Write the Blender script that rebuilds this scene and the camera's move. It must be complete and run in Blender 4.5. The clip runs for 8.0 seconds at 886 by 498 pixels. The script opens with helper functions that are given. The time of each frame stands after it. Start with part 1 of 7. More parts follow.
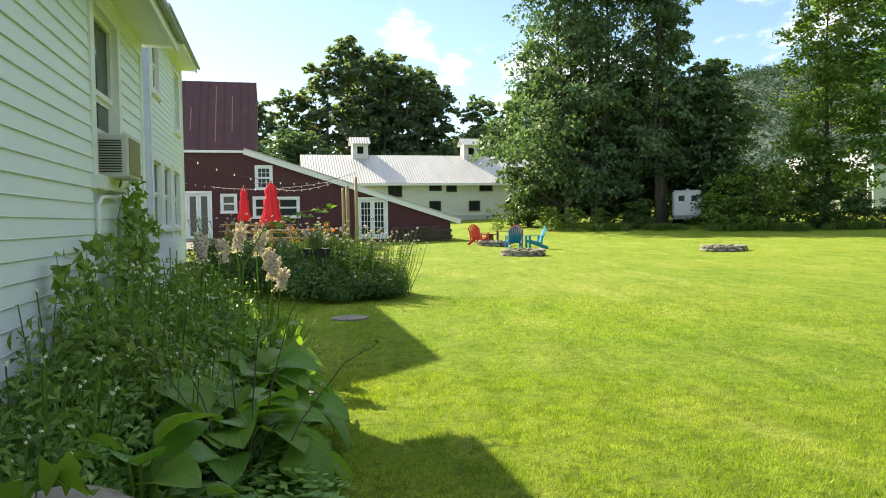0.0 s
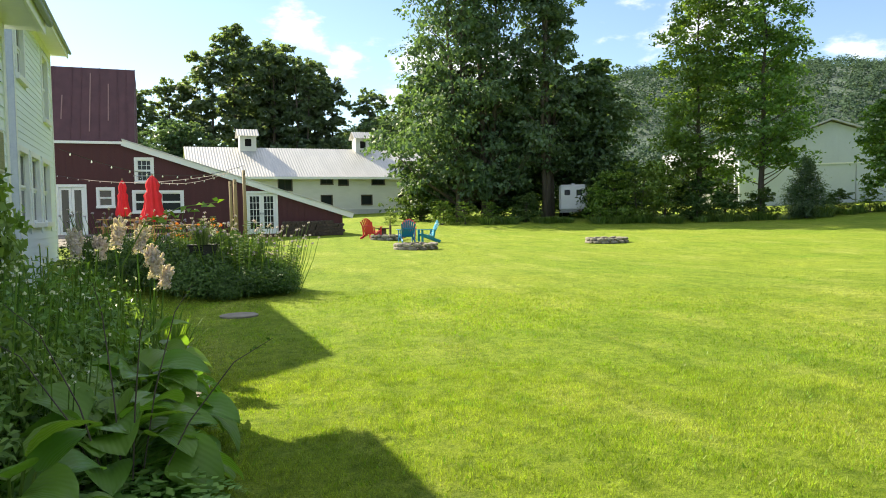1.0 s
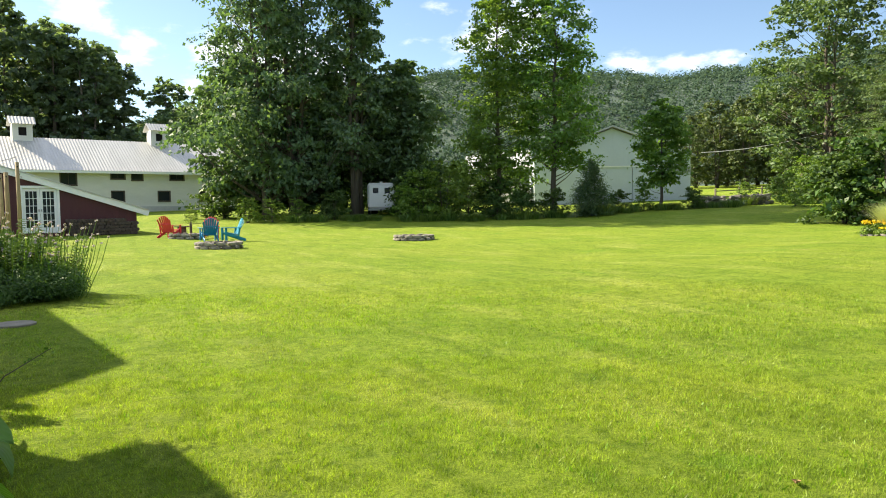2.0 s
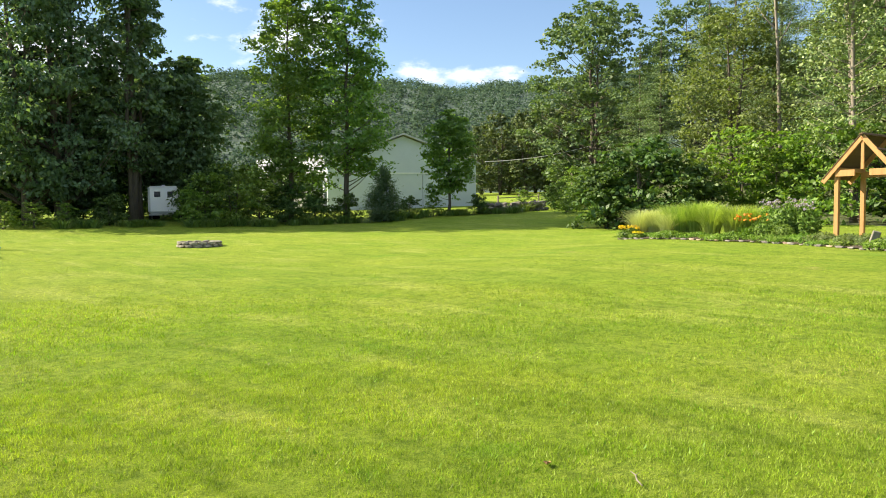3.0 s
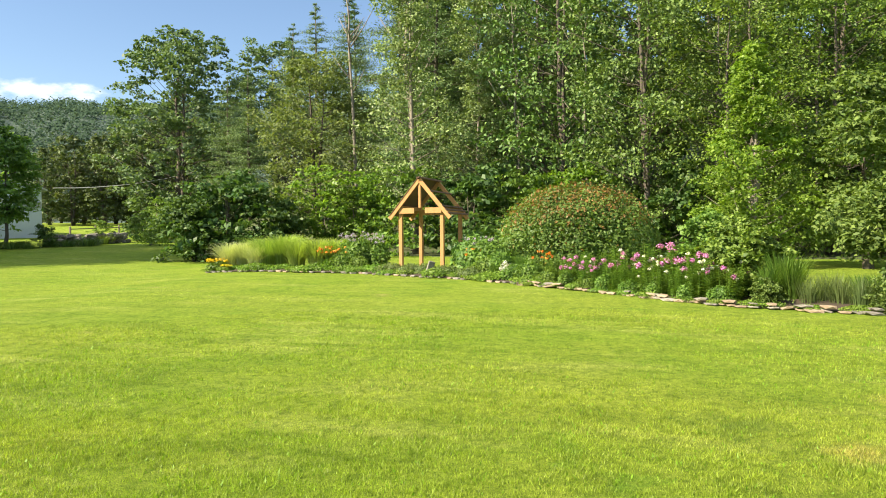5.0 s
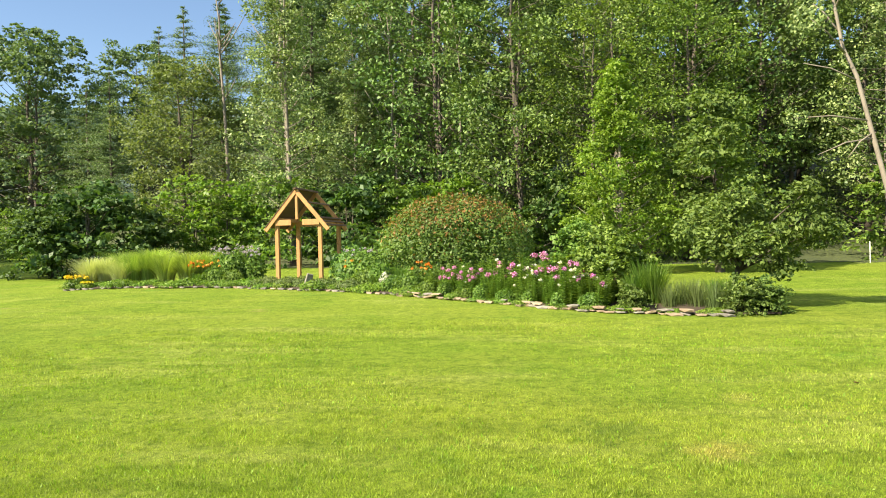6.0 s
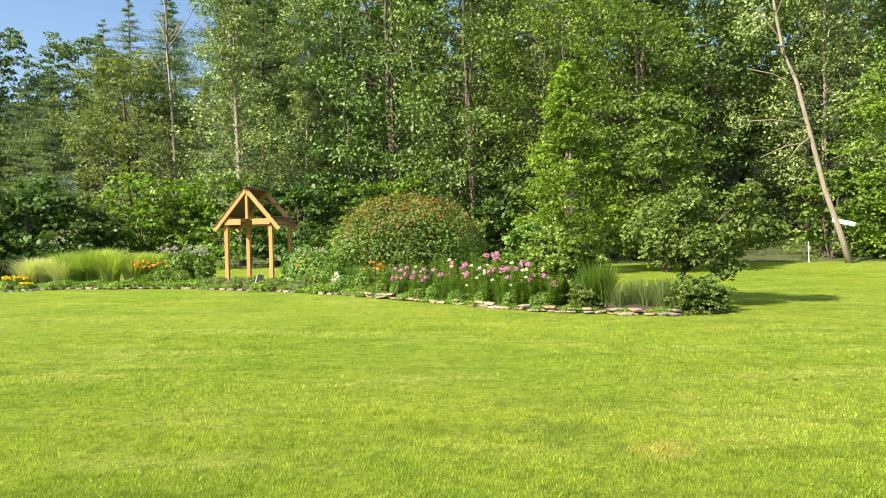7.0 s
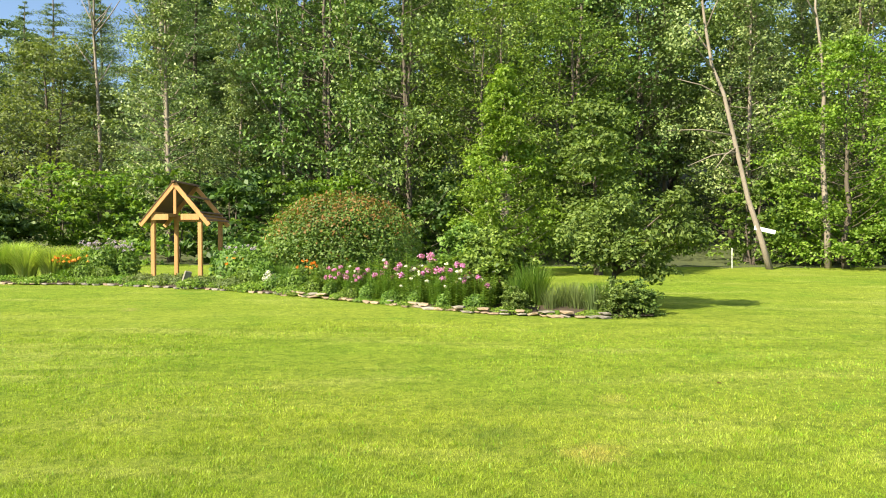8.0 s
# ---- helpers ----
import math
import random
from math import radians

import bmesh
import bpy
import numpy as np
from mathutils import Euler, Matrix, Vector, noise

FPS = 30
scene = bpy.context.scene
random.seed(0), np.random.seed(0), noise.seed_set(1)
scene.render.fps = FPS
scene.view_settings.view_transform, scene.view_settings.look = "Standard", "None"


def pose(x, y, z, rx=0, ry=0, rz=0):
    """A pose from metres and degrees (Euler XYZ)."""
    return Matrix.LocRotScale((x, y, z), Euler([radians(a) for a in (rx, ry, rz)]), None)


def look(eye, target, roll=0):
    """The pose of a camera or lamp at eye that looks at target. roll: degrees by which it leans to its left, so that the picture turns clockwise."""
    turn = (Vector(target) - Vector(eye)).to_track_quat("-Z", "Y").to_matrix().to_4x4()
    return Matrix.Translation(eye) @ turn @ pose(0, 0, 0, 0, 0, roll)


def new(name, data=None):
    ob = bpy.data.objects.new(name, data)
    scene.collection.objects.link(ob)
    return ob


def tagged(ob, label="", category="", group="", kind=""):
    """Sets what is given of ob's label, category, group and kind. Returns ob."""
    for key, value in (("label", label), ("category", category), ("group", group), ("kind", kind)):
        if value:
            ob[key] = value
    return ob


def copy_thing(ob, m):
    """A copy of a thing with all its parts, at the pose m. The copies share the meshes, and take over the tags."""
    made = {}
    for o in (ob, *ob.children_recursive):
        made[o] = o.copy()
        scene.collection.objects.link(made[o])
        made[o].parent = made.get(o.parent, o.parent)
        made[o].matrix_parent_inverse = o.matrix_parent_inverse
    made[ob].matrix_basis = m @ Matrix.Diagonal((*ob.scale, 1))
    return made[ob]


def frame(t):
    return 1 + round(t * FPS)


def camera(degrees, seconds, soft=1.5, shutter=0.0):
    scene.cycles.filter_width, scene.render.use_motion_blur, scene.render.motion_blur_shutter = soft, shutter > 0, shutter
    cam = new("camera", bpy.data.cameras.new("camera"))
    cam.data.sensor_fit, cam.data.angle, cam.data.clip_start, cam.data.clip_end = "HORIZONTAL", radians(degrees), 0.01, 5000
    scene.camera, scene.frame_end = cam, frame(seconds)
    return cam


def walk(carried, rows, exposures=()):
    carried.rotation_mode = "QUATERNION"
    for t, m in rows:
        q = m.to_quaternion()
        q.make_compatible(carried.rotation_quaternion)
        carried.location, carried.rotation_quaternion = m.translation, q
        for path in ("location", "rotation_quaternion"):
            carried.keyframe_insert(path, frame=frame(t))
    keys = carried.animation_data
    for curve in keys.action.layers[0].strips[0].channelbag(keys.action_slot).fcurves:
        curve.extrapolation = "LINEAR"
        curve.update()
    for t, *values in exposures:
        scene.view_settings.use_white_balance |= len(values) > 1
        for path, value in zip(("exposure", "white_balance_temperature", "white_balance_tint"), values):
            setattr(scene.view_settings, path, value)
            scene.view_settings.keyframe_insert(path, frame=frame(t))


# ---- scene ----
cam = camera(62.8, 8.0, soft=1.0)
PATH = [
    (0, (-0.064, 0.026, 1.463), (0.394, 1.972, 1.385), -0.8),
    (0.5, (-0.064, 0.027, 1.463), (0.504, 1.942, 1.38), -0.8),
    (1, (-0.064, 0.028, 1.463), (0.674, 1.884, 1.364), -1.0),
    (1.5, (-0.064, 0.028, 1.463), (0.896, 1.778, 1.349), -1.2),
    (1.7, (-0.063, 0.032, 1.463), (0.991, 1.728, 1.348), -1.0),
    (2.8, (-0.012, -0.125, 1.466), (1.508, 1.169, 1.359), -0.7),
    (3, (-0.022, -0.139, 1.479), (1.567, 1.07, 1.373), -0.6),
    (3.5, (-0.027, -0.179, 1.493), (1.715, 0.798, 1.399), -0.5),
    (4, (-0.035, -0.214, 1.501), (1.829, 0.508, 1.422), -0.5),
    (4.5, (-0.059, -0.24, 1.5), (1.888, 0.214, 1.448), -0.5),
    (5, (-0.049, -0.268, 1.5), (1.941, -0.066, 1.472), -0.5),
    (5.2, (-0.039, -0.278, 1.501), (1.958, -0.163, 1.48), -0.6),
    (6.3, (-0.027, -0.269, 1.585), (1.964, -0.453, 1.575), -1.6),
    (6.5, (-0.029, -0.276, 1.589), (1.959, -0.487, 1.577), -1.7),
    (7, (-0.027, -0.276, 1.589), (1.956, -0.535, 1.575), -1.3),
    (7.5, (0.026, -0.309, 1.594), (2.002, -0.621, 1.581), -0.6),
    (8, (0.07, -0.315, 1.596), (2.023, -0.748, 1.58), -0.2),
]
walk(cam, [(t, look(eye, target, roll)) for t, eye, target, roll in PATH], [(0, 1.48), (1.5, 1.40), (3, 1.38), (5, 1.40), (8, 1.44)])

# ---- world, sun ----
SUN_LEFT, SUN_UP = 29.0, 37.5   # degrees left of +y, degrees above the horizon
world = bpy.data.worlds.new("world")
scene.world = world
world.use_nodes = True
wn, wl = world.node_tree.nodes, world.node_tree.links
wn.clear()
w_out = wn.new("ShaderNodeOutputWorld")
w_bg = wn.new("ShaderNodeBackground")
w_sky = wn.new("ShaderNodeTexSky")
w_sky.sky_type = 'NISHITA'
w_sky.sun_disc = False
w_sky.sun_elevation = radians(SUN_UP)
w_sky.sun_rotation = radians(-SUN_LEFT)
w_sky.air_density, w_sky.dust_density, w_sky.ozone_density = 1.0, 0.35, 2.0
w_bg.inputs["Strength"].default_value = 0.075
w_co = wn.new("ShaderNodeTexCoord")


def w_math(op, a, b=None, c=None):
    n = wn.new("ShaderNodeMath")
    n.operation = op
    for k, v in enumerate((a, b, c)):
        if v is None:
            continue
        if isinstance(v, (int, float)):
            n.inputs[k].default_value = v
        else:
            wl.new(v, n.inputs[k])
    return n.outputs[0]


# cumulus: soft banks low over the valley, ragged by noise
w_map = wn.new("ShaderNodeMapping")
w_map.inputs["Scale"].default_value = (1, 1, 2.2)
wl.new(w_co.outputs["Generated"], w_map.inputs["Vector"])
w_noise = wn.new("ShaderNodeTexNoise")
w_noise.inputs["Scale"].default_value = 7.0
w_noise.inputs["Detail"].default_value = 9.0
w_noise.inputs["Roughness"].default_value = 0.58
wl.new(w_map.outputs[0], w_noise.inputs["Vector"])
total = None
for az, up, wide, tall, power in ((22, 11.2, 7.5, 3.0, 1.15), (10.5, 14.0, 3.0, 1.3, 0.8), (41, 12.5, 6.5, 3.4, 1.05), (37, 15.0, 4.0, 1.4, 0.9),
                                  (55, 10.5, 7, 1.0, 0.6), (44, 19.5, 4.5, 1.5, 0.9), (50, 17.5, 2.5, .7, 0.8), (-60, 14, 14, 4, 0.9), (-130, 16, 18, 5, 0.9), (170, 18, 20, 4, 0.8)):
    w_sub = wn.new("ShaderNodeVectorMath")
    w_sub.operation = 'SUBTRACT'
    wl.new(w_co.outputs["Generated"], w_sub.inputs[0])
    w_sub.inputs[1].default_value = (math.sin(radians(az)) * math.cos(radians(up)), math.cos(radians(az)) * math.cos(radians(up)), math.sin(radians(up)))
    w_sc = wn.new("ShaderNodeVectorMath")
    w_sc.operation = 'MULTIPLY'
    wl.new(w_sub.outputs[0], w_sc.inputs[0])
    kx, kz = 1 / radians(wide), 1 / radians(tall)
    w_sc.inputs[1].default_value = (kx, kx, kz)
    w_len = wn.new("ShaderNodeVectorMath")
    w_len.operation = 'LENGTH'
    wl.new(w_sc.outputs[0], w_len.inputs[0])
    blob = w_math('MULTIPLY', w_math('SUBTRACT', 1.0, w_len.outputs["Value"]), power)
    total = blob if total is None else w_math('MAXIMUM', total, blob)
# unseen broken cloud added high all round, to fill the shade
w_sep = wn.new("ShaderNodeSeparateXYZ")
wl.new(w_co.outputs["Generated"], w_sep.inputs[0])
total = w_math('MAXIMUM', total, w_math('MINIMUM', w_math('MULTIPLY', w_math('SUBTRACT', w_sep.outputs["Z"], 0.42), 5.0), 0.45))
w_dens = w_math('ADD', w_math('MULTIPLY', w_math('MAXIMUM', total, -1.0), 0.55), w_math('MULTIPLY', w_math('SUBTRACT', w_noise.outputs["Fac"], 0.52), 2.6))
w_ramp = wn.new("ShaderNodeMapRange")
w_ramp.interpolation_type = 'SMOOTHSTEP'
w_ramp.inputs["From Min"].default_value, w_ramp.inputs["From Max"].default_value = 0.0, 0.34
wl.new(w_dens, w_ramp.inputs["Value"])
w_mix = wn.new("ShaderNodeMixRGB")
wl.new(w_math('MULTIPLY', w_ramp.outputs[0], 0.88), w_mix.inputs["Fac"])
wl.new(w_sky.outputs[0], w_mix.inputs["Color1"])
w_mix.inputs["Color2"].default_value = (7.2, 7.4, 7.8, 1)
wl.new(w_mix.outputs[0], w_bg.inputs["Color"])
wl.new(w_bg.outputs[0], w_out.inputs["Surface"])

sun_data = bpy.data.lights.new("sun", 'SUN')
sun_data.energy, sun_data.angle, sun_data.color = 5.0, radians(0.55), (1.0, 0.875, 0.65)
sun = new("sun", sun_data)
SUN_DIR = Vector((-math.sin(radians(SUN_LEFT)) * math.cos(radians(SUN_UP)), math.cos(radians(SUN_LEFT)) * math.cos(radians(SUN_UP)), math.sin(radians(SUN_UP))))
sun.matrix_world = look(SUN_DIR * 300, (0, 0, 0))


# ---- materials ----
def shader(name, rough=0.6, metal=0.0):
    m = bpy.data.materials.new(name)
    m.use_nodes = True
    b = m.node_tree.nodes["Principled BSDF"]
    b.inputs["Roughness"].default_value = rough
    b.inputs["Metallic"].default_value = metal
    return m, m.node_tree.nodes, m.node_tree.links, b


def rgba(c):
    return (c[0], c[1], c[2], 1)


def blend(nodes, links, fac, a, b, mode='MIX'):
    n = nodes.new("ShaderNodeMixRGB")
    n.blend_type = mode
    for k, v in (("Fac", fac), ("Color1", a), ("Color2", b)):
        if isinstance(v, tuple):
            n.inputs[k].default_value = rgba(v)
        elif isinstance(v, (int, float)):
            n.inputs[k].default_value = v
        else:
            links.new(v, n.inputs[k])
    return n.outputs[0]


def span(nodes, links, value, lo, hi, a=0.0, b=1.0):
    n = nodes.new("ShaderNodeMapRange")
    for k, v in (("From Min", lo), ("From Max", hi), ("To Min", a), ("To Max", b)):
        n.inputs[k].default_value = v
    links.new(value, n.inputs["Value"])
    return n.outputs[0]


def cloudy(nodes, links, scale, detail=6, rough=0.6, stretch=None, coord="Object"):
    co = nodes.new("ShaderNodeTexCoord")
    out = co.outputs[coord]
    if stretch:
        mp = nodes.new("ShaderNodeMapping")
        mp.inputs["Scale"].default_value = stretch
        links.new(out, mp.inputs["Vector"])
        out = mp.outputs[0]
    n = nodes.new("ShaderNodeTexNoise")
    n.inputs["Scale"].default_value, n.inputs["Detail"].default_value, n.inputs["Roughness"].default_value = scale, detail, rough
    links.new(out, n.inputs["Vector"])
    return n.outputs["Fac"]


def solid(name, c1, c2, scale=6, rough=0.6, metal=0.0, bump=0.15, fine=40, stretch=None, piece=0.0):
    """A surface that wanders between two colours at two scales, with fine relief."""
    m, n, l, b = shader(name, rough, metal)
    big = cloudy(n, l, scale, 5, 0.6, stretch)
    small = cloudy(n, l, fine, 4, 0.7, stretch)
    f = blend(n, l, 0.4, big, small)
    col = blend(n, l, span(n, l, f, 0.32, 0.68), c1, c2)
    if piece:
        info = n.new("ShaderNodeObjectInfo")
        col = blend(n, l, span(n, l, info.outputs["Random"], 0, 1, 0, piece), col, tuple(v * 0.45 for v in c1))
    l.new(col, b.inputs["Base Color"])
    l.new(span(n, l, small, 0.3, 0.7, max(0.02, rough - 0.1), min(1, rough + 0.1)), b.inputs["Roughness"])
    if bump:
        bp = n.new("ShaderNodeBump")
        bp.inputs["Strength"].default_value = bump
        bp.inputs["Distance"].default_value = 0.02
        l.new(f, bp.inputs["Height"])
        l.new(bp.outputs[0], b.inputs["Normal"])
    return m


def leafy(name, dark, light, through_light=0.35, rough=0.5, tint=None, share=0.0, veins=False, mottle=0.5, swing=(0.72, 1.25)):
    """Foliage: each leaf its own green, some light passing through it."""
    m, n, l, b = shader(name, rough)
    b.inputs["Specular IOR Level"].default_value = 0.28
    geo = n.new("ShaderNodeNewGeometry")
    info = n.new("ShaderNodeObjectInfo")
    col = blend(n, l, span(n, l, geo.outputs["Random Per Island"], 0, 1), dark, light)
    if tint:
        pick = n.new("ShaderNodeMath")
        pick.operation = 'FRACT'
        mul = n.new("ShaderNodeMath")
        mul.operation = 'MULTIPLY'
        mul.inputs[1].default_value = 37.7
        l.new(geo.outputs["Random Per Island"], mul.inputs[0])
        l.new(mul.outputs[0], pick.inputs[0])
        less = n.new("ShaderNodeMath")
        less.operation = 'LESS_THAN'
        less.inputs[1].default_value = share
        l.new(pick.outputs[0], less.inputs[0])
        col = blend(n, l, less.outputs[0], col, tint)
    patch = cloudy(n, l, mottle, 4)
    hue = n.new("ShaderNodeHueSaturation")
    l.new(span(n, l, info.outputs["Random"], 0, 1, 0.487, 0.513), hue.inputs["Hue"])
    l.new(span(n, l, patch, 0.3, 0.7, swing[0], swing[1]), hue.inputs["Value"])
    l.new(col, hue.inputs["Color"])
    col = hue.outputs[0]
    if veins:
        co = n.new("ShaderNodeTexCoord")
        wv = n.new("ShaderNodeTexWave")
        wv.bands_direction = 'X'
        wv.inputs["Scale"].default_value = 13
        wv.inputs["Distortion"].default_value = 0.6
        l.new(co.outputs["Object"], wv.inputs["Vector"])
        bp = n.new("ShaderNodeBump")
        bp.inputs["Strength"].default_value = 0.22
        bp.inputs["Distance"].default_value = 0.006
        l.new(wv.outputs["Fac"], bp.inputs["Height"])
        l.new(bp.outputs[0], b.inputs["Normal"])
        col = blend(n, l, span(n, l, wv.outputs["Fac"], 0.0, 0.25, 0.05, 0), col, light)
    l.new(col, b.inputs["Base Color"])
    tr = n.new("ShaderNodeBsdfTranslucent")
    warm = blend(n, l, 1.0, col, (1.25, 1.3, 0.45), 'MULTIPLY')
    l.new(warm, tr.inputs["Color"])
    mix = n.new("ShaderNodeMixShader")
    mix.inputs[0].default_value = through_light
    l.new(b.outputs[0], mix.inputs[1])
    l.new(tr.outputs[0], mix.inputs[2])
    l.new(mix.outputs[0], n["Material Output"].inputs["Surface"])
    return m


def mown(nodes, links, across, along, detail=5):
    """Noise drawn out along the mower's tracks, which run 12 degrees off +y."""
    co = nodes.new("ShaderNodeTexCoord")
    rot = nodes.new("ShaderNodeVectorRotate")
    rot.rotation_type = 'Z_AXIS'
    rot.inputs["Angle"].default_value = radians(12)
    links.new(co.outputs["Object"], rot.inputs["Vector"])
    mp = nodes.new("ShaderNodeMapping")
    mp.inputs["Scale"].default_value = (across, along, 1)
    links.new(rot.outputs[0], mp.inputs["Vector"])
    n = nodes.new("ShaderNodeTexNoise")
    n.inputs["Scale"].default_value, n.inputs["Detail"].default_value, n.inputs["Roughness"].default_value = 1.0, detail, 0.62
    links.new(mp.outputs[0], n.inputs["Vector"])
    return n.outputs["Fac"]


def lawn_colour(n, l):
    """Mown grass: tracks, clover patches, dry patches and tufts."""
    mid = cloudy(n, l, 1.5, 6, 0.68)
    wide = cloudy(n, l, 0.22, 4, 0.6)
    c = blend(n, l, span(n, l, mid, 0.32, 0.68), (0.190, 0.295, 0.024), (0.308, 0.412, 0.044))
    c = blend(n, l, span(n, l, wide, 0.40, 0.64, 0, 0.6), c, (0.385, 0.432, 0.060))
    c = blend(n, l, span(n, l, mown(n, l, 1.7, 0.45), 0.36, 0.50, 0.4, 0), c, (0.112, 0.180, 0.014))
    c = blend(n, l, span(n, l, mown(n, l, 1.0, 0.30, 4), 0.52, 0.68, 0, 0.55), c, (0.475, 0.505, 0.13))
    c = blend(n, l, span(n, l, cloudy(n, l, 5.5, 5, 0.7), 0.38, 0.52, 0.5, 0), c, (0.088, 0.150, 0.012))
    c = blend(n, l, span(n, l, cloudy(n, l, 0.62, 5, 0.7), 0.60, 0.70, 0, 0.6), c, (0.15, 0.30, 0.028))
    c = blend(n, l, span(n, l, cloudy(n, l, 0.95, 5, 0.72, (0.8, 0.5, 1)), 0.64, 0.76, 0, 0.75), c, (0.43, 0.37, 0.14))
    # a scorched spot, a thin spot and a rank spot
    co = n.new("ShaderNodeTexCoord")
    ragged = cloudy(n, l, 3.5, 5, 0.7)
    for x, y, r_, strength, colour in ((5.16, -2.65, 0.34, 0.75, (0.50, 0.43, 0.12)), (5.85, -2.05, 0.62, 0.6, (0.115, 0.185, 0.03)), (6.9, -3.6, 0.30, 0.5, (0.46, 0.42, 0.11)), (4.6, 4.2, 0.5, 0.5, (0.12, 0.20, 0.03))):
        far = n.new("ShaderNodeVectorMath")
        far.operation = 'DISTANCE'
        l.new(co.outputs["Object"], far.inputs[0])
        far.inputs[1].default_value = (x, y, 0)
        rim = n.new("ShaderNodeMath")
        rim.operation = 'MULTIPLY_ADD'
        l.new(ragged, rim.inputs[0])
        rim.inputs[1].default_value = r_ * 2.4
        l.new(far.outputs["Value"], rim.inputs[2])
        c = blend(n, l, span(n, l, rim.outputs[0], r_ * 1.3, r_ * 2.1, strength, 0), c, colour)
    return c


def lawn_material():
    m, n, l, b = shader("lawn", 0.9)
    b.inputs["Specular IOR Level"].default_value = 0.1
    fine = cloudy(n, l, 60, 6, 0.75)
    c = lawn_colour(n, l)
    # dark tones paint the shade low between blades and between tufts
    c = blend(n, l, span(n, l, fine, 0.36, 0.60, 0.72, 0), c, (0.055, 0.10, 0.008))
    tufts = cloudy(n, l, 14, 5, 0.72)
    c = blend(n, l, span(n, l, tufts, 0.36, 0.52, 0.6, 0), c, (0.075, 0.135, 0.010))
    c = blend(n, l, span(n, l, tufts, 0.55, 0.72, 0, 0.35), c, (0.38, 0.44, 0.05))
    l.new(c, b.inputs["Base Color"])
    bp = n.new("ShaderNodeBump")
    bp.inputs["Strength"].default_value = 1.0
    bp.inputs["Distance"].default_value = 0.06
    l.new(blend(n, l, 0.45, fine, tufts), bp.inputs["Height"])
    l.new(bp.outputs[0], b.inputs["Normal"])
    return m


def blade_material():
    """Grass blades that take the lawn's colour where they stand, each a little lighter or darker."""
    m, n, l, b = shader("grass_blade", 0.5)
    b.inputs["Specular IOR Level"].default_value = 0.3
    geo = n.new("ShaderNodeNewGeometry")
    hue = n.new("ShaderNodeHueSaturation")
    l.new(lawn_colour(n, l), hue.inputs["Color"])
    l.new(span(n, l, geo.outputs["Random Per Island"], 0, 1, 0.62, 1.38), hue.inputs["Value"])
    l.new(hue.outputs[0], b.inputs["Base Color"])
    tr = n.new("ShaderNodeBsdfTranslucent")
    l.new(blend(n, l, 1.0, hue.outputs[0], (1.2, 1.3, 0.5), 'MULTIPLY'), tr.inputs["Color"])
    mix = n.new("ShaderNodeMixShader")
    mix.inputs[0].default_value = 0.42
    l.new(b.outputs[0], mix.inputs[1])
    l.new(tr.outputs[0], mix.inputs[2])
    l.new(mix.outputs[0], n["Material Output"].inputs["Surface"])
    return m


def glass_material(name, tint=(0.02, 0.025, 0.03)):
    m, n, l, b = shader(name, 0.05)
    b.inputs["Base Color"].default_value = rgba(tint)
    b.inputs["Specular IOR Level"].default_value = 0.3
    wob = cloudy(n, l, 3, 2)
    bp = n.new("ShaderNodeBump")
    bp.inputs["Strength"].default_value = 0.04
    l.new(wob, bp.inputs["Height"])
    l.new(bp.outputs[0], b.inputs["Normal"])
    return m


LAWN = lawn_material()
FLOOR = solid("woodland_floor", (0.035, 0.05, 0.015), (0.08, 0.10, 0.03), 0.6, 0.95, 0, 0.6, 9)
BLADE = blade_material()
CLOVER = leafy("clover", (0.15, 0.27, 0.015), (0.27, 0.42, 0.03), 0.35, 0.5)
WHITE = solid("white_clapboard_paint", (0.70, 0.775, 0.835), (0.78, 0.855, 0.915), 2.5, 0.5, 0, 0.08, 30, (1, 0.25, 4))
TRIM = solid("white_trim_paint", (0.73, 0.76, 0.77), (0.81, 0.835, 0.84), 5, 0.45, 0, 0.05, 60)
RED = solid("barn_red_paint", (0.060, 0.018, 0.022), (0.085, 0.025, 0.029), 1.2, 0.75, 0, 0.25, 14, (3, 3, 0.25))
RUST = solid("rusty_red_metal_roof", (0.06, 0.024, 0.03), (0.105, 0.044, 0.05), 1.0, 0.6, 0.25, 0.2, 9, (2.5, 2.5, 0.2))
RUSTPALE = solid("faded_roof_streak", (0.23, 0.13, 0.12), (0.30, 0.19, 0.17), 2, 0.65, 0.1, 0.1, 12)
METAL = solid("galvanised_roof", (0.4, 0.4, 0.39), (0.53, 0.525, 0.51), 0.7, 0.42, 0.35, 0.1, 8, (2, .4, 1))
BARNWHITE = solid("whitewashed_barn_wall", (0.62, 0.62, 0.58), (0.74, 0.73, 0.69), 0.8, 0.8, 0, 0.12, 10, (1, 1, 2.5))
ARENA = solid("pale_grey_steel_siding", (0.50, 0.56, 0.63), (0.57, 0.63, 0.70), 0.5, 0.55, 0.1, 0.05, 8)
ARENADARK = solid("grey_band", (0.30, 0.32, 0.31), (0.36, 0.38, 0.37), 0.5, 0.6, 0.1, 0.05, 8)
EAVE = solid("blue_grey_eave_metal", (0.22, 0.28, 0.36), (0.31, 0.37, 0.45), 2, 0.5, 0.0, 0.06, 20)
# near-black that stands for shade behind openings and in vent slots
SHADEBLACK = solid("interior_shade_black", (0.012, 0.012, 0.013), (0.03, 0.028, 0.026), 2, 0.9, 0, 0, 12)
GLASS = glass_material("window_glass")
CURTAIN = solid("pale_curtain", (0.42, 0.41, 0.40), (0.58, 0.56, 0.54), 3, 0.9, 0, 0.3, 30, (1, 8, 0.4))
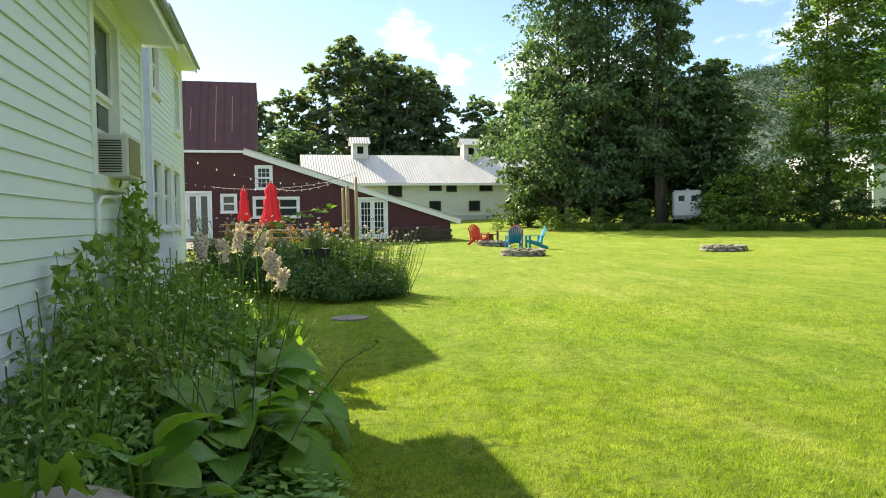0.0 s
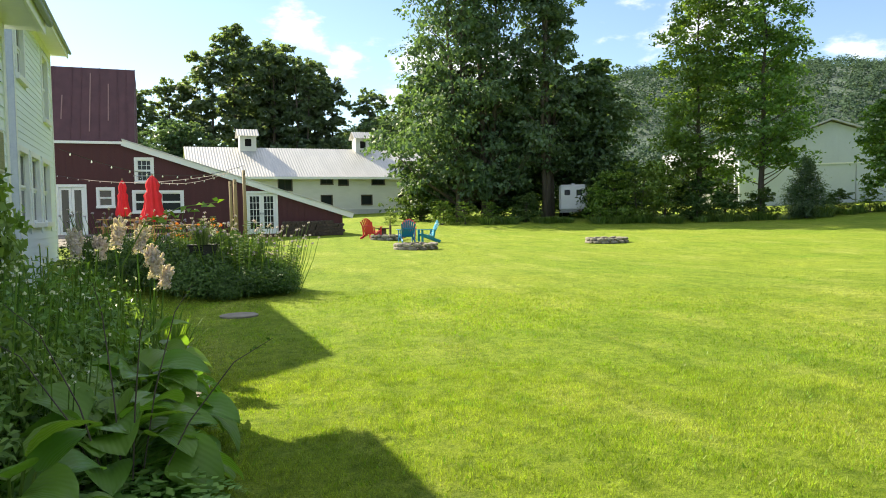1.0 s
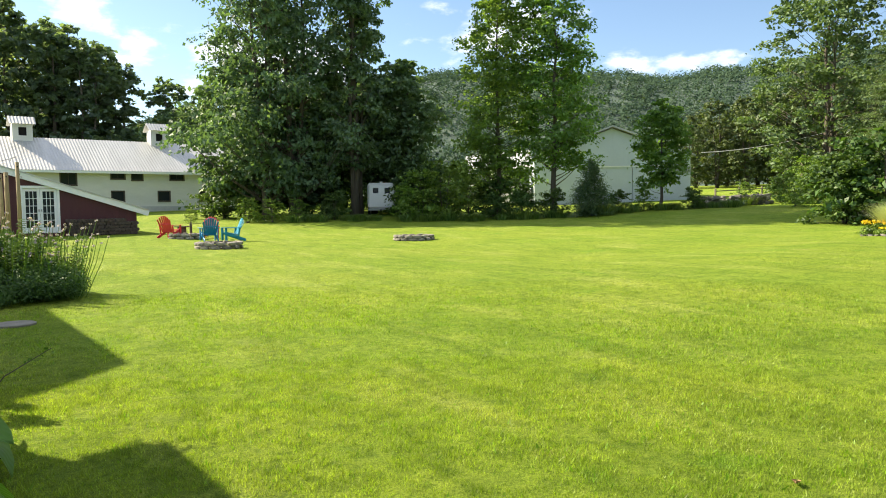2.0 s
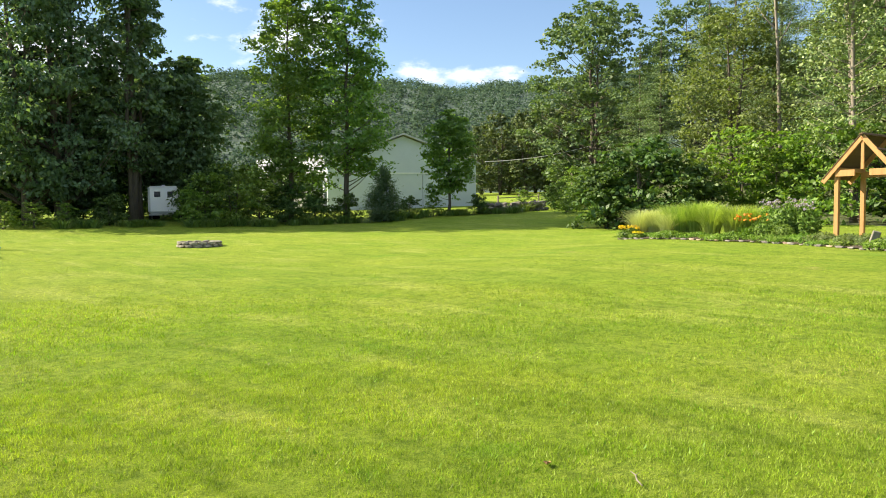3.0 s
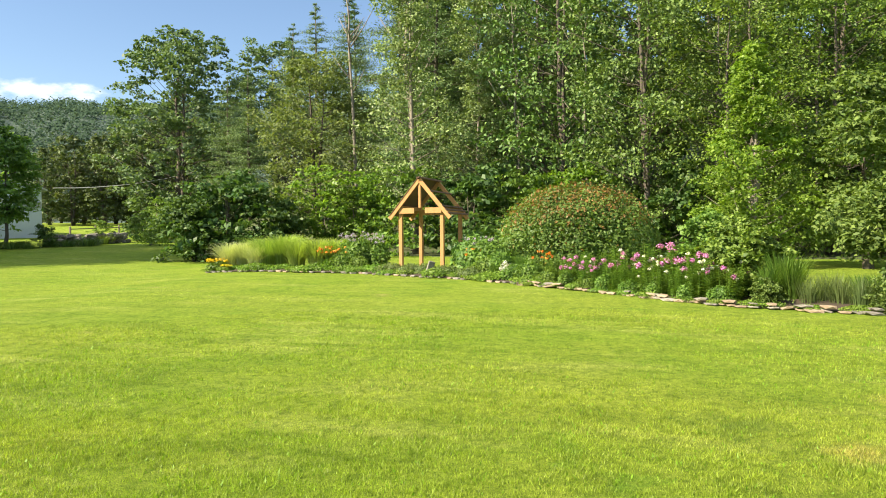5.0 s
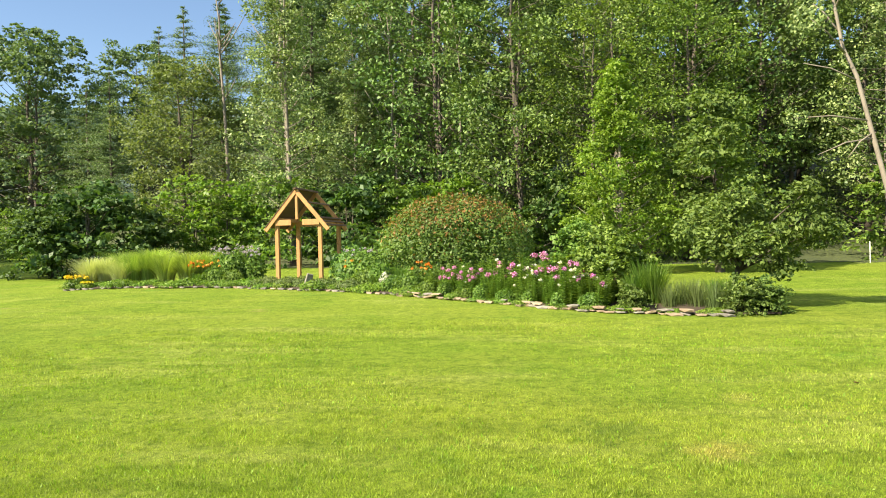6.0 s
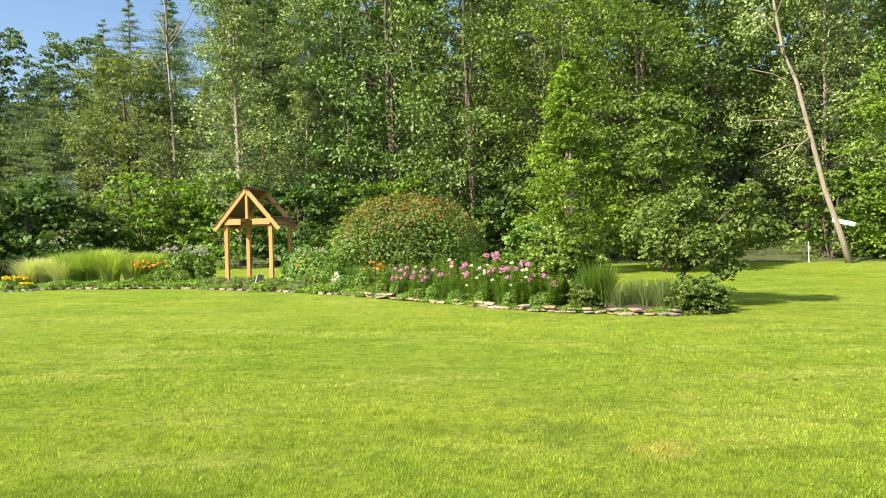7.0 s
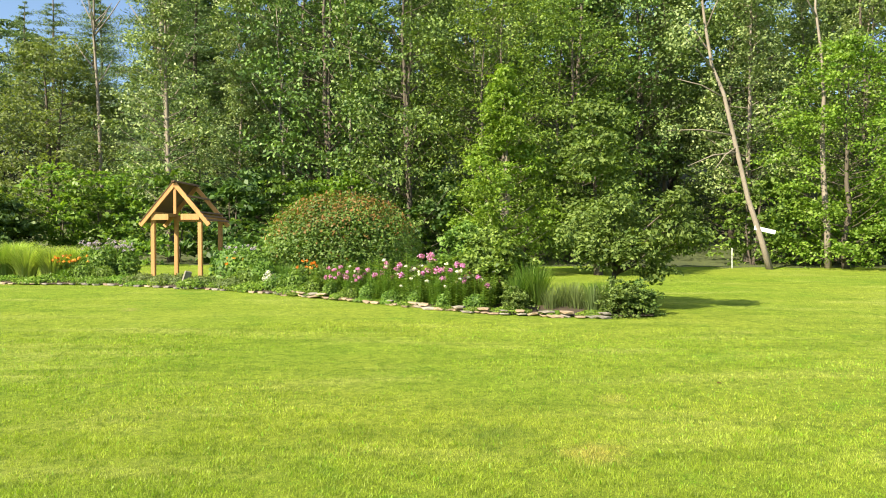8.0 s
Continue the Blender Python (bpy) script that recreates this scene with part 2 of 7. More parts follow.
BARK = solid("grey_brown_bark", (0.05, 0.042, 0.032), (0.14, 0.115, 0.09), 3, 0.9, 0, 0.9, 22, (3, 3, 0.5))
PALEBARK = solid("pale_weathered_bark", (0.14, 0.118, 0.092), (0.29, 0.25, 0.205), 2.5, 0.85, 0, 0.7, 16, (2, 2, 0.7))
CEDAR = solid("fresh_cedar_timber", (0.36, 0.175, 0.058), (0.52, 0.28, 0.10), 3, 0.65, 0, 0.25, 26, (4, 4, 0.35))
SHINGLE = solid("weathered_roof_boards", (0.10, 0.06, 0.035), (0.19, 0.11, 0.06), 4, 0.85, 0, 0.3, 26, (1, 6, 1), 0.5)
POSTWOOD = solid("tan_pole_wood", (0.20, 0.15, 0.075), (0.32, 0.25, 0.13), 3, 0.8, 0, 0.4, 20, (4, 4, .4))
TABLEWOOD = solid("honey_pine_boards", (0.33, 0.19, 0.07), (0.47, 0.29, 0.12), 3, 0.6, 0, 0.2, 26, (.5, 5, 5))
STONE = solid("grey_field_stone", (0.17, 0.155, 0.13), (0.36, 0.33, 0.285), 3, 0.9, 0, 0.8, 16, None, 0.55)
FLAG = solid("tan_flagstone", (0.25, 0.18, 0.115), (0.44, 0.34, 0.24), 3, 0.9, 0, 0.7, 14, None, 0.6)
CONCRETE = solid("pale_concrete", (0.42, 0.43, 0.43), (0.54, 0.54, 0.53), 4, 0.85, 0, 0.2, 40)
SOIL = solid("dark_bed_soil", (0.035, 0.025, 0.015), (0.07, 0.05, 0.03), 5, 1, 0, 0.6, 30)
CHAIRRED = solid("red_moulded_plastic", (0.58, 0.035, 0.05), (0.66, 0.05, 0.065), 4, 0.4, 0, 0.02, 40)
CHAIRBLUE = solid("blue_moulded_plastic", (0.0, 0.14, 0.36), (0.005, 0.19, 0.44), 4, 0.4, 0, 0.02, 40)
CHAIRTEAL = solid("teal_moulded_plastic", (0.0, 0.20, 0.31), (0.005, 0.26, 0.38), 4, 0.4, 0, 0.02, 40)
CLOTH = solid("red_canvas", (0.56, 0.012, 0.022), (0.68, 0.025, 0.035), 4, 0.85, 0, 0.2, 60)
BLACK = solid("black_rubber", (0.012, 0.012, 0.012), (0.03, 0.03, 0.03), 5, 0.7, 0, 0.05, 40)
TRAILERWHITE = solid("white_trailer_paint", (0.78, 0.79, 0.80), (0.83, 0.84, 0.85), 2, 0.35, 0, 0.02, 20)
ACBODY = solid("beige_enamel", (0.52, 0.53, 0.49), (0.60, 0.60, 0.56), 5, 0.45, 0, 0.03, 40)
ACFIN = solid("olive_coil_fins", (0.20, 0.21, 0.08), (0.30, 0.30, 0.13), 5, 0.5, 0.3, 0.5, 80, (1, 1, 12))
WIRE = solid("dark_cable", (0.02, 0.02, 0.02), (0.04, 0.04, 0.04), 5, 0.6, 0, 0, 20)
BULB = solid("clear_bulb_glass", (0.62, 0.62, 0.58), (0.75, 0.75, 0.70), 9, 0.08, 0, 0, 30)
SPLIT = solid("stacked_split_wood", (0.05, 0.04, 0.032), (0.13, 0.10, 0.075), 5, 0.95, 0, 0.4, 22, None, 0.4)
# hill greens carry the distance haze in their greyed, bluish colour
HAZEGREEN = leafy("far_woods", (0.060, 0.100, 0.070), (0.090, 0.138, 0.088), 0.30, 0.95)
HAZESLOPE = solid("hazed_far_slope", (0.052, 0.085, 0.066), (0.065, 0.10, 0.076), 0.03, 1, 0, 0.4, 0.2)
HAZEGREEN.node_tree.nodes["Principled BSDF"].inputs["Specular IOR Level"].default_value = 0.0
WOODLEAF = leafy("woodland_leaf", (0.052, 0.105, 0.030), (0.20, 0.295, 0.078), 0.20, 0.5)
# backlit trees: their shade and its bluish veil are mixed into this green
SHADELEAF = leafy("hazed_shade_leaf", (0.082, 0.142, 0.088), (0.155, 0.24, 0.128), 0.40, 0.55)
MAPLE = leafy("maple_leaf", (0.068, 0.14, 0.027), (0.235, 0.345, 0.067), 0.34, 0.5)
LIME = leafy("fresh_lime_leaf", (0.095, 0.195, 0.022), (0.24, 0.355, 0.055), 0.38, 0.45)
OLIVE = leafy("olive_willow_leaf", (0.105, 0.155, 0.053), (0.2, 0.26, 0.091), 0.35, 0.55)
ASPEN = leafy("silver_green_leaf", (0.085, 0.145, 0.045), (0.345, 0.415, 0.165), 0.20, 0.42)
# poplar green lightened and blued to hold the haze before it
COTTON = leafy("hazed_poplar_leaf", (0.072, 0.13, 0.064), (0.17, 0.245, 0.112), 0.30, 0.5)
OLIVEFAR = leafy("field_wood_leaf", (0.07, 0.105, 0.042), (0.135, 0.175, 0.07), 0.25, 0.6)
# darker leaf green with the shade painted in
MIDSHADE = leafy("painted_shade_leaf", (0.045, 0.095, 0.03), (0.12, 0.20, 0.05), 0.3, 0.5)
ASH = leafy("ash_leaf", (0.095, 0.175, 0.055), (0.215, 0.33, 0.085), 0.50, 0.5)
# paler and bluer than near leaves: haze put into the colour
HAZELEAF = leafy("hazed_distant_leaf", (0.115, 0.165, 0.12), (0.17, 0.23, 0.15), 0.55, 0.6)
NEEDLE = leafy("pine_needles", (0.085, 0.15, 0.065), (0.20, 0.285, 0.105), 0.18, 0.6)
APPLE = leafy("apple_leaf", (0.060, 0.12, 0.026), (0.18, 0.265, 0.06), 0.30, 0.6)
BURN = leafy("burning_bush_leaf", (0.075, 0.145, 0.028), (0.19, 0.27, 0.06), 0.33, 0.5, (0.25, 0.13, 0.04), 0.02)
BURNTOP = leafy("reddening_shoot", (0.21, 0.14, 0.04), (0.34, 0.18, 0.065), 0.35, 0.5)
BEDGREEN = leafy("perennial_leaf", (0.07, 0.15, 0.024), (0.20, 0.32, 0.055), 0.38, 0.5)
BEDDARK = leafy("shade_leaf", (0.105, 0.20, 0.055), (0.25, 0.39, 0.09), 0.38, 0.45)
REED = leafy("ornamental_grass_blade", (0.21, 0.33, 0.065), (0.44, 0.54, 0.17), 0.45, 0.5)
CREAMREED = leafy("variegated_grass_blade", (0.46, 0.52, 0.28), (0.70, 0.72, 0.48), 0.4, 0.5)
FERN = leafy("fern_frond", (0.11, 0.22, 0.06), (0.26, 0.42, 0.11), 0.42, 0.5)
HOSTA = leafy("hosta_leaf", (0.12, 0.25, 0.038), (0.215, 0.37, 0.07), 0.45, 0.30, None, 0, True)
PINK = leafy("pink_phlox_petal", (0.55, 0.17, 0.50), (0.76, 0.36, 0.66), 0.3, 0.6)
PALE = leafy("white_petal", (0.68, 0.68, 0.62), (0.84, 0.84, 0.78), 0.3, 0.6)
ORANGE = leafy("orange_lily_petal", (0.72, 0.22, 0.03), (0.85, 0.38, 0.06), 0.3, 0.5)
YELLOW = leafy("yellow_petal", (0.72, 0.52, 0.02), (0.85, 0.68, 0.05), 0.3, 0.5)
PLUME = leafy("cream_plume", (0.66, 0.55, 0.66), (0.80, 0.72, 0.82), 0.35, 0.8)
LILAC = leafy("lilac_floret", (0.33, 0.28, 0.46), (0.56, 0.50, 0.64), 0.35, 0.6)


# ---- building helpers ----
rng = np.random.default_rng(7)


def ramp(v, k):
    v = np.maximum(v, 0.0)
    return np.where(v < k, v * v / (2 * k), v - k / 2)


def ease(v):
    v = np.clip(v, 0.0, 1.0)
    return v * v * (3 - 2 * v)


def wood_line(y):
    """x of the edge of the woods at y."""
    return np.where(y < 17, 36 + (y - 17) * 0.26, 36 + (y - 17) * 2.2)


def ground_z(x, y):
    """Height of the ground."""
    x, y = np.asarray(x, float), np.asarray(y, float)
    z = 0.027 * ramp(np.minimum(x, 120) - 6, 6) + 0.010 * ramp(np.minimum(y, 120) - 12, 8) + 0.045 * ramp(np.minimum(y, 90) - 44, 10) * ease((60 - x) / 20)
    z = z + 0.02 * ramp(np.minimum(x, 110) - 40, 10)
    z = z + 0.52 * ease((y - 13) / 6) * ease((2.4 - x) / 3) * ease((60 - y) / 10)
    z = z + 0.16 * ease((y - 28) / 8) * ease((x + 1) / 3) * ease((14 - x) / 5) * ease((60 - y) / 10)
    z = z - .34 * ease((y - 8) / 8) * ease((x - 8) / 10) * ease((44 - x) / 8) * ease((46 - y) / 8)
    beyond = x - wood_line(y)
    return z + np.minimum(0.30 * ramp(beyond - 4, 8), 26) * ease((60 - y) / 20) * ease((y + 90) / 30)


def gz(x, y):
    return float(ground_z(x, y))


def mesh_from(name, verts, faces, material, smooth=False):
    """A mesh from arrays of vertices and faces of one size."""
    verts, faces = np.asarray(verts, np.float32), np.asarray(faces, np.int32)
    me = bpy.data.meshes.new(name)
    me.vertices.add(len(verts))
    me.vertices.foreach_set("co", verts.ravel())
    k = faces.shape[1]
    me.loops.add(faces.size)
    me.loops.foreach_set("vertex_index", faces.ravel())
    me.polygons.add(len(faces))
    me.polygons.foreach_set("loop_start", np.arange(0, faces.size, k, dtype=np.int32))
    if smooth:
        me.polygons.foreach_set("use_smooth", np.ones(len(faces), bool))
    me.update(calc_edges=True)
    me.validate()
    me.materials.append(material)
    return me


def child(ob, parent):
    ob.parent = parent
    return ob


def part(name, bm, material, parent=None, label="", smooth=False):
    """Links a bmesh (or a finished mesh) as one mesh object, under a thing or a part if one is given."""
    if isinstance(bm, bmesh.types.BMesh):
        bmesh.ops.recalc_face_normals(bm, faces=bm.faces[:])
        me = bpy.data.meshes.new(name)
        bm.to_mesh(me)
        bm.free()
        if smooth:
            for p in me.polygons:
                p.use_smooth = True
        me.materials.append(material)
    else:
        me = bm
    ob = new(name, me)
    if parent is not None:
        ob.parent = parent
    if label:
        tagged(ob, label)
    return ob


def thing(name, m, label, category, group="", kind=""):
    ob = new(name)
    ob.empty_display_size = 0.1
    ob.matrix_world = m
    return tagged(ob, label, category, group, kind)


def box(bm, x0, x1, y0, y1, z0, z1, bevel=0.0, m=None):
    vs = [bm.verts.new((x, y, z)) for x in (x0, x1) for y in (y0, y1) for z in (z0, z1)]
    fs = [bm.faces.new([vs[i] for i in q]) for q in ((0, 1, 3, 2), (4, 6, 7, 5), (0, 4, 5, 1), (2, 3, 7, 6), (0, 2, 6, 4), (1, 5, 7, 3))]
    if bevel:
        es = list({e for f in fs for e in f.edges})
        made = bmesh.ops.bevel(bm, geom=es, offset=bevel, segments=1, affect='EDGES')
        vs = list({v for f in made["faces"] for v in f.verts} | {v for v in vs if v.is_valid})
    if m is not None:
        bmesh.ops.transform(bm, matrix=m, verts=vs)
    return vs


def bar(bm, a, b, w, d, up=(0, 0, 1), bevel=0.0):
    """A squared timber from a to b, w wide and d deep."""
    a, b = Vector(a), Vector(b)
    ax = (b - a).normalized()
    side = ax.cross(Vector(up))
    if side.length < 1e-4:
        side = ax.cross(Vector((1, 0, 0)))
    side.normalize()
    top = side.cross(ax)
    m = Matrix((side, ax, top)).transposed().to_4x4()
    m.translation = a
    box(bm, -w / 2, w / 2, 0, (b - a).length, -d / 2, d / 2, bevel, m)


def tube(bm, pts, radii, n=7):
    """A tapered round limb along points."""
    rings = []
    pts = [Vector(p) for p in pts]
    for i, p in enumerate(pts):
        ax = (pts[min(i + 1, len(pts) - 1)] - pts[max(i - 1, 0)]).normalized()
        s = ax.cross(Vector((0.3, 0.9, 0.1)))
        s = s.normalized() if s.length > 1e-4 else Vector((1, 0, 0))
        t = ax.cross(s)
        rings.append([bm.verts.new(p + (s * math.cos(2 * math.pi * k / n) + t * math.sin(2 * math.pi * k / n)) * radii[i]) for k in range(n)])
    for a, b in zip(rings, rings[1:]):
        for k in range(n):
            bm.faces.new((a[k], a[(k + 1) % n], b[(k + 1) % n], b[k]))
    bm.faces.new(rings[0][::-1])
    bm.faces.new(rings[-1])


def lathe(bm, profile, n=16, m=None):
    """A turned form from (radius, height) pairs."""
    rings = [[bm.verts.new((r * math.cos(2 * math.pi * k / n), r * math.sin(2 * math.pi * k / n), z)) for k in range(n)] for r, z in profile]
    for a, b in zip(rings, rings[1:]):
        for k in range(n):
            bm.faces.new((a[k], a[(k + 1) % n], b[(k + 1) % n], b[k]))
    bm.faces.new(rings[0][::-1])
    bm.faces.new(rings[-1])
    if m is not None:
        bmesh.ops.transform(bm, matrix=m, verts=[v for r in rings for v in r])


def wall_bm(u0, u1, top, low, openings, thick, m):
    """A wall along local x, its outer face at y = 0 and its back at +thick, top a function of x; openings (u0, u1, z0, z1) go through."""
    bm = bmesh.new()
    us = sorted({u0, u1, *[v for o in openings for v in o[:2]], *[k for k in top[1] if u0 < k < u1]})
    for a, b in zip(us, us[1:]):
        mid = (a + b) / 2
        zs = [low]
        for o in sorted([o for o in openings if o[0] < mid < o[1]], key=lambda o: o[2]):
            zs += [o[2], o[3]]
        zs.append(None)
        for z0, z1 in zip(zs[::2], zs[1::2]):
            ta, tb = (top[0](a + 1e-6), top[0](b - 1e-6)) if z1 is None else (z1, z1)
            v = [bm.verts.new(p) for p in ((a, 0, z0), (b, 0, z0), (b, 0, tb), (a, 0, ta), (a, thick, z0), (b, thick, z0), (b, thick, tb), (a, thick, ta))]
            for q in ((0, 1, 2, 3), (5, 4, 7, 6), (4, 0, 3, 7), (1, 5, 6, 2), (3, 2, 6, 7), (4, 5, 1, 0)):
                bm.faces.new([v[i] for i in q])
    bmesh.ops.remove_doubles(bm, verts=bm.verts[:], dist=.0005)
    bmesh.ops.transform(bm, matrix=m, verts=bm.verts[:])
    return bm


def window(parent, m, w, h, cols=2, rows=2, trim=0.10, name="window", sash_rows=2, frame_mat=None, curtain=False, proud=0.03):
    """A window in a wall whose outer face is local y = 0 (outside is -y); m sits at the opening's lower left corner."""
    fm = frame_mat or TRIM
    bm = bmesh.new()
    box(bm, -trim, .004, -proud, 0.05, -trim * .6, h + trim, 0.003)
    box(bm, w - .004, w + trim, -proud, 0.05, -trim * .6, h + trim, 0.003)
    box(bm, .004, w - .004, -proud - .004, 0.05, h - .004, h + trim, 0.003)
    bmesh.ops.transform(bm, matrix=m, verts=bm.verts[:])
    win = part(name, bm, fm, parent)
    bm = bmesh.new()
    box(bm, -trim * 1.15, w + trim * 1.15, -proud - 0.04, 0.04, -trim * .6 - 0.04, -0.002, 0.005)
    bmesh.ops.transform(bm, matrix=m, verts=bm.verts[:])
    part("window_sill", bm, fm, win)
    bm = bmesh.new()
    s = min(0.045, w * .07)
    for k in range(sash_rows):
        z0, z1 = h * k / sash_rows, h * (k + 1) / sash_rows
        y = 0.03 + 0.02 * (k == 0)
        box(bm, 0, s, y, y + .03, z0, z1)
        box(bm, w - s, w, y, y + .03, z0, z1)
        box(bm, s, w - s, y, y + .03, z0, z0 + s)
        box(bm, s, w - s, y, y + .03, z1 - s, z1)
        t = s * .45
        for c in range(1, cols):
            box(bm, w * c / cols - t / 2, w * c / cols + t / 2, y + .004, y + .024, z0 + s, z1 - s)
        for r in range(1, rows // sash_rows if rows >= sash_rows else 1):
            zz = z0 + (z1 - z0) * r / (rows // sash_rows)
            box(bm, s, w - s, y + .006, y + .022, zz - t / 2, zz + t / 2)
    bmesh.ops.transform(bm, matrix=m, verts=bm.verts[:])
    part("sash", bm, fm, win)
    bm = bmesh.new()
    box(bm, 0.005, w - .005, 0.062, 0.067, 0.005, h - .005)
    bmesh.ops.transform(bm, matrix=m, verts=bm.verts[:])
    part("pane", bm, GLASS, win)
    return win


def leaf_quads(c, length, width, out, r, droop=0.35):
    """Small pointed leaves at the places c, turned roughly outwards along out. Returns vertices and quads."""
    n = len(c)
    nrm = out + r.normal(0, 0.65, (n, 3))
    nrm /= np.linalg.norm(nrm, axis=1, keepdims=True) + 1e-9
    u = np.cross(nrm, r.normal(0, 1, (n, 3)))
    u /= np.linalg.norm(u, axis=1, keepdims=True) + 1e-9
    v = np.cross(nrm, u)
    size = r.uniform(0.65, 1.3, (n, 1))
    L, W = length * size, width * size
    a = c - u * L * .5
    b = c + v * W * .5 + nrm * L * droop * .25
    d = c + u * L * .5 - nrm * L * droop * .4
    e = c - v * W * .5 + nrm * L * droop * .25
    verts = np.stack([a, b, d, e], 1).reshape(-1, 3)
    return verts, np.arange(4 * n).reshape(-1, 4)


def clump(c, radius, n, r, flat=0.7, shell=0.55):
    """n places in a lump round c, mostly near its skin, and the way outwards from it."""
    d = r.normal(0, 1, (n, 3))
    d /= np.linalg.norm(d, axis=1, keepdims=True)
    rad = radius * (shell + (1 - shell) * r.random((n, 1))) * r.uniform(0.75, 1.2, (n, 1))
    p = d * rad
    p[:, 2] *= flat
    o = d.copy()
    o[:, 2] += 0.5
    return p + c, o


def spray(c, radius, n, r, flat=0.7):
    """n leaf places in level sprays over a lump round c, and the way each leaf faces: mostly up, a little outwards."""
    k = max(5, n // 13)
    d = r.normal(0, 1, (k, 3))
    d[:, 2] = d[:, 2] * .8 + .25
    d /= np.linalg.norm(d, axis=1, keepdims=True)
    mid = d * radius * r.uniform(.45, 1.12, (k, 1)) * np.array([1, 1, flat])
    i = r.integers(0, k, n)
    p = mid[i] + r.normal(0, 1, (n, 3)) * radius * np.array([.24, .24, .075])
    p[:, 2] -= .35 * np.maximum(0, np.hypot(p[:, 0] - mid[i, 0], p[:, 1] - mid[i, 1]) - .15 * radius)
    return p + c, d[i] * .55 + np.array([0, 0, .8])


def join_quads(chunks):
    vs, fs, k = [], [], 0
    for v, f in chunks:
        vs.append(v)
        fs.append(f + k)
        k += len(v)
    return np.concatenate(vs), np.concatenate(fs)


def grow_tree(name, height, spread, low, clumps, per, leaf, mat, bark, radius, shape, seed, lump=1.0, flat=0.7, forks=1, lean=(0, 0), limbs=1.0, width=0.62, label="", category="tree"):
    """A tree at the origin: tapered trunk and limbs, and a crown of leaf lumps with gaps. shape(t) gives the crown's relative width from its foot to its top."""
    r = np.random.default_rng(seed)
    ob = thing(name, Matrix(), label, category)
    bm = bmesh.new()
    stems = []
    for k in range(forks):
        off = np.array([r.normal(0, .5), r.normal(0, .5)]) * (forks > 1) * spread * 0.28
        pts, steps = [], 7
        wob = r.normal(0, height * 0.008, (steps + 1, 2)).cumsum(0)
        for i in range(steps + 1):
            t = i / steps
            pts.append((lean[0] * t + off[0] * t ** .7 + wob[i, 0], lean[1] * t + off[1] * t ** .7 + wob[i, 1], -0.15 + t * height * .94 * (1 - .12 * (k > 0))))
        rad = radius * (0.75 if k else 1.0)
        tube(bm, pts, [rad * (1.35 if i == 0 else (1 - i / steps) ** .8 * .95 + .04) for i in range(steps + 1)], 8)
        stems.append(np.array(pts))
    chunks = []
    for i in range(clumps):
        t = (i + r.random()) / clumps
        z = low + (height - low) * t
        st = stems[i % forks]
        ax = np.array([np.interp(z, st[:, 2], st[:, 0]), np.interp(z, st[:, 2], st[:, 1])])
        rr = spread * shape(t) * math.sqrt(r.uniform(0.08, 1.0))
        a = r.uniform(0, 2 * math.pi)
        c = np.array([ax[0] + math.cos(a) * rr, ax[1] + math.sin(a) * rr, z + r.normal(0, .2)])
        lr = lump * r.uniform(0.6, 1.25) * (0.55 + 0.45 * shape(t))
        if r.random() < limbs and rr > 0.3 * lump:
            z0 = max(low * .6, z - rr * r.uniform(.35, .8))
            s = np.array([np.interp(z0, st[:, 2], st[:, 0]), np.interp(z0, st[:, 2], st[:, 1]), z0])
            midp = (s + c) / 2 + np.array([0, 0, -.06 * rr])
            lw = radius * .22 * (1 - .6 * t)
            tube(bm, [s, midp, c], [lw, lw * .6, lw * .2], 5)
        p, o = spray(c, lr, per, r, flat)
        chunks.append(leaf_quads(p, leaf, leaf * width, o, r))
    part("trunk", bm, bark, ob, smooth=True)
    v, f = join_quads(chunks)
    part("crown", mesh_from("crown", v, f, mat), None, ob)
    return ob


def grow_conifer(name, height, spread, low, tiers, per, mat, bark, radius, seed, needle=0.42, ragged=0.3, label="", flat=True):
    """A pine or spruce: straight trunk, whorls of drooping boughs, needle sprays along them."""
    r = np.random.default_rng(seed)
    ob = thing(name, Matrix(), label, "tree")
    bm = bmesh.new()
    wob = r.normal(0, .06, (6, 2)).cumsum(0)
    tube(bm, [(wob[i, 0], wob[i, 1], -.15 + height * i / 5) for i in range(6)], [radius * (1 - i / 5.2) + .02 for i in range(6)], 7)
    chunks = []
    for i in range(tiers):
        t = i / (tiers - 1)
        z = low + (height - low) * t
        for b in range(int(r.integers(4, 7))):
            a = r.uniform(0, 2 * math.pi)
            ln = spread * (1 - t) ** .8 * r.uniform(1 - ragged, 1.1) + .25
            d = np.array([math.cos(a), math.sin(a), 0])
            tip = d * ln + np.array([0, 0, z + ln * r.uniform(-.12, .18)])
            root = np.array([0, 0, z])
            tube(bm, [root, (root + tip) / 2 + np.array([0, 0, .05 * ln]), tip], [radius * .16 * (1 - t * .6), radius * .1 * (1 - t * .6), .01], 4)
            k = max(6, int(per * ln / spread))
            s = r.uniform(.15, 1.05, (k, 1)) ** .8
            p = root + (tip - root) * s + r.normal(0, 1, (k, 3)) * np.array([.16 * ln, .16 * ln, .06 if flat else .18]) * (.4 + s)
            o = np.tile((0, 0, 1.0), (k, 1)) + d * .3
            chunks.append(leaf_quads(p, needle, needle * .2, o, r, .2))
    part("trunk", bm, bark, ob, smooth=True)
    v, f = join_quads(chunks)
    part("crown", mesh_from("crown", v, f, mat), None, ob)
    return ob


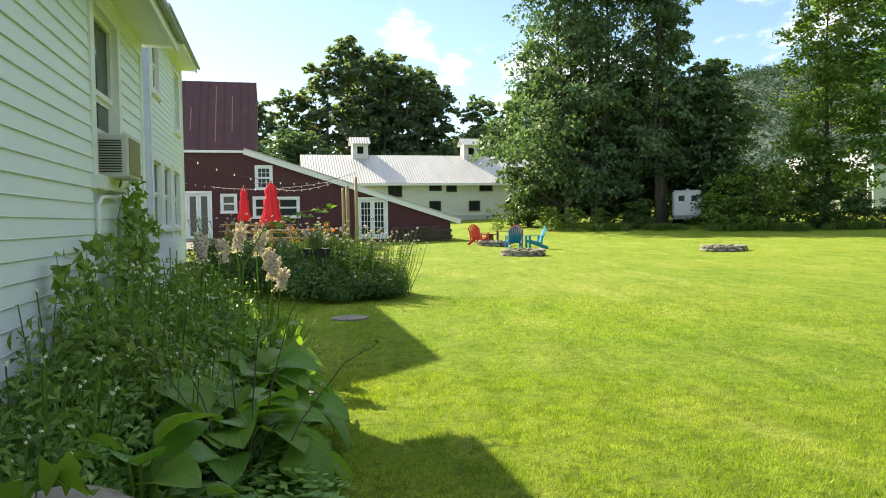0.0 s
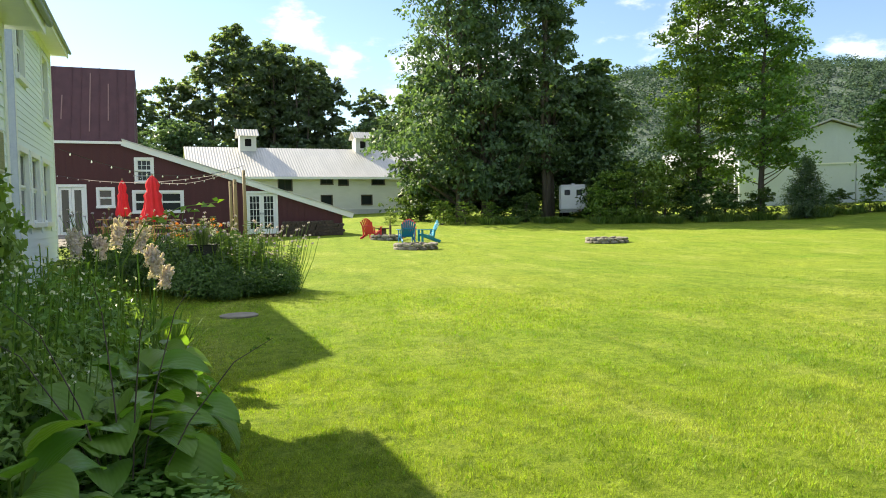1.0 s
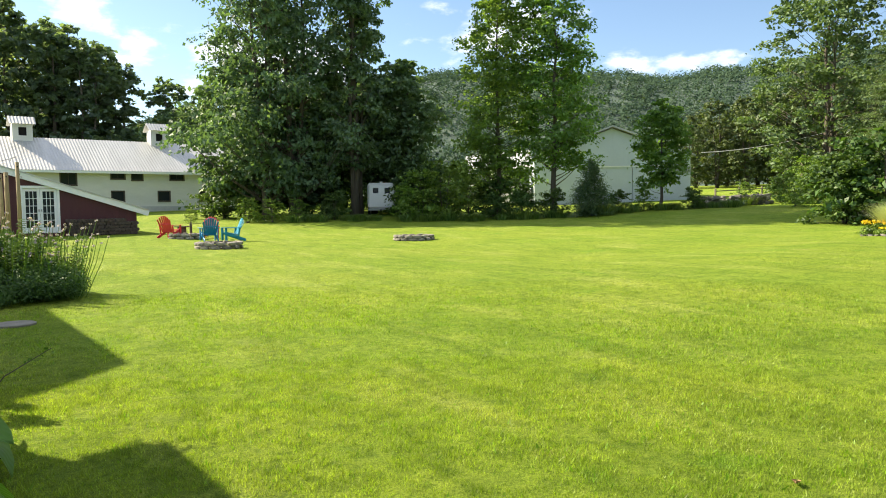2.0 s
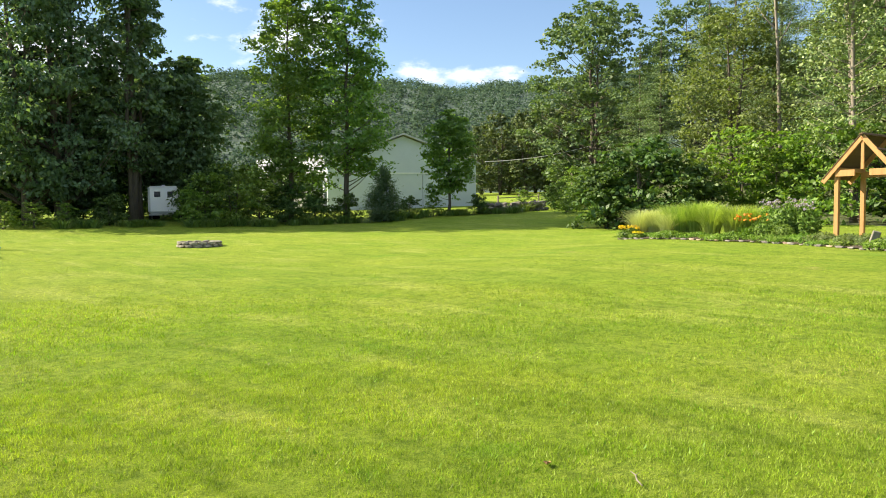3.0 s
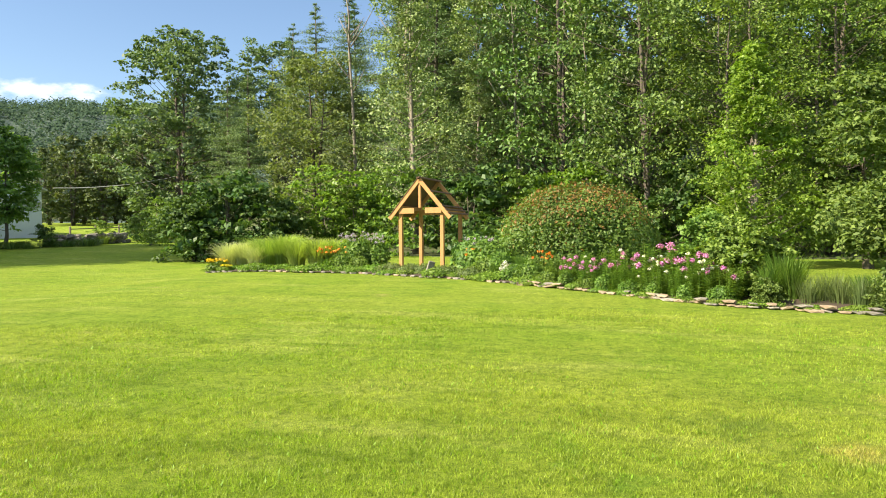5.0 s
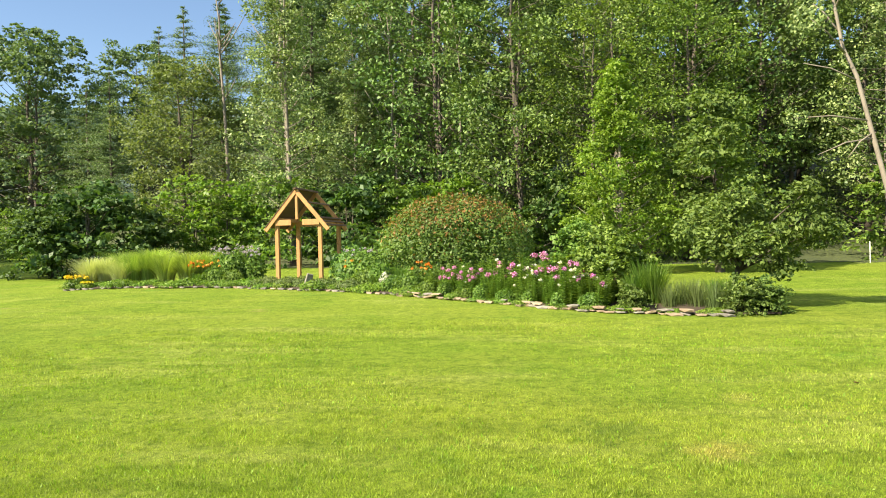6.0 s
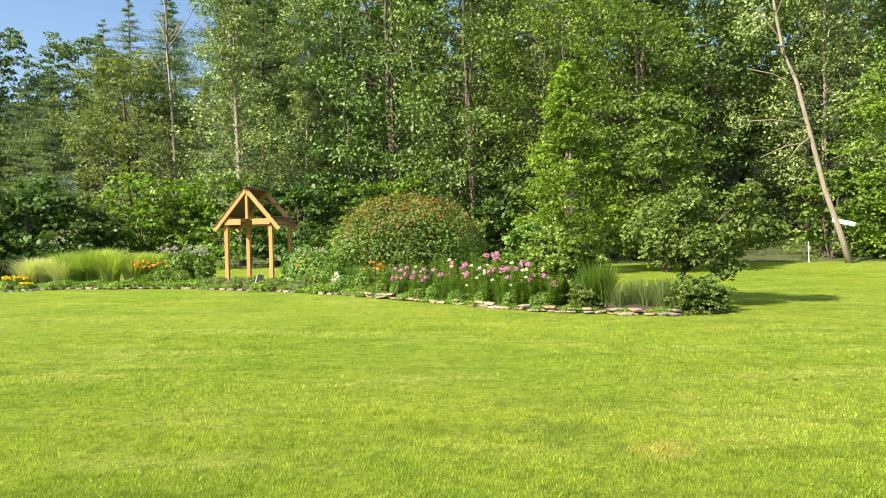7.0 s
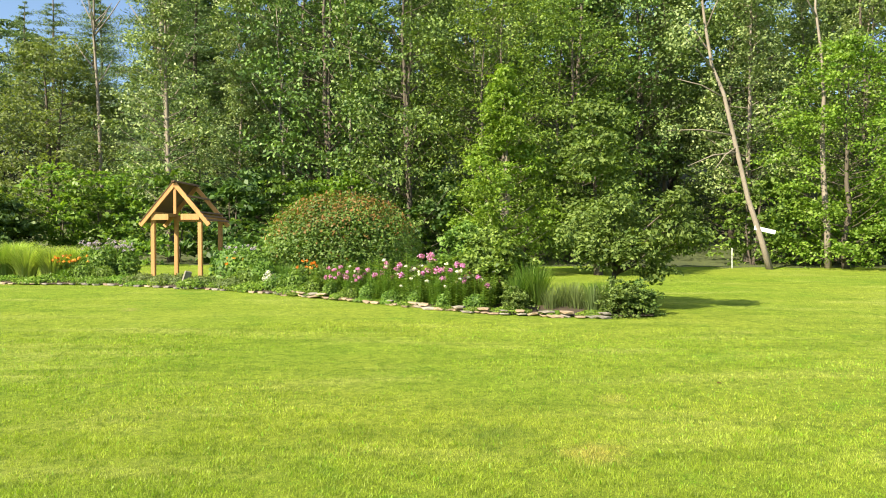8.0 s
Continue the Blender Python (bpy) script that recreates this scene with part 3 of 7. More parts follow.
def plant_at(proto, x, y, turn=0.0, size=1.0, stretch=1.0, used=set(), label="", sink=0.0):
    """Puts a grown prototype, or a copy of it, on the ground."""
    m = pose(x, y, gz(x, y) - sink, 0, 0, turn) @ Matrix.Diagonal((size, size, size * stretch, 1))
    if proto.name not in used:
        used.add(proto.name)
        proto.matrix_world = m
        proto.matrix_basis = m
        ob = proto
    else:
        ob = copy_thing(proto, Matrix())
        ob.matrix_basis = m
    if label:
        tagged(ob, label)
    return ob


# ---- ground ----
def axis(a, b, fine0, fine1, step, grow=1.18):
    pts = list(np.arange(fine0, fine1 + 1e-6, step))
    for sign, end in ((1, b), (-1, a)):
        v, s = (pts[-1] if sign > 0 else pts[0]), step
        extra = []
        while (end - v) * sign > 0:
            s *= grow
            v = v + sign * s
            extra.append(v)
        pts = pts + extra if sign > 0 else extra[::-1] + pts
    return np.array(pts)


gx, gy = axis(-2400, 2400, -6, 60, 0.75), axis(-2400, 2400, -30, 70, 0.75)
GX, GY = np.meshgrid(gx, gy, indexing="ij")
GZ = ground_z(GX, GY)
lump = np.array([[noise.noise((x * .35, y * .35, 0)) for y in gy] for x in gx]) * 0.02 * ((np.abs(GX) < 80) & (np.abs(GY) < 90))
GZ = GZ + lump * ease((np.hypot(GX, GY) - 3) / 8)
idx = np.arange(GX.size).reshape(GX.shape)
quads = np.stack([idx[:-1, :-1], idx[1:, :-1], idx[1:, 1:], idx[:-1, 1:]], -1).reshape(-1, 4)
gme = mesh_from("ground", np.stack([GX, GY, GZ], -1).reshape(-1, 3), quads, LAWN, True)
gme.materials.append(FLOOR)
cx, cy = (GX[:-1, :-1] + .4).ravel(), (GY[:-1, :-1] + .4).ravel()
gme.polygons.foreach_set("material_index", ((cx - wood_line(cy) > 1.5) & (cy < 60)).astype(np.int32))
ground = tagged(new("ground", gme), "mown green lawn rising gently to the woods", "lawn", kind="structure")


# ---- hills ----
def hill_rise(az):
    pts = ((-180, 25), (-60, 24), (-10, 25), (8, 32), (22, 58), (36, 74), (45, 76), (53, 68), (62, 70), (75, 78), (100, 85), (180, 40))
    return np.interp(az, [p[0] for p in pts], [p[1] for p in pts])


def hill_z(x, y):
    r, az = np.hypot(x, y), np.degrees(np.arctan2(x, y))
    return 3 + hill_rise(az) * ease((r - 190) / 260) + 1.2 * np.sin(az * .9) * ease((r - 200) / 100) * np.sin(r * .02)


az = np.radians(np.arange(-180, 181, 2.0))
rr = np.array([165, 200, 240, 280, 320, 360, 400, 430, 480, 560, 800])
HA, HR = np.meshgrid(az, rr, indexing="ij")
HX, HY = np.sin(HA) * HR, np.cos(HA) * HR
HZ = hill_z(HX, HY) - np.where(HR < 170, 6, 0) - np.where(HR > 450, (HR - 450) * .2, 0)
hidx = np.arange(HX.size).reshape(HX.shape)
hq = np.stack([hidx[:-1, :-1], hidx[1:, :-1], hidx[1:, 1:], hidx[:-1, 1:]], -1).reshape(-1, 4)
tagged(new("backdrop", mesh_from("backdrop", np.stack([HX, HY, HZ], -1).reshape(-1, 3), hq, HAZESLOPE, True)), "wooded hills closing the valley", "hills", kind="structure")
hr = np.random.default_rng(31)
chunks = []
for k in range(7000):
    a = radians(hr.uniform(2, 70))
    d = 225 + 225 * hr.random() ** .85
    c = np.array([math.sin(a) * d, math.cos(a) * d, 0])
    size = hr.uniform(1.3, 3.0)
    c[2] = float(hill_z(c[0], c[1])) + hr.uniform(.5, 3)
    p, o = clump(c, size, 24, hr, hr.uniform(.9, 1.7), .8)
    chunks.append(leaf_quads(p, 1.15, 0.9, o * .55 + np.array([-math.sin(a) * 1.1, -math.cos(a) * 1.1, 1.2]), hr))
v, f = join_quads(chunks)
tagged(new("far_woods", mesh_from("far_woods", v, f, HAZEGREEN)), "mixed green woods covering the far hillside", "woods", kind="stuff")

# ---- white farmhouse ----
def clapboards(parent, y0, y1, x, z0, z1, step, gaps):
    """Single boards of a clapboard wall that faces +x; gaps (y0, y1, z0, z1) stay open."""
    me = None
    k = 0
    while z0 + step * k < z1 - 0.01:
        z = z0 + step * k
        runs = [(y0, y1)]
        for a, b, c, d in gaps:
            if z + step > c + .01 and z < d - .01:
                runs = [p for r in runs for p in ((r[0], min(r[1], a)), (max(r[0], b), r[1])) if p[1] - p[0] > 0.01]
        for a, b in runs:
            if me is None:
                bm = bmesh.new()
                v = [bm.verts.new(p) for yy in (0, 1) for p in ((0, yy, 0), (0.017, yy, 0.0), (0.015, yy, 0.004), (0.004, yy, step + .012), (0, yy, step + .012))]
                for i in range(5):
                    bm.faces.new((v[i], v[(i + 1) % 5], v[5 + (i + 1) % 5], v[5 + i]))
                bm.faces.new(v[:5][::-1])
                bm.faces.new(v[5:])
                ob = part("clapboard", bm, WHITE, parent)
                me = ob.data
            else:
                ob = part("clapboard", me, None, parent)
            ob.location, ob.scale = (x + random.uniform(0, .0015), a, z), (1, b - a, 1)
        k += 1


E_OUT = Matrix(((0, -1, 0, 0), (1, 0, 0, 0), (0, 0, 1, 0), (0, 0, 0, 1)))   # local x -> +y, outside (-y) -> +x


def at_wall(x, y, z):
    return Matrix.Translation((x, y, z)) @ E_OUT


def house_wing(name, x, y0, y1, eave, over, label, wins, upper, depth=7.0, low=0.1):
    ob = thing(name, Matrix(), label, "house")
    holes = [(y, y + w, z, z + h) for y, z, w, h, *_ in wins]
    flat = (lambda u: eave, ())
    part("wall", wall_bm(y0, y1, flat, low - .5, holes, 0.16, at_wall(x - .004, 0, 0)), WHITE, ob)
    # other walls, and a near-black sheet that paints the inside's shade
    bm = bmesh.new()
    box(bm, x - depth, x - .17, y0, y0 + .15, low - .5, eave)
    box(bm, x - depth, x - .17, y1 - .15, y1, low - .5, eave)
    box(bm, x - depth, x - depth + .15, y0 + .15, y1 - .15, low - .5, eave)
    part("wall", bm, WHITE, ob)
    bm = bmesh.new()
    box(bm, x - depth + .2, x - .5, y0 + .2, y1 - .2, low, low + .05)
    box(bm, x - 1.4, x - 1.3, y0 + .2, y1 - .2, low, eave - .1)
    part("shade_backing", bm, SHADEBLACK, ob)
    ridge = eave + depth / 2 * 0.62
    # roof slabs, soffit, fascia
    bm = bmesh.new()
    for a, b in ((x + over, x - depth / 2), (x - depth - over, x - depth / 2)):
        za = eave - over * .62 * 0 + .10
        v = [bm.verts.new(p) for p in ((a, y0 - .22, za), (a, y1 + .22, za), (b, y1 + .22, ridge), (b, y0 - .22, ridge), (a, y0 - .22, za + .09), (a, y1 + .22, za + .09), (b, y1 + .22, ridge + .09), (b, y0 - .22, ridge + .09))]
        for q in ((0, 1, 2, 3), (7, 6, 5, 4), (0, 4, 5, 1), (1, 5, 6, 2), (2, 6, 7, 3), (3, 7, 4, 0)):
            bm.faces.new([v[i] for i in q])
    for k in range(int((y1 - y0) / .4)):
        yy = y0 - .2 + k * .4
        bar(bm, (x + over + .01, yy, eave + .20), (x - depth / 2, yy, ridge + .10), .05, .035)
    part("roof", bm, EAVE, ob, "blue-grey ribbed metal roof")
    for gy in (y0, y1):
        bm = bmesh.new()
        v = [bm.verts.new(p) for yy in (gy - .06, gy + .06) for p in ((x - .01, yy, eave), (x - depth + .01, yy, eave), (x - depth / 2, yy, ridge - .02))]
        for q in ((0, 1, 2), (5, 4, 3), (0, 3, 4, 1), (1, 4, 5, 2), (2, 5, 3, 0)):
            bm.faces.new([v[i] for i in q])
        part("gable", bm, WHITE, ob)
    bm = bmesh.new()
    box(bm, x - .02, x + over - .02, y0 - .2, y1 + .2, eave + .0, eave + .025, .003)
    part("soffit", bm, TRIM, ob)
    bm = bmesh.new()
    box(bm, x + over - .02, x + over + .012, y0 - .21, y1 + .21, eave - .035, eave + .11, .004)
    part("fascia", bm, TRIM, ob)
    bm = bmesh.new()
    tube(bm, [(x + over + .047, y0 - .2, eave + .09), (x + over + .047, y1 + .24, eave + .09)], [.034, .034], 10)
    part("gutter", bm, EAVE, ob)
    bm = bmesh.new()
    box(bm, x + .0, x + .026, y0, y0 + .12, low, eave - .002, .003)
    box(bm, x + .0, x + .026, y1 - .12, y1, low, eave - .002, .003)
    box(bm, x + .0, x + .024, y0 + .12, y1 - .12, eave - .16, eave - .002, .003)
    part("corner_board", bm, TRIM, ob)
    if upper:
        bm = bmesh.new()
        box(bm, x - .15, x + .024, y0 - .028, y0 - .001, low, eave - .002, .003)
        part("corner_board", bm, EAVE, ob, "blue-grey corner board at the near end")
    clap = [(y - t, y + w + t, z - t - .03, z + h + t) for y, z, w, h, cols, rows, t in wins]
    clapboards(ob, y0 + .12, y1 - .12, x, low, eave - .16, 0.118, clap)
    for y, z, w, h, cols, rows, t in wins:
        window(ob, at_wall(x, y, z), w, h, cols, rows, t)
        bm = bmesh.new()
        for a, b in ((.03, .30), (.70, .97)):
            for k in range(5):
                u0, u1 = w * (a + (b - a) * k / 5), w * (a + (b - a) * (k + 1) / 5)
                box(bm, u0, u1, .12 + .02 * (k % 2), .13 + .02 * (k % 2), .05, h - .04)
        bmesh.ops.transform(bm, matrix=at_wall(x, y, z), verts=bm.verts[:])
        part("curtain", bm, CURTAIN, ob, "pale hanging curtains behind the glass")
    return ob


house_wing("house", -1.41, -11.0, 8.46, 3.42, 0.36, "white clapboard farmhouse wing with a metal roof", [(6.22, 1.86, 0.92, 1.36, 1, 2, .12), (1.2, 1.86, .82, 1.36, 1, 2, .11), (-3.5, 1.86, .82, 1.36, 1, 2, .11)], False)
house_wing("house", -2.14, 13.85, 18.8, 5.22, 0.36, "white two-storey clapboard house beside the wing", [(14.0, 1.42, 0.95, 1.22, 2, 2, .10), (15.35, 1.42, 0.95, 1.22, 2, 2, .10), (16.85, 1.42, 0.95, 1.22, 2, 2, .10), (14.2, 3.95, .8, 1.02, 1, 2, .10), (17.3, 3.6, .8, 1.3, 1, 2, .10)], True, low=.5)

# ---- window air conditioner ----
ac = thing("air_conditioner", pose(-1.44, 6.40, 1.85), "beige louvred air conditioner set in the farmhouse window", "air conditioner")
bm = bmesh.new()
box(bm, -.2, .25, 0, .56, 0, .36, .012)
part("casing", bm, ACBODY, ac)
# black bars painted on as the shade in the side vent slots
louvre = None
for k in range(13):
    for y0, y1 in ((.03, .03),):
        if louvre is None:
            bm = bmesh.new()
            box(bm, .03, .2, -.008, -.001, -.0045, .0045)
            o = part("louvre", bm, SHADEBLACK, ac, "side vent slot, black for its shade")
            louvre = o.data
        else:
            o = part("louvre", louvre, None, ac)
        o.location = (0, 0, .05 + k * .021)
bm = bmesh.new()
box(bm, .248, .256, .03, .53, .03, .33)
part("coil_grille", bm, ACFIN, ac, "olive coil fins")
bm = bmesh.new()
box(bm, -.03, -.005, -.06, .68, .36, .42, .004)
part("filler_panel", bm, ACBODY, ac)

# ---- red barn ----
barn = thing("barn", Matrix(), "dark red wooden barn with a sloping lean-to", "barn")
BY = 38.0
lean_top = (lambda u: 5.0 if u <= -1.3 else 5.0 - (u + 1.3) * (5.0 - 1.42) / (9.55 + 1.3), (-1.3,))
b_open = [(-4.12, -3.05, .62, 2.98), (-2.42, -1.85, 2.08, 2.84), (-.72, -.08, 3.25, 4.27), (-.86, .02, 1.80, 2.70), (.33, 1.24, 1.80, 2.68), (4.40, 5.80, .55, 2.62)]
part("wall", wall_bm(-12, 9.3, lean_top, -.3, b_open, 0.18, pose(0, BY, 0)), RED, barn)
bm = bmesh.new()
box(bm, -12, -11.8, BY + .2, BY + 14, -.3, 5)
box(bm, 9.1, 9.3, BY + .2, BY + 14, -.3, 1.45)
box(bm, -12, 9.3, BY + 14, BY + 14.2, -.3, 1.45)
part("wall", bm, RED, barn)
# near-black sheets put the barn's inner shade behind its openings
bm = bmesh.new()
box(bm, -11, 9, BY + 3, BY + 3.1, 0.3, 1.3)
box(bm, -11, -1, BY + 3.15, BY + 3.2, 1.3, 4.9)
part("shade_backing", bm, SHADEBLACK, barn)
# battens of the board siding
bat = None
for k in range(70):
    u = -11.9 + k * .30
    top = lean_top[0](u) - .14
    low = .3
    runs = [(low, top)]
    for a, b, c, d in b_open:
        if a - .14 < u < b + .14:
            runs = [p for q in runs for p in ((q[0], min(q[1], c - .14)), (max(q[0], d + .14), q[1])) if p[1] - p[0] > .05]
    for z0, z1 in runs:
        if bat is None:
            bm = bmesh.new()
            box(bm, -.02, .02, -.014, -.001, 0, 1)
            o = part("batten", bm, RED, barn)
            bat = o.data
        else:
            o = part("batten", bat, None, barn)
        o.location, o.scale = (u, BY, z0), (1, 1, z1 - z0)
# trim along the roof edge and the lean-to roof behind it
bm = bmesh.new()
bar(bm, (-1.35, BY - .10, 5.06), (9.85, BY - .10, 1.40), .10, .26)
bar(bm, (-12, BY - .10, 5.06), (-1.32, BY - .10, 5.06), .08, .12)
part("roof_trim", bm, TRIM, barn, "white painted roof edge board")
bm = bmesh.new()
for a, b in (((-1.35, 5.19), (9.85, 1.54)),):
    v = [bm.verts.new(p) for p in ((a[0], BY - .2, a[1]), (b[0], BY - .2, b[1]), (b[0], BY + 14.4, b[1]), (a[0], BY + 14.4, a[1]), (a[0], BY - .2, a[1] + .06), (b[0], BY - .2, b[1] + .06), (b[0], BY + 14.4, b[1] + .06), (a[0], BY + 14.4, a[1] + .06))]
    for q in ((0, 1, 2, 3), (7, 6, 5, 4), (0, 4, 5, 1), (1, 5, 6, 2), (2, 6, 7, 3), (3, 7, 4, 0)):
        bm.faces.new([v[i] for i in q])
part("roof", bm, METAL, barn, "pale metal lean-to roof")
# tall dark roof: a steep slope that faces the yard, closed at its end
bm = bmesh.new()
v = [bm.verts.new(p) for p in ((-13, BY + .3, 5.12), (-.78, BY + .3, 5.12), (-.72, BY + 3.0, 9.09), (-13, BY + 3.0, 9.09), (-13, BY + 7, 9.09), (-.72, BY + 7, 9.09), (-13, BY + 9, 5.12), (-.78, BY + 9, 5.12))]
for q in ((0, 1, 2, 3), (3, 2, 5, 4), (4, 5, 7, 6), (1, 7, 5, 2), (0, 3, 4, 6), (0, 6, 7, 1)):
    bm.faces.new([v[i] for i in q])
part("roof", bm, RUST, barn, "tall rusty dark red metal roof")
seam = None
sr = np.random.default_rng(5)
for k in range(30):
    u = -12.6 + k * .41
    streak = sr.random() < .22
    bm = bmesh.new()
    t0, t1 = (sr.uniform(0, .4), sr.uniform(.6, 1)) if streak else (0, 1)
    a = Vector((u, BY + .3 + 2.7 * t0, 5.12 + 3.97 * t0))
    b = Vector((u, BY + .3 + 2.7 * t1, 5.12 + 3.97 * t1))
    bar(bm, a + Vector((0, -.012, .008)), b + Vector((0, -.012, .008)), .035 if not streak else .05, .03, (0, -.85, .53))
    part("roof_seam", bm, RUSTPALE if streak else RUST, barn)


def glazed_door(parent, m, w, h, cols, rows):
    """A pair of white glazed doors in an opening."""
    bm = bmesh.new()
    box(bm, -.11, .004, -.04, .06, 0, h + .12, .003)
    box(bm, w - .004, w + .11, -.04, .06, 0, h + .12, .003)
    box(bm, .004, w - .004, -.045, .06, h - .004, h + .12, .003)
    bmesh.ops.transform(bm, matrix=m, verts=bm.verts[:])
    fr = part("door_frame", bm, TRIM, parent)
    for s in (0, 1):
        bm = bmesh.new()
        x0, x1 = s * w / 2 + .006, (s + 1) * w / 2 - .006
        st = .11
        box(bm, x0, x0 + st, .02, .065, .01, h - .01)
        box(bm, x1 - st, x1, .02, .065, .01, h - .01)
        box(bm, x0 + st, x1 - st, .02, .065, .01, .26)
        box(bm, x0 + st, x1 - st, .02, .065, h - .14, h - .01)
        for c in range(1, cols):
            u = x0 + st + (x1 - x0 - 2 * st) * c / cols
            box(bm, u - .012, u + .012, .024, .05, .26, h - .14)
        for q in range(1, rows):
            z = .26 + (h - .40) * q / rows
            box(bm, x0 + st, x1 - st, .026, .048, z - .012, z + .012)
        bmesh.ops.transform(bm, matrix=m, verts=bm.verts[:])
        d = part("door", bm, TRIM, parent)
        bm = bmesh.new()
        box(bm, x0 + st - .01, x1 - st + .01, .052, .057, .25, h - .13)
        bmesh.ops.transform(bm, matrix=m, verts=bm.verts[:])
        part("pane", bm, GLASS, d)
        bm = bmesh.new()
        k = x1 - .05 if s == 0 else x0 + .05
        box(bm, k - .015, k + .015, -.03, .02, 1.0, 1.1, .004)
        bmesh.ops.transform(bm, matrix=m, verts=bm.verts[:])
        part("handle", bm, BLACK, d)


glazed_door(barn, pose(-4.12, BY, .62), 1.07, 2.36, 1, 1)
glazed_door(barn, pose(4.40, BY, .55), 1.40, 2.07, 3, 5)
for u, z, w, h, c, r_ in ((-2.42, 2.08, .57, .76, 1, 2), (-.72, 3.25, .64, 1.02, 3, 4), (-.86, 1.80, .88, .90, 1, 2), (.33, 1.80, .91, .88, 1, 2)):
    window(barn, pose(u, BY, z), w, h, c, r_, .12)

# ---- long white barn ----
wb = thing("barn", Matrix.Translation((.42, 0, 0)), "long white barn with a ribbed silver metal roof", "barn")
WY = 66.0
w_open = [(10.0, 11.2, 3.75, 4.75), (13.85, 14.95, 4.3, 4.9), (15.5, 16.4, 4.2, 4.9), (18.7, 19.9, 4.25, 4.9), (13.85, 14.85, 2.4, 3.25), (17.65, 18.65, 2.4, 3.25), (21.3, 22.35, 2.4, 3.25), (6.2, 7.2, 2.4, 3.25), (8.6, 9.6, 2.4, 3.25)]
part("wall", wall_bm(2.9, 24.4, (lambda u: 5.05, ()), .6, w_open, .2, pose(0, WY, 0)), BARNWHITE, wb)
bm = bmesh.new()
box(bm, 24.2, 24.4, WY + .2, WY + 9.8, .6, 5.05)
box(bm, 2.9, 3.1, WY + .2, WY + 9.8, .6, 5.05)
box(bm, 2.9, 24.4, WY + 9.8, WY + 10, .6, 5.05)
part("wall", bm, BARNWHITE, wb)
for x in (2.95, 24.35):
    bm = bmesh.new()
    v = [bm.verts.new(p) for xx in (x - .05, x + .05) for p in ((xx, WY, 5.05), (xx, WY + 10, 5.05), (xx, WY + 5, 7.83))]
    for q in ((0, 1, 2), (5, 4, 3), (0, 3, 4, 1), (1, 4, 5, 2), (2, 5, 3, 0)):
        bm.faces.new([v[i] for i in q])
    part("gable", bm, BARNWHITE, wb)
# near-black sheet standing for the shade inside
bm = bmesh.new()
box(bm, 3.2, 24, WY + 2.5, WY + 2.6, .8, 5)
part("shade_backing", bm, SHADEBLACK, wb)


def ribbed(bm, x0, x1, y0, z0, y1, z1, step, depth):
    """A ribbed roof sheet between two level edges."""
    n = int((x1 - x0) / step)
    nrm = Vector((0, -(z1 - z0), (y1 - y0))).normalized()
    lo, hi = [], []
    for k in range(2 * n + 1):
        x = x0 + (x1 - x0) * k / (2 * n)
        d = nrm * (depth if k % 2 else 0)
        lo.append(bm.verts.new(Vector((x, y0, z0)) + d))
        hi.append(bm.verts.new(Vector((x, y1, z1)) + d))
    for k in range(2 * n):
        bm.faces.new((lo[k], lo[k + 1], hi[k + 1], hi[k]))


bm = bmesh.new()
ribbed(bm, 2.3, 24.9, WY - .6, 4.92, WY + 5, 7.95, .24, .03)
part("roof", bm, METAL, wb, "silver ribbed roof sheet")
bm = bmesh.new()
ribbed(bm, 2.3, 24.9, WY + 10.6, 4.92, WY + 5, 7.95, .24, .03)
part("roof", bm, METAL, wb)
bm = bmesh.new()
box(bm, 2.3, 24.9, WY - .62, WY - .57, 4.72, 4.92)
part("fascia", bm, TRIM, wb)
bm = bmesh.new()
box(bm, 2.9, 24.42, WY - .03, WY, .5, 1.95)
part("foundation", bm, CONCRETE, wb)
for u0, u1, z0, z1 in w_open:
    window(wb, pose(u0, WY, z0), u1 - u0, z1 - z0, 2 if u1 - u0 > 1 else 1, 1, .06, sash_rows=1, frame_mat=BARK)
for cx_ in (8.0, 19.1):
    cup = part("cupola", wall_bm(-.75, .75, (lambda u: 1.75, ()), -.6, [(-.3, .3, .75, 1.45)], .12, pose(cx_, WY + 4.3, 7.7)), BARNWHITE, wb, "white roof cupola with a dark-backed opening")
    bm = bmesh.new()
    box(bm, cx_ - .75, cx_ - .63, WY + 4.43, WY + 5.7, 7.1, 9.45)
    box(bm, cx_ + .63, cx_ + .75, WY + 4.43, WY + 5.7, 7.1, 9.45)
    box(bm, cx_ - .6, cx_ + .6, WY + 5.5, WY + 5.7, 7.1, 9.45)
    part("side", bm, BARNWHITE, cup)
    # black sheet as the shade inside the cupola's opening
    bm = bmesh.new()
    box(bm, cx_ - .6, cx_ + .6, WY + 4.7, WY + 4.75, 7.7, 9.4)
    part("louvre", bm, SHADEBLACK, cup)
    bm = bmesh.new()
    ribbed(bm, cx_ - 1.0, cx_ + 1.0, WY + 3.95, 9.38, WY + 5.05, 10.1, .25, .04)
    ribbed(bm, cx_ - 1.0, cx_ + 1.0, WY + 6.15, 9.38, WY + 5.05, 10.1, .25, .04)
    part("cap", bm, METAL, cup)
    cup.location.z = -.42

# ---- riding hall ----
hall = thing("riding_hall", Matrix(), "pale grey steel riding hall with a low gable roof", "building")
HM = Matrix(((-.768, .640, 0, 60.0), (.640, .768, 0, 41.3), (0, 0, 1, 0), (0, 0, 0, 1)))   # local x along the gable, y inwards
HW, HE, HP, HL = 14.7, 6.05, 8.75, 36.0
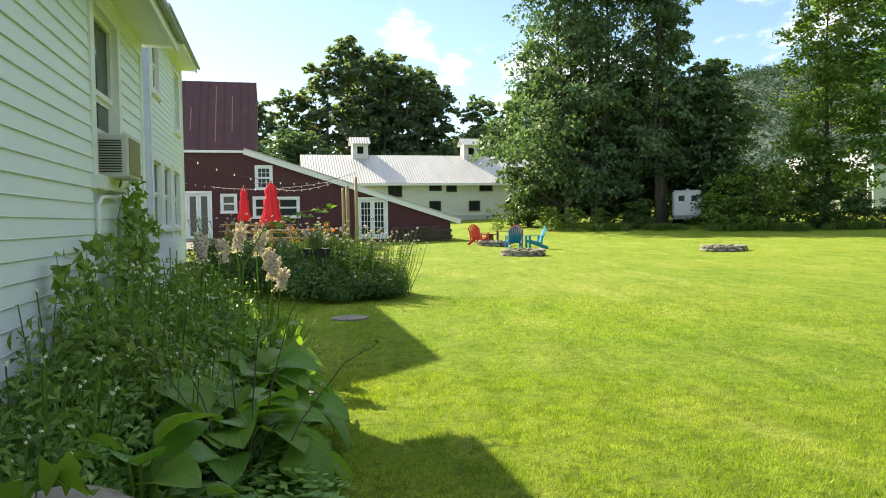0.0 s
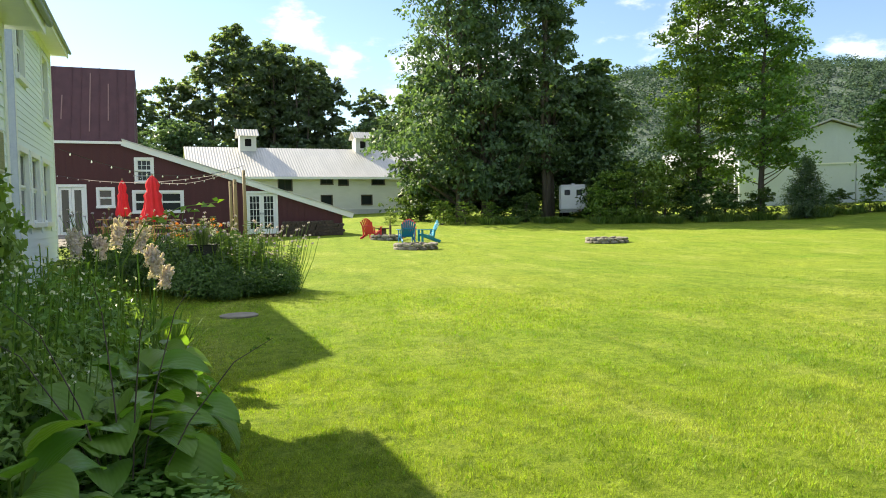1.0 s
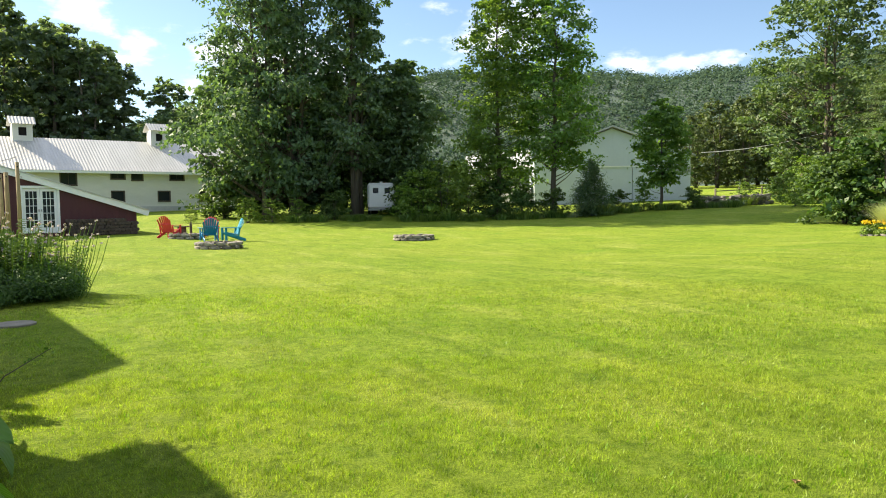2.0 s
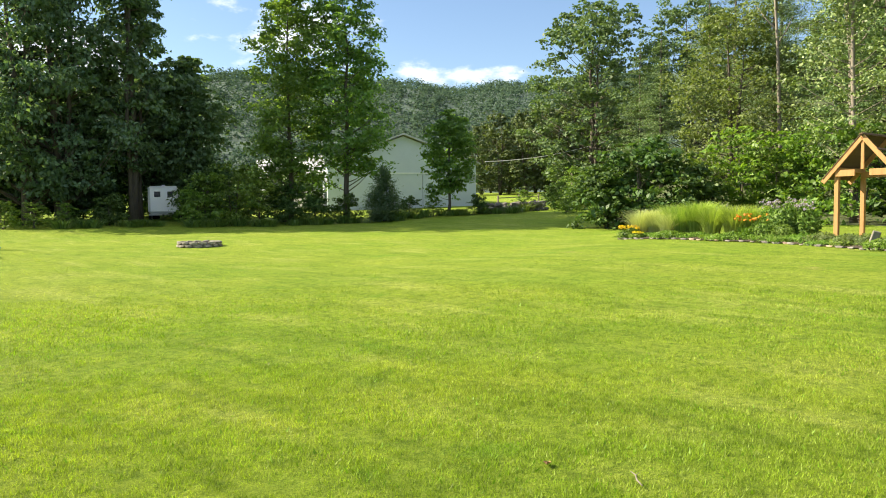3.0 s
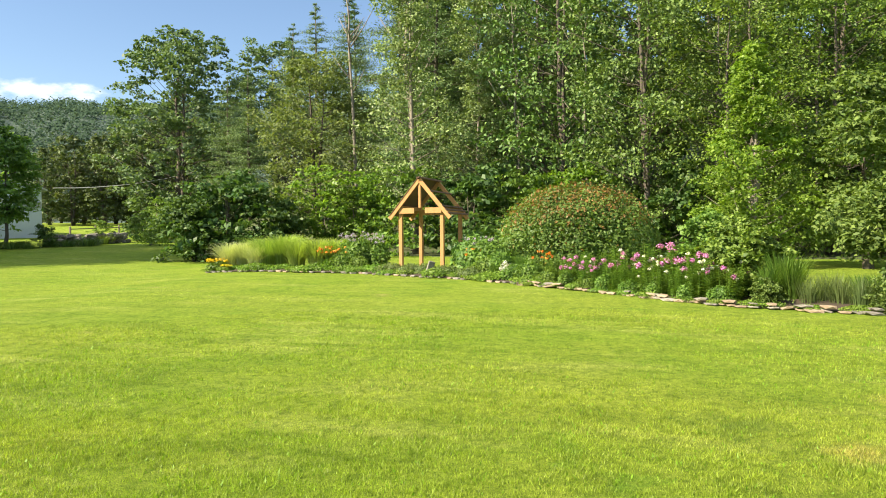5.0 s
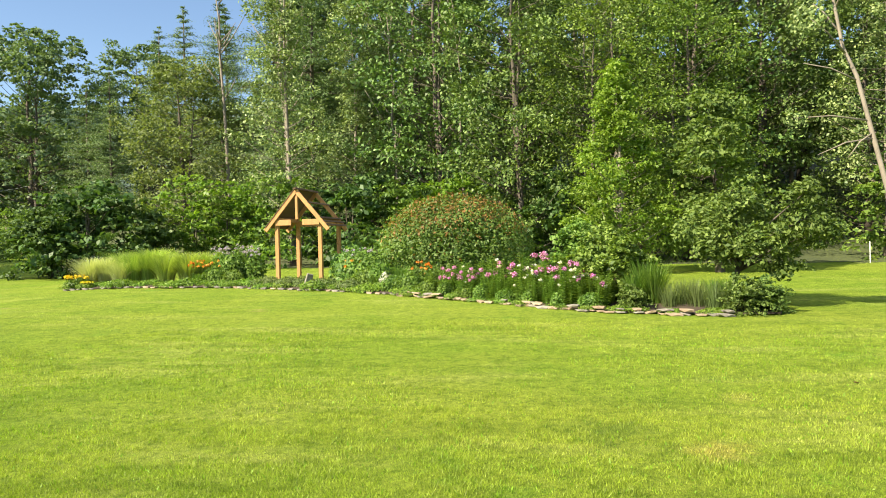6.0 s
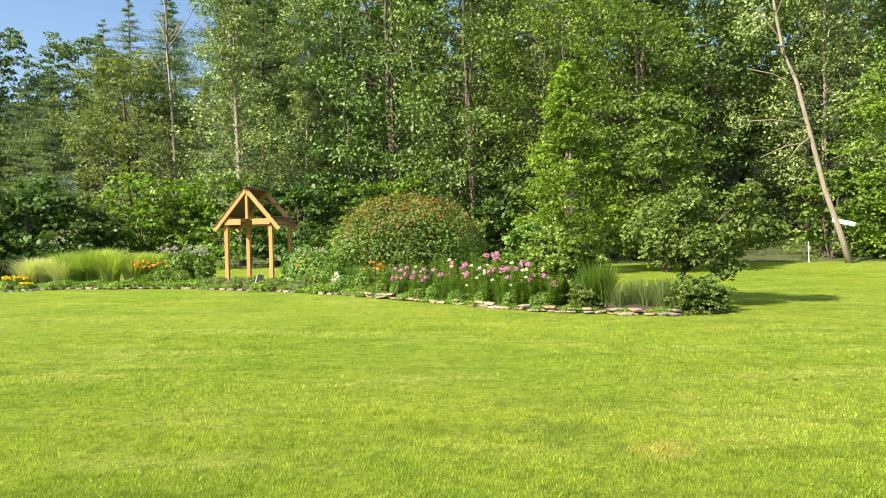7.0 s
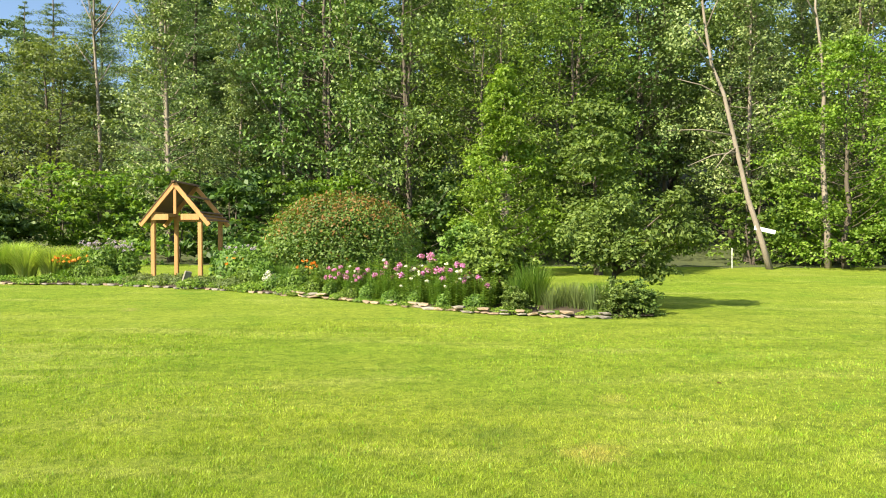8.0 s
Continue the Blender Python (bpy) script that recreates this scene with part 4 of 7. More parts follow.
h_top = (lambda u: HE + (HP - HE) * min(u, HW - u) / (HW / 2), (HW / 2,))


def hall_part(name, bm, mat, label=""):
    bmesh.ops.transform(bm, matrix=HM, verts=bm.verts[:])
    return part(name, bm, mat, hall, label)


part("wall", wall_bm(0, HW, h_top, 1.2, [(5.4, 8.8, 1.3, 5.0)], .2, HM), ARENA, hall)
bm = bmesh.new()
box(bm, 0, .2, .2, HL, 1, HE)
hall_part("wall", bm, ARENA)
bm = bmesh.new()
box(bm, HW - .2, HW, .2, HL, 1, HE)
hall_part("wall", bm, ARENA)
bm = bmesh.new()
box(bm, .2, HW - .2, HL - .2, HL, 1, HE)
hall_part("wall", bm, ARENA)
for a in (-.35, HW + .35):
    bm = bmesh.new()
    m_ = HW / 2
    v = [bm.verts.new(p) for p in ((a, -.5, HE - .05), (a, HL, HE - .05), (m_, HL, HP + .12), (m_, -.5, HP + .12), (a, -.5, HE + .1), (a, HL, HE + .1), (m_, HL, HP + .27), (m_, -.5, HP + .27))]
    for q in ((0, 1, 2, 3), (7, 6, 5, 4), (0, 4, 5, 1), (1, 5, 6, 2), (2, 6, 7, 3), (3, 7, 4, 0)):
        bm.faces.new([v[i] for i in q])
    hall_part("roof", bm, METAL, "silver steel roof")
bm = bmesh.new()
box(bm, 0, HW, -.05, -.01, 5.1, 5.22)
hall_part("door_track", bm, TRIM)
bm = bmesh.new()
box(bm, 5.45, 8.75, .03, .09, 1.2, 5.05)
hall_part("sliding_door", bm, ARENA)
bm = bmesh.new()
box(bm, .05, 2.2, -.06, -.01, 4.5, 5.05)
hall_part("steel_band", bm, ARENADARK, "grey steel band")
rib = None
for k in range(29):
    u = .25 + k * .5
    bm = bmesh.new()
    box(bm, u - .03, u + .03, -.022, -.001, 5.25, max(5.4, h_top[0](u) - .1))
    hall_part("siding_rib", bm, ARENA)
# lower wing whose roof slopes towards the lawn
bm = bmesh.new()
wing = ((52.1, 65.9, 5.2), (52.6, 54.9, 5.2), (57.2, 60.2, 7.7), (56.7, 71.2, 7.7))
v = [bm.verts.new((x, y, z + dz)) for dz in (0, .15) for x, y, z in wing]
for q in ((0, 1, 2, 3), (7, 6, 5, 4), (0, 4, 5, 1), (1, 5, 6, 2), (2, 6, 7, 3), (3, 7, 4, 0)):
    bm.faces.new([v[i] for i in q])
part("wing_roof", bm, METAL, hall, "silver steel roof")
bm = bmesh.new()
bar(bm, (53.0, 65.7, 3.2), (53.5, 55.4, 3.2), .15, 4.4)
part("wing_wall", bm, ARENADARK, hall)

pipe = thing("wall_pipe", Matrix(), "white drain pipe bracketed to the clapboards", "pipe")
bm = bmesh.new()
tube(bm, [(-1.38, 6.1, .9), (-1.37, 6.12, 1.62), (-1.36, 6.2, 1.68), (-1.36, 6.95, 1.72), (-1.37, 7.0, 1.66), (-1.38, 7.0, 1.2)], [.018] * 6, 7)
part("tube", bm, TRIM, pipe, smooth=True)

# ---- trees ----
ROUND = lambda t: math.sin(math.pi * min(1, .12 + .86 * t)) ** .6
TALL = lambda t: (.75 + .25 * math.sin(t * 9)) * (1 - t) ** .35 * min(1, .55 + t * 2)
SPIRE = lambda t: (1.02 - t) ** .8
DOME = lambda t: math.sqrt(max(0.02, 1 - (t * .98) ** 2))

BROAD = lambda t: (.82 + .18 * math.sin(t * 11)) * (1 - .62 * t ** 1.6) * min(1, .7 + t * 2)
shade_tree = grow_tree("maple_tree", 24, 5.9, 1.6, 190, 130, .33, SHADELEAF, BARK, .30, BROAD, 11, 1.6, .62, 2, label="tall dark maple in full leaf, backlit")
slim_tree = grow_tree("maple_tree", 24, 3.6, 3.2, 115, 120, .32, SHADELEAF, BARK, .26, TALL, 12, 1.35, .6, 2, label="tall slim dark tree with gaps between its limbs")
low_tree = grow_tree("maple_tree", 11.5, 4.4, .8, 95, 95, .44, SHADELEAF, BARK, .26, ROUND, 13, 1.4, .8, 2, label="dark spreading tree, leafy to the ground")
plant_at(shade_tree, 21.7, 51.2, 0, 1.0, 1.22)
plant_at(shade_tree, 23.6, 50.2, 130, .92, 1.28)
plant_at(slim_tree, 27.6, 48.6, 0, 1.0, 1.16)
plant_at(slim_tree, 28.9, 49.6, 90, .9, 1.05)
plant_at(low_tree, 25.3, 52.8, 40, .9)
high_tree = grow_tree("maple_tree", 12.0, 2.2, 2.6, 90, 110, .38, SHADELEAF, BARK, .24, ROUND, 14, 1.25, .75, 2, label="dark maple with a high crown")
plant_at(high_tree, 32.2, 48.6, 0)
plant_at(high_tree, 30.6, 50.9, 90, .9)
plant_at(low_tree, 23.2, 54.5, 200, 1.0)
far_tree = grow_tree("maple_tree", 24, 5.6, 2.0, 105, 56, .85, HAZELEAF, BARK, .4, TALL, 15, 1.7, .65, 2, label="tall dark tree behind the white barn")
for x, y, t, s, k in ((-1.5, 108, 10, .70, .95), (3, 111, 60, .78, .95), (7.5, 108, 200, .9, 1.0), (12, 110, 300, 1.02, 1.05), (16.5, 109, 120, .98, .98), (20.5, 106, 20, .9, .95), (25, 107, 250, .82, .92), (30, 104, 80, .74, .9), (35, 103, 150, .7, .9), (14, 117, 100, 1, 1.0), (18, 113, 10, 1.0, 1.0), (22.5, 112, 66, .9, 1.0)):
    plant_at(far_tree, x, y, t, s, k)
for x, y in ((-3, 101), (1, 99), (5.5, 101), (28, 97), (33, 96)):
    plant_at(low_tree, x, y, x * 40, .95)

twin = grow_tree("ash_tree", 18.6, 2.9, 3.3, 105, 150, .30, ASH, BARK, .22, lambda t: (.62 + .38 * math.sin(math.pi * (.1 + .75 * t))) * (1 - .55 * t ** 3), 21, 1.3, .62, 1, label="tall ash tree with sunlit edges")
plant_at(twin, 36.3, 41.2, 0, .95)
plant_at(twin, 38.9, 38.9, 140, 1.0)
small = grow_tree("maple_tree", 7.6, 1.75, 1.7, 66, 120, .27, ASH, BARK, .12, ROUND, 22, .85, .8, 1, label="young maple standing at the lawn's far edge")
plant_at(small, 44.0, 32.8, 0)
spruce = grow_conifer("spruce_tree", 3.9, 1.35, .2, 18, 150, SHADELEAF, BARK, .09, 23, .24, .15, "small dark spruce at the lawn's edge", False)
plant_at(spruce, 38.8, 34.7, 0, .95)
bush = grow_tree("bush", 3.6, 2.0, .25, 36, 76, .215, MAPLE, BARK, .07, DOME, 24, .8, .8, 3, label="leafy green bush in the sun", category="bush")
# copy of the bush in darker leaves, which stand for its shade
dim_bush = grow_tree("bush", 3.6, 2.0, .2, 40, 90, .25, MIDSHADE, BARK, .07, DOME, 25, .8, .8, 3, label="leafy bush with shade put into its leaf colour", category="bush")
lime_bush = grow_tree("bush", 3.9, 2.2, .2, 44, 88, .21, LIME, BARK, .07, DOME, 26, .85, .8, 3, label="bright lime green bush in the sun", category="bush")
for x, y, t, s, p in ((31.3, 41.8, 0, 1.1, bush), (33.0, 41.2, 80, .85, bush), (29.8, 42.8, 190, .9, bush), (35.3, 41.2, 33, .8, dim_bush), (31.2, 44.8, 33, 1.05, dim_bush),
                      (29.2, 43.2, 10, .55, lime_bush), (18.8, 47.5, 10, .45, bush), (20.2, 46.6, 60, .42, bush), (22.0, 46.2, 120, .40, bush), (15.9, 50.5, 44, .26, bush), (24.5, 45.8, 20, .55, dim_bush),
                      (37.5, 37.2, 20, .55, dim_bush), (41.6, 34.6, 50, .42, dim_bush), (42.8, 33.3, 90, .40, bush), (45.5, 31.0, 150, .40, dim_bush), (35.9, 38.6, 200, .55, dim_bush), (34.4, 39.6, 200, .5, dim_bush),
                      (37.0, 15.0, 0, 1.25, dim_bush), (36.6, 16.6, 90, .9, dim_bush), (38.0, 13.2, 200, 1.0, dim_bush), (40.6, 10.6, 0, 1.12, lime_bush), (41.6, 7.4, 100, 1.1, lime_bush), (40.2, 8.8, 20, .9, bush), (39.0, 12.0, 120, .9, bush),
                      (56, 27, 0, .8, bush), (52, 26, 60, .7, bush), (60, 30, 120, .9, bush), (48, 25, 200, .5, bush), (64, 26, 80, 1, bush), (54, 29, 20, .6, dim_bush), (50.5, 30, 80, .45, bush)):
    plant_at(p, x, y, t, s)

broad = grow_tree("cottonwood_tree", 20.5, 7.0, 2.2, 150, 120, .42, COTTON, BARK, .36, lambda t: .55 + .45 * math.sin(math.pi * (.15 + .8 * t)), 31, 1.5, .75, 2, label="broad tall poplar with an open crown")
plant_at(broad, 67.5, 32.4, 0, .93)
plant_at(broad, 72, 24, 100, .74)
olive = grow_tree("willow_tree", 11.2, 4.3, 1.0, 120, 140, .20, OLIVE, BARK, .2, DOME, 32, 1.15, .7, 2, label="olive green willow before the pines")
plant_at(olive, 48.2, 13.4, 0)
field_tree = grow_tree("maple_tree", 17.5, 4.6, 1.0, 75, 48, .68, OLIVEFAR, BARK, .3, ROUND, 38, 1.6, .8, 2, label="olive green tree beyond the field")
fw = np.random.default_rng(39)
for k in range(16):
    fa = radians(55.2 + k * .7)
    fd = 113 + 9 * (k % 3) + fw.normal(0, 2)
    plant_at(field_tree, math.sin(fa) * fd, math.cos(fa) * fd, k * 67, fw.uniform(.52, .64) + .024 * k, fw.uniform(.9, 1.1))
pine = grow_conifer("pine_tree", 19.5, 4.6, 2.6, 32, 210, NEEDLE, BARK, .26, 33, .29, .4, "tall white pine with level boughs")
aspen = grow_tree("aspen_tree", 17.5, 3.1, 3.0, 100, 140, .165, ASPEN, PALEBARK, .15, TALL, 34, 1.15, .7, 1, label="slim woodland tree with silvery green leaves")
oak = grow_tree("maple_tree", 15.5, 3.9, 1.2, 105, 160, .16, MAPLE, BARK, .2, ROUND, 35, 1.3, .7, 2, label="woodland maple, leafy to its foot")
dark_oak = grow_tree("maple_tree", 16.5, 3.8, 1.0, 110, 140, .19, WOODLEAF, BARK, .2, ROUND, 36, 1.35, .7, 2, label="dark woodland maple in full leaf")
# pines at the back left of the woods
for x, y, t, s in ((59, 22, 0, .68), (62, 19, 60, .74), (60, 16.5, 200, .76), (64, 14, 120, .74), (57.5, 13, 300, .78), (52.5, 8.0, 20, 1.0), (49.5, 5.6, 100, 1.02), (54, 4.2, 170, 1.05), (43.0, 4.4, 250, .86), (62, 25, 40, .7)):
    plant_at(pine, x, y, t, s)
wr = np.random.default_rng(77)
row_kinds = ((aspen, oak, aspen, dark_oak), (aspen, dark_oak, oak, aspen), (aspen, pine, dark_oak, aspen), (dark_oak, pine, aspen, dark_oak), (dark_oak, aspen, pine))
for row, beyond in enumerate((5.0, 9.5, 15.5)):
    y = 3.0 - row * .7
    while y > -38:
        edge = float(wood_line(np.array(y)))
        gap = -21.5 < y < -14.5      # dark opening behind the leaning birch
        if not gap:
            kind = row_kinds[row][int(wr.integers(0, len(row_kinds[row])))]
            plant_at(kind, edge + beyond + wr.normal(0, 1.0), y + wr.normal(0, .6), wr.uniform(0, 360), wr.uniform(.82, 1.12), wr.uniform(.95, 1.15))
        y -= wr.uniform(3.6, 4.9)
for k in range(17):
    y = 4.5 - k * 2.6
    if -20.5 < y < -13.5:
        continue
    edge = float(wood_line(np.array(y)))
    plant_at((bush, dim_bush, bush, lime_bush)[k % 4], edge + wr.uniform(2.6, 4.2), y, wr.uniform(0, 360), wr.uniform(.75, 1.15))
# bright maples at the wood's edge on the far side of the leaning birch
sunny = grow_tree("maple_tree", 9.5, 2.9, .5, 85, 180, .145, LIME, BARK, .14, ROUND, 37, 1.0, .6, 1, label="young sunlit maple at the edge of the woods")
plant_at(sunny, 26.4, -23.6, 0, 1.0)
plant_at(sunny, 24.6, -27.0, 90, 1.1)

for x, y, t in ((44, -17.5, 0), (45, -22, 90), (48, -19.5, 200), (43.5, -13.5, 300), (36.5, -15.5, 40), (37.5, -20.0, 130)):
    plant_at(dark_oak, x, y, t, 1.1)
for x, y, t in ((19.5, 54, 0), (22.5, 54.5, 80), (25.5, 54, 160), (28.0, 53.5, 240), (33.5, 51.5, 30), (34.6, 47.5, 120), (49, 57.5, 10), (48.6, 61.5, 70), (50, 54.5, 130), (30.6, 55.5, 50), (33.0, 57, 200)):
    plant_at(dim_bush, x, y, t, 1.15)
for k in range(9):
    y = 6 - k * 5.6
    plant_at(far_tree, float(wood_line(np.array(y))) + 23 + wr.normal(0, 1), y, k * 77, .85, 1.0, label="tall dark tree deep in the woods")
# pale bare trunks that show against the woods
def bare_trunk(x, y, h, r0, lean, seed, fork=True, low=0.0):
    q = np.random.default_rng(seed)
    ob = thing("dead_tree", pose(x, y, gz(x, y) - .1), "pale bare trunk with broken limbs", "tree")
    bm = bmesh.new()
    pts = [(lean[0] * t + q.normal(0, .08), lean[1] * t + q.normal(0, .08), h * t) for t in np.linspace(0, 1, 8)]
    tube(bm, pts, [r0 * (1 - .82 * t) for t in np.linspace(0, 1, 8)], 7)
    part("trunk", bm, PALEBARK, ob, smooth=True)
    for k in range(9 if fork else 4):
        t = q.uniform(.4, .95)
        a = q.uniform(0, 6.28)
        ln = q.uniform(1.2, 3.2)
        s = Vector((lean[0] * t, lean[1] * t, h * t))
        e = s + Vector((math.cos(a) * ln * .6, math.sin(a) * ln * .6, ln * .8))
        bm = bmesh.new()
        tube(bm, [s, (s + e) / 2 + Vector((0, 0, -.1)), e], [r0 * .35, r0 * .22, .015], 5)
        part("limb", bm, PALEBARK, ob, smooth=True)
    return ob


bare_trunk(41.8, 5.6, 19, .22, (.3, .5), 3)
bare_trunk(47.5, 10.2, 16, .16, (.2, .6), 4)
bare_trunk(38.6, -.5, 13, .10, (.2, .3), 5)
bare_trunk(36.5, -4.0, 13, .10, (-.2, .5), 6)
bare_trunk(35.2, -9.5, 12, .10, (.4, -.5), 8)
bare_trunk(26.6, -22.9, 13, .15, (.2, .3), 9, False)

# light green maple and the apple tree in the garden bed
ltg = grow_tree("maple_tree", 7.2, 2.5, .9, 110, 180, .125, LIME, PALEBARK, .12, lambda t: (1 - t) ** .85 * min(1, .6 + t * 2), 41, .66, .8, 2, label="light green young maple with grey limbs")
plant_at(ltg, 25.3, -8.2, 0)
magnolia = grow_tree("magnolia_tree", 6.2, 1.9, .7, 70, 170, .17, APPLE, BARK, .12, ROUND, 44, .7, .75, 2, label="glossy green garden tree behind the apple tree")
plant_at(magnolia, 24.6, -11.6, 0)
def apple_tree(x, y, label):
    """A low old apple tree: a short leaning trunk and separate leafy lobes on drooping limbs."""
    q = np.random.default_rng(42)
    ob = thing("apple_tree", pose(x, y, gz(x, y)), label, "tree")
    along, deep = np.array([-.42, -.906, 0]), np.array([.906, -.42, 0])
    bm = bmesh.new()
    tube(bm, [(0, 0, -.1), (.03, -.02, .45), (-.02, -.10, .85), (-.06, -.2, 1.2)], [.075, .06, .05, .035], 8)
    chunks = []
    for u, w, z, r_ in ((-.15, .1, 1.75, .66), (-.75, -.1, 1.68, .46), (.3, .4, 2.1, .48), (-.4, .6, 1.95, .5), (-.2, -.5, 1.45, .42), (1.4, .1, 1.8, .52),
                        (1.35, -.1, 2.3, .36), (1.72, .2, 1.5, .40), (.95, -.15, .85, .36), (.8, .5, 1.6, .46), (1.15, .6, 1.3, .4), (.45, .9, 1.5, .45), (.25, -.5, 1.2, .42), (-.35, -.35, 1.15, .40), (.7, -.45, 1.45, .42), (.05, -.2, 2.15, .42)):
        c = along * u + deep * w + np.array([0, 0, z])
        s0 = np.array([-.02, -.10, .75 + .12 * (z > 1.6)])
        tube(bm, [s0, s0 * .5 + c * .5 + np.array([0, 0, .16]), c], [.032, .02, .008], 5)
        p, o = spray(c, r_, int(640 * r_ / .45), q, .8)
        chunks.append(leaf_quads(p, .105, .055, o, q))
    part("trunk", bm, BARK, ob, smooth=True)
    v, f = join_quads(chunks)
    part("crown", mesh_from("crown", v, f, APPLE), None, ob)
    return ob


apple_tree(14.7, -7.3, "low spreading apple tree over the lawn")

# leaning birch with a board nailed to it
birch = thing("birch_tree", pose(26.4, -20.0, gz(26.4, -20.0)), "leaning pale birch with a board nailed to it", "tree")
bm = bmesh.new()
bp = [(0, 0, -.1), (.12, .33, 1.2), (.40, .78, 3.0), (.85, 1.08, 5.4), (1.0, 1.5, 7.4), (1.3, 1.85, 8.6), (1.5, 2.05, 10.4), (1.6, 2.4, 13.5), (1.7, 2.5, 16)]
tube(bm, bp, [.15, .115, .10, .09, .08, .07, .06, .04, .02], 9)
part("trunk", bm, PALEBARK, birch, smooth=True)
bq = np.random.default_rng(9)
chunks = []
for k, (z, a, ln, up) in enumerate(((4.9, 1.9, 2.6, -.25), (5.6, 1.5, 3.0, .05), (5.1, 2.4, 2.0, -.5), (7.2, 1.2, 2.2, .35), (8.3, 2.2, 2.2, .6), (9.2, .4, 2.2, .7), (10.2, 3.4, 2.0, .8), (11.4, 1.8, 2.0, .7), (12.2, 5.5, 1.8, .8), (13.4, 1.2, 1.7, .7), (14.4, 4.0, 1.5, .8))):
    s = np.array([np.interp(z, [p[2] for p in bp], [p[j] for p in bp]) for j in range(3)])
    e = s + np.array([math.cos(a) * ln * .35, math.sin(a) * ln, up * ln])
    bm = bmesh.new()
    tube(bm, [s, (s + e) / 2 + np.array([0, 0, .15]), e], [.045, .03, .01], 5)
    part("limb", bm, PALEBARK, birch, smooth=True)
    if z > 7.8 or k in (1,):
        p, o = clump(e, .95 if z > 7.8 else .6, 330 if z > 7.8 else 150, bq, .7)
        chunks.append(leaf_quads(p, .15, .10, o, bq))
v, f = join_quads(chunks)
part("crown", mesh_from("crown", v, f, ASPEN), None, birch)
bm = bmesh.new()
bar(bm, (.02, -.25, 1.52), (.18, .62, 1.72), .035, .17, (0, 0, 1), .006)
part("nailed_board", bm, TRIM, birch, "white painted board")

# ---- horse trailer under the trees ----
tm = pose(29.7, 47.9, gz(29.7, 47.9), 0, 0, -34)
trailer = thing("horse_trailer", tm, "white horse trailer parked under the trees", "trailer")
bm = bmesh.new()
box(bm, -1.05, 1.05, 0, 4.2, .55, 2.55, .16)
part("body", bm, TRAILERWHITE, trailer)
for u in (-.62, .28):
    bm = bmesh.new()
    box(bm, u, u + .42, -.02, .02, 1.75, 2.15, .03)
    part("window", bm, GLASS, trailer)
bm = bmesh.new()
box(bm, -1.07, -1.03, .4, .8, 1.7, 2.2, .01)
part("window", bm, GLASS, trailer)
bm = bmesh.new()
box(bm, -1.0, 1.0, -.05, .05, .42, .56, .01)
part("bumper", bm, ARENADARK, trailer)
bm = bmesh.new()
box(bm, -.12, .12, .6, .9, 2.55, 2.66, .02)
part("roof_vent", bm, TRAILERWHITE, trailer)
for sx in (-1.0, 1.0):
    for yy in (1.6, 2.45):
        bm = bmesh.new()
        lathe(bm, ((.2, -.09), (.34, -.09), (.36, 0), (.34, .09), (.2, .09)), 16, pose(sx, yy, .36, 0, 90, 0))
        w = part("wheel", bm, BLACK, trailer)
        bm = bmesh.new()
        lathe(bm, ((.02, -.095), (.19, -.095), (.19, .095), (.02, .095)), 12, pose(sx, yy, .36, 0, 90, 0))
        part("rim", bm, METAL, w)
bm = bmesh.new()
bar(bm, (0, -1.2, .45), (0, 0, .45), .1, .1)
part("drawbar", bm, BLACK, trailer)


# ---- fire rings and garden chairs ----
def stone_mesh(seed, sx, sy, sz, mat):
    q = np.random.default_rng(seed)
    bm = bmesh.new()
    bmesh.ops.create_icosphere(bm, subdivisions=1, radius=.5)
    for v in bm.verts:
        n = v.co.copy()
        for k in range(3):
            n[k] = math.copysign(min(abs(n[k]) * 1.35, .46), n[k])
        v.co = Vector((n.x * sx, n.y * sy, n.z * sz)) * (1 + q.normal(0, .07))
    me = bpy.data.meshes.new("stone")
    bm.to_mesh(me)
    bm.free()
    me.materials.append(mat)
    return me


ring_stones = [stone_mesh(50 + k, .36, .24, .15, STONE) for k in range(5)]


def fire_ring(x, y, radius, courses, label):
    ob = thing("fire_ring", pose(x, y, gz(x, y)), label, "fire pit", "fire rings on the lawn")
    q = np.random.default_rng(int(x * 10))
    n = int(2 * math.pi * radius / .36)
    for c in range(courses):
        for k in range(n):
            a = 2 * math.pi * (k + .5 * c) / n
            o = part("stone", ring_stones[int(q.integers(0, 5))], None, ob)
            o.location = (math.cos(a) * radius, math.sin(a) * radius, .05 + c * .13)
            o.rotation_euler = (q.normal(0, .06), q.normal(0, .06), a + math.pi / 2 + q.normal(0, .08))
    bm = bmesh.new()
    lathe(bm, ((.02, .03), (radius - .1, .03), (radius - .1, -.02), (.02, -.02)), 18)
    part("ash_bed", bm, SOIL, ob)
    return ob


fire_ring(9.15, 26.0, .74, 2, "round grey fieldstone fire ring on the lawn")
fire_ring(10.05, 32.6, .66, 2, "round stone fire ring between the chairs")
fire_ring(18.55, 27.2, .82, 2, "lone round fieldstone fire ring on grass")


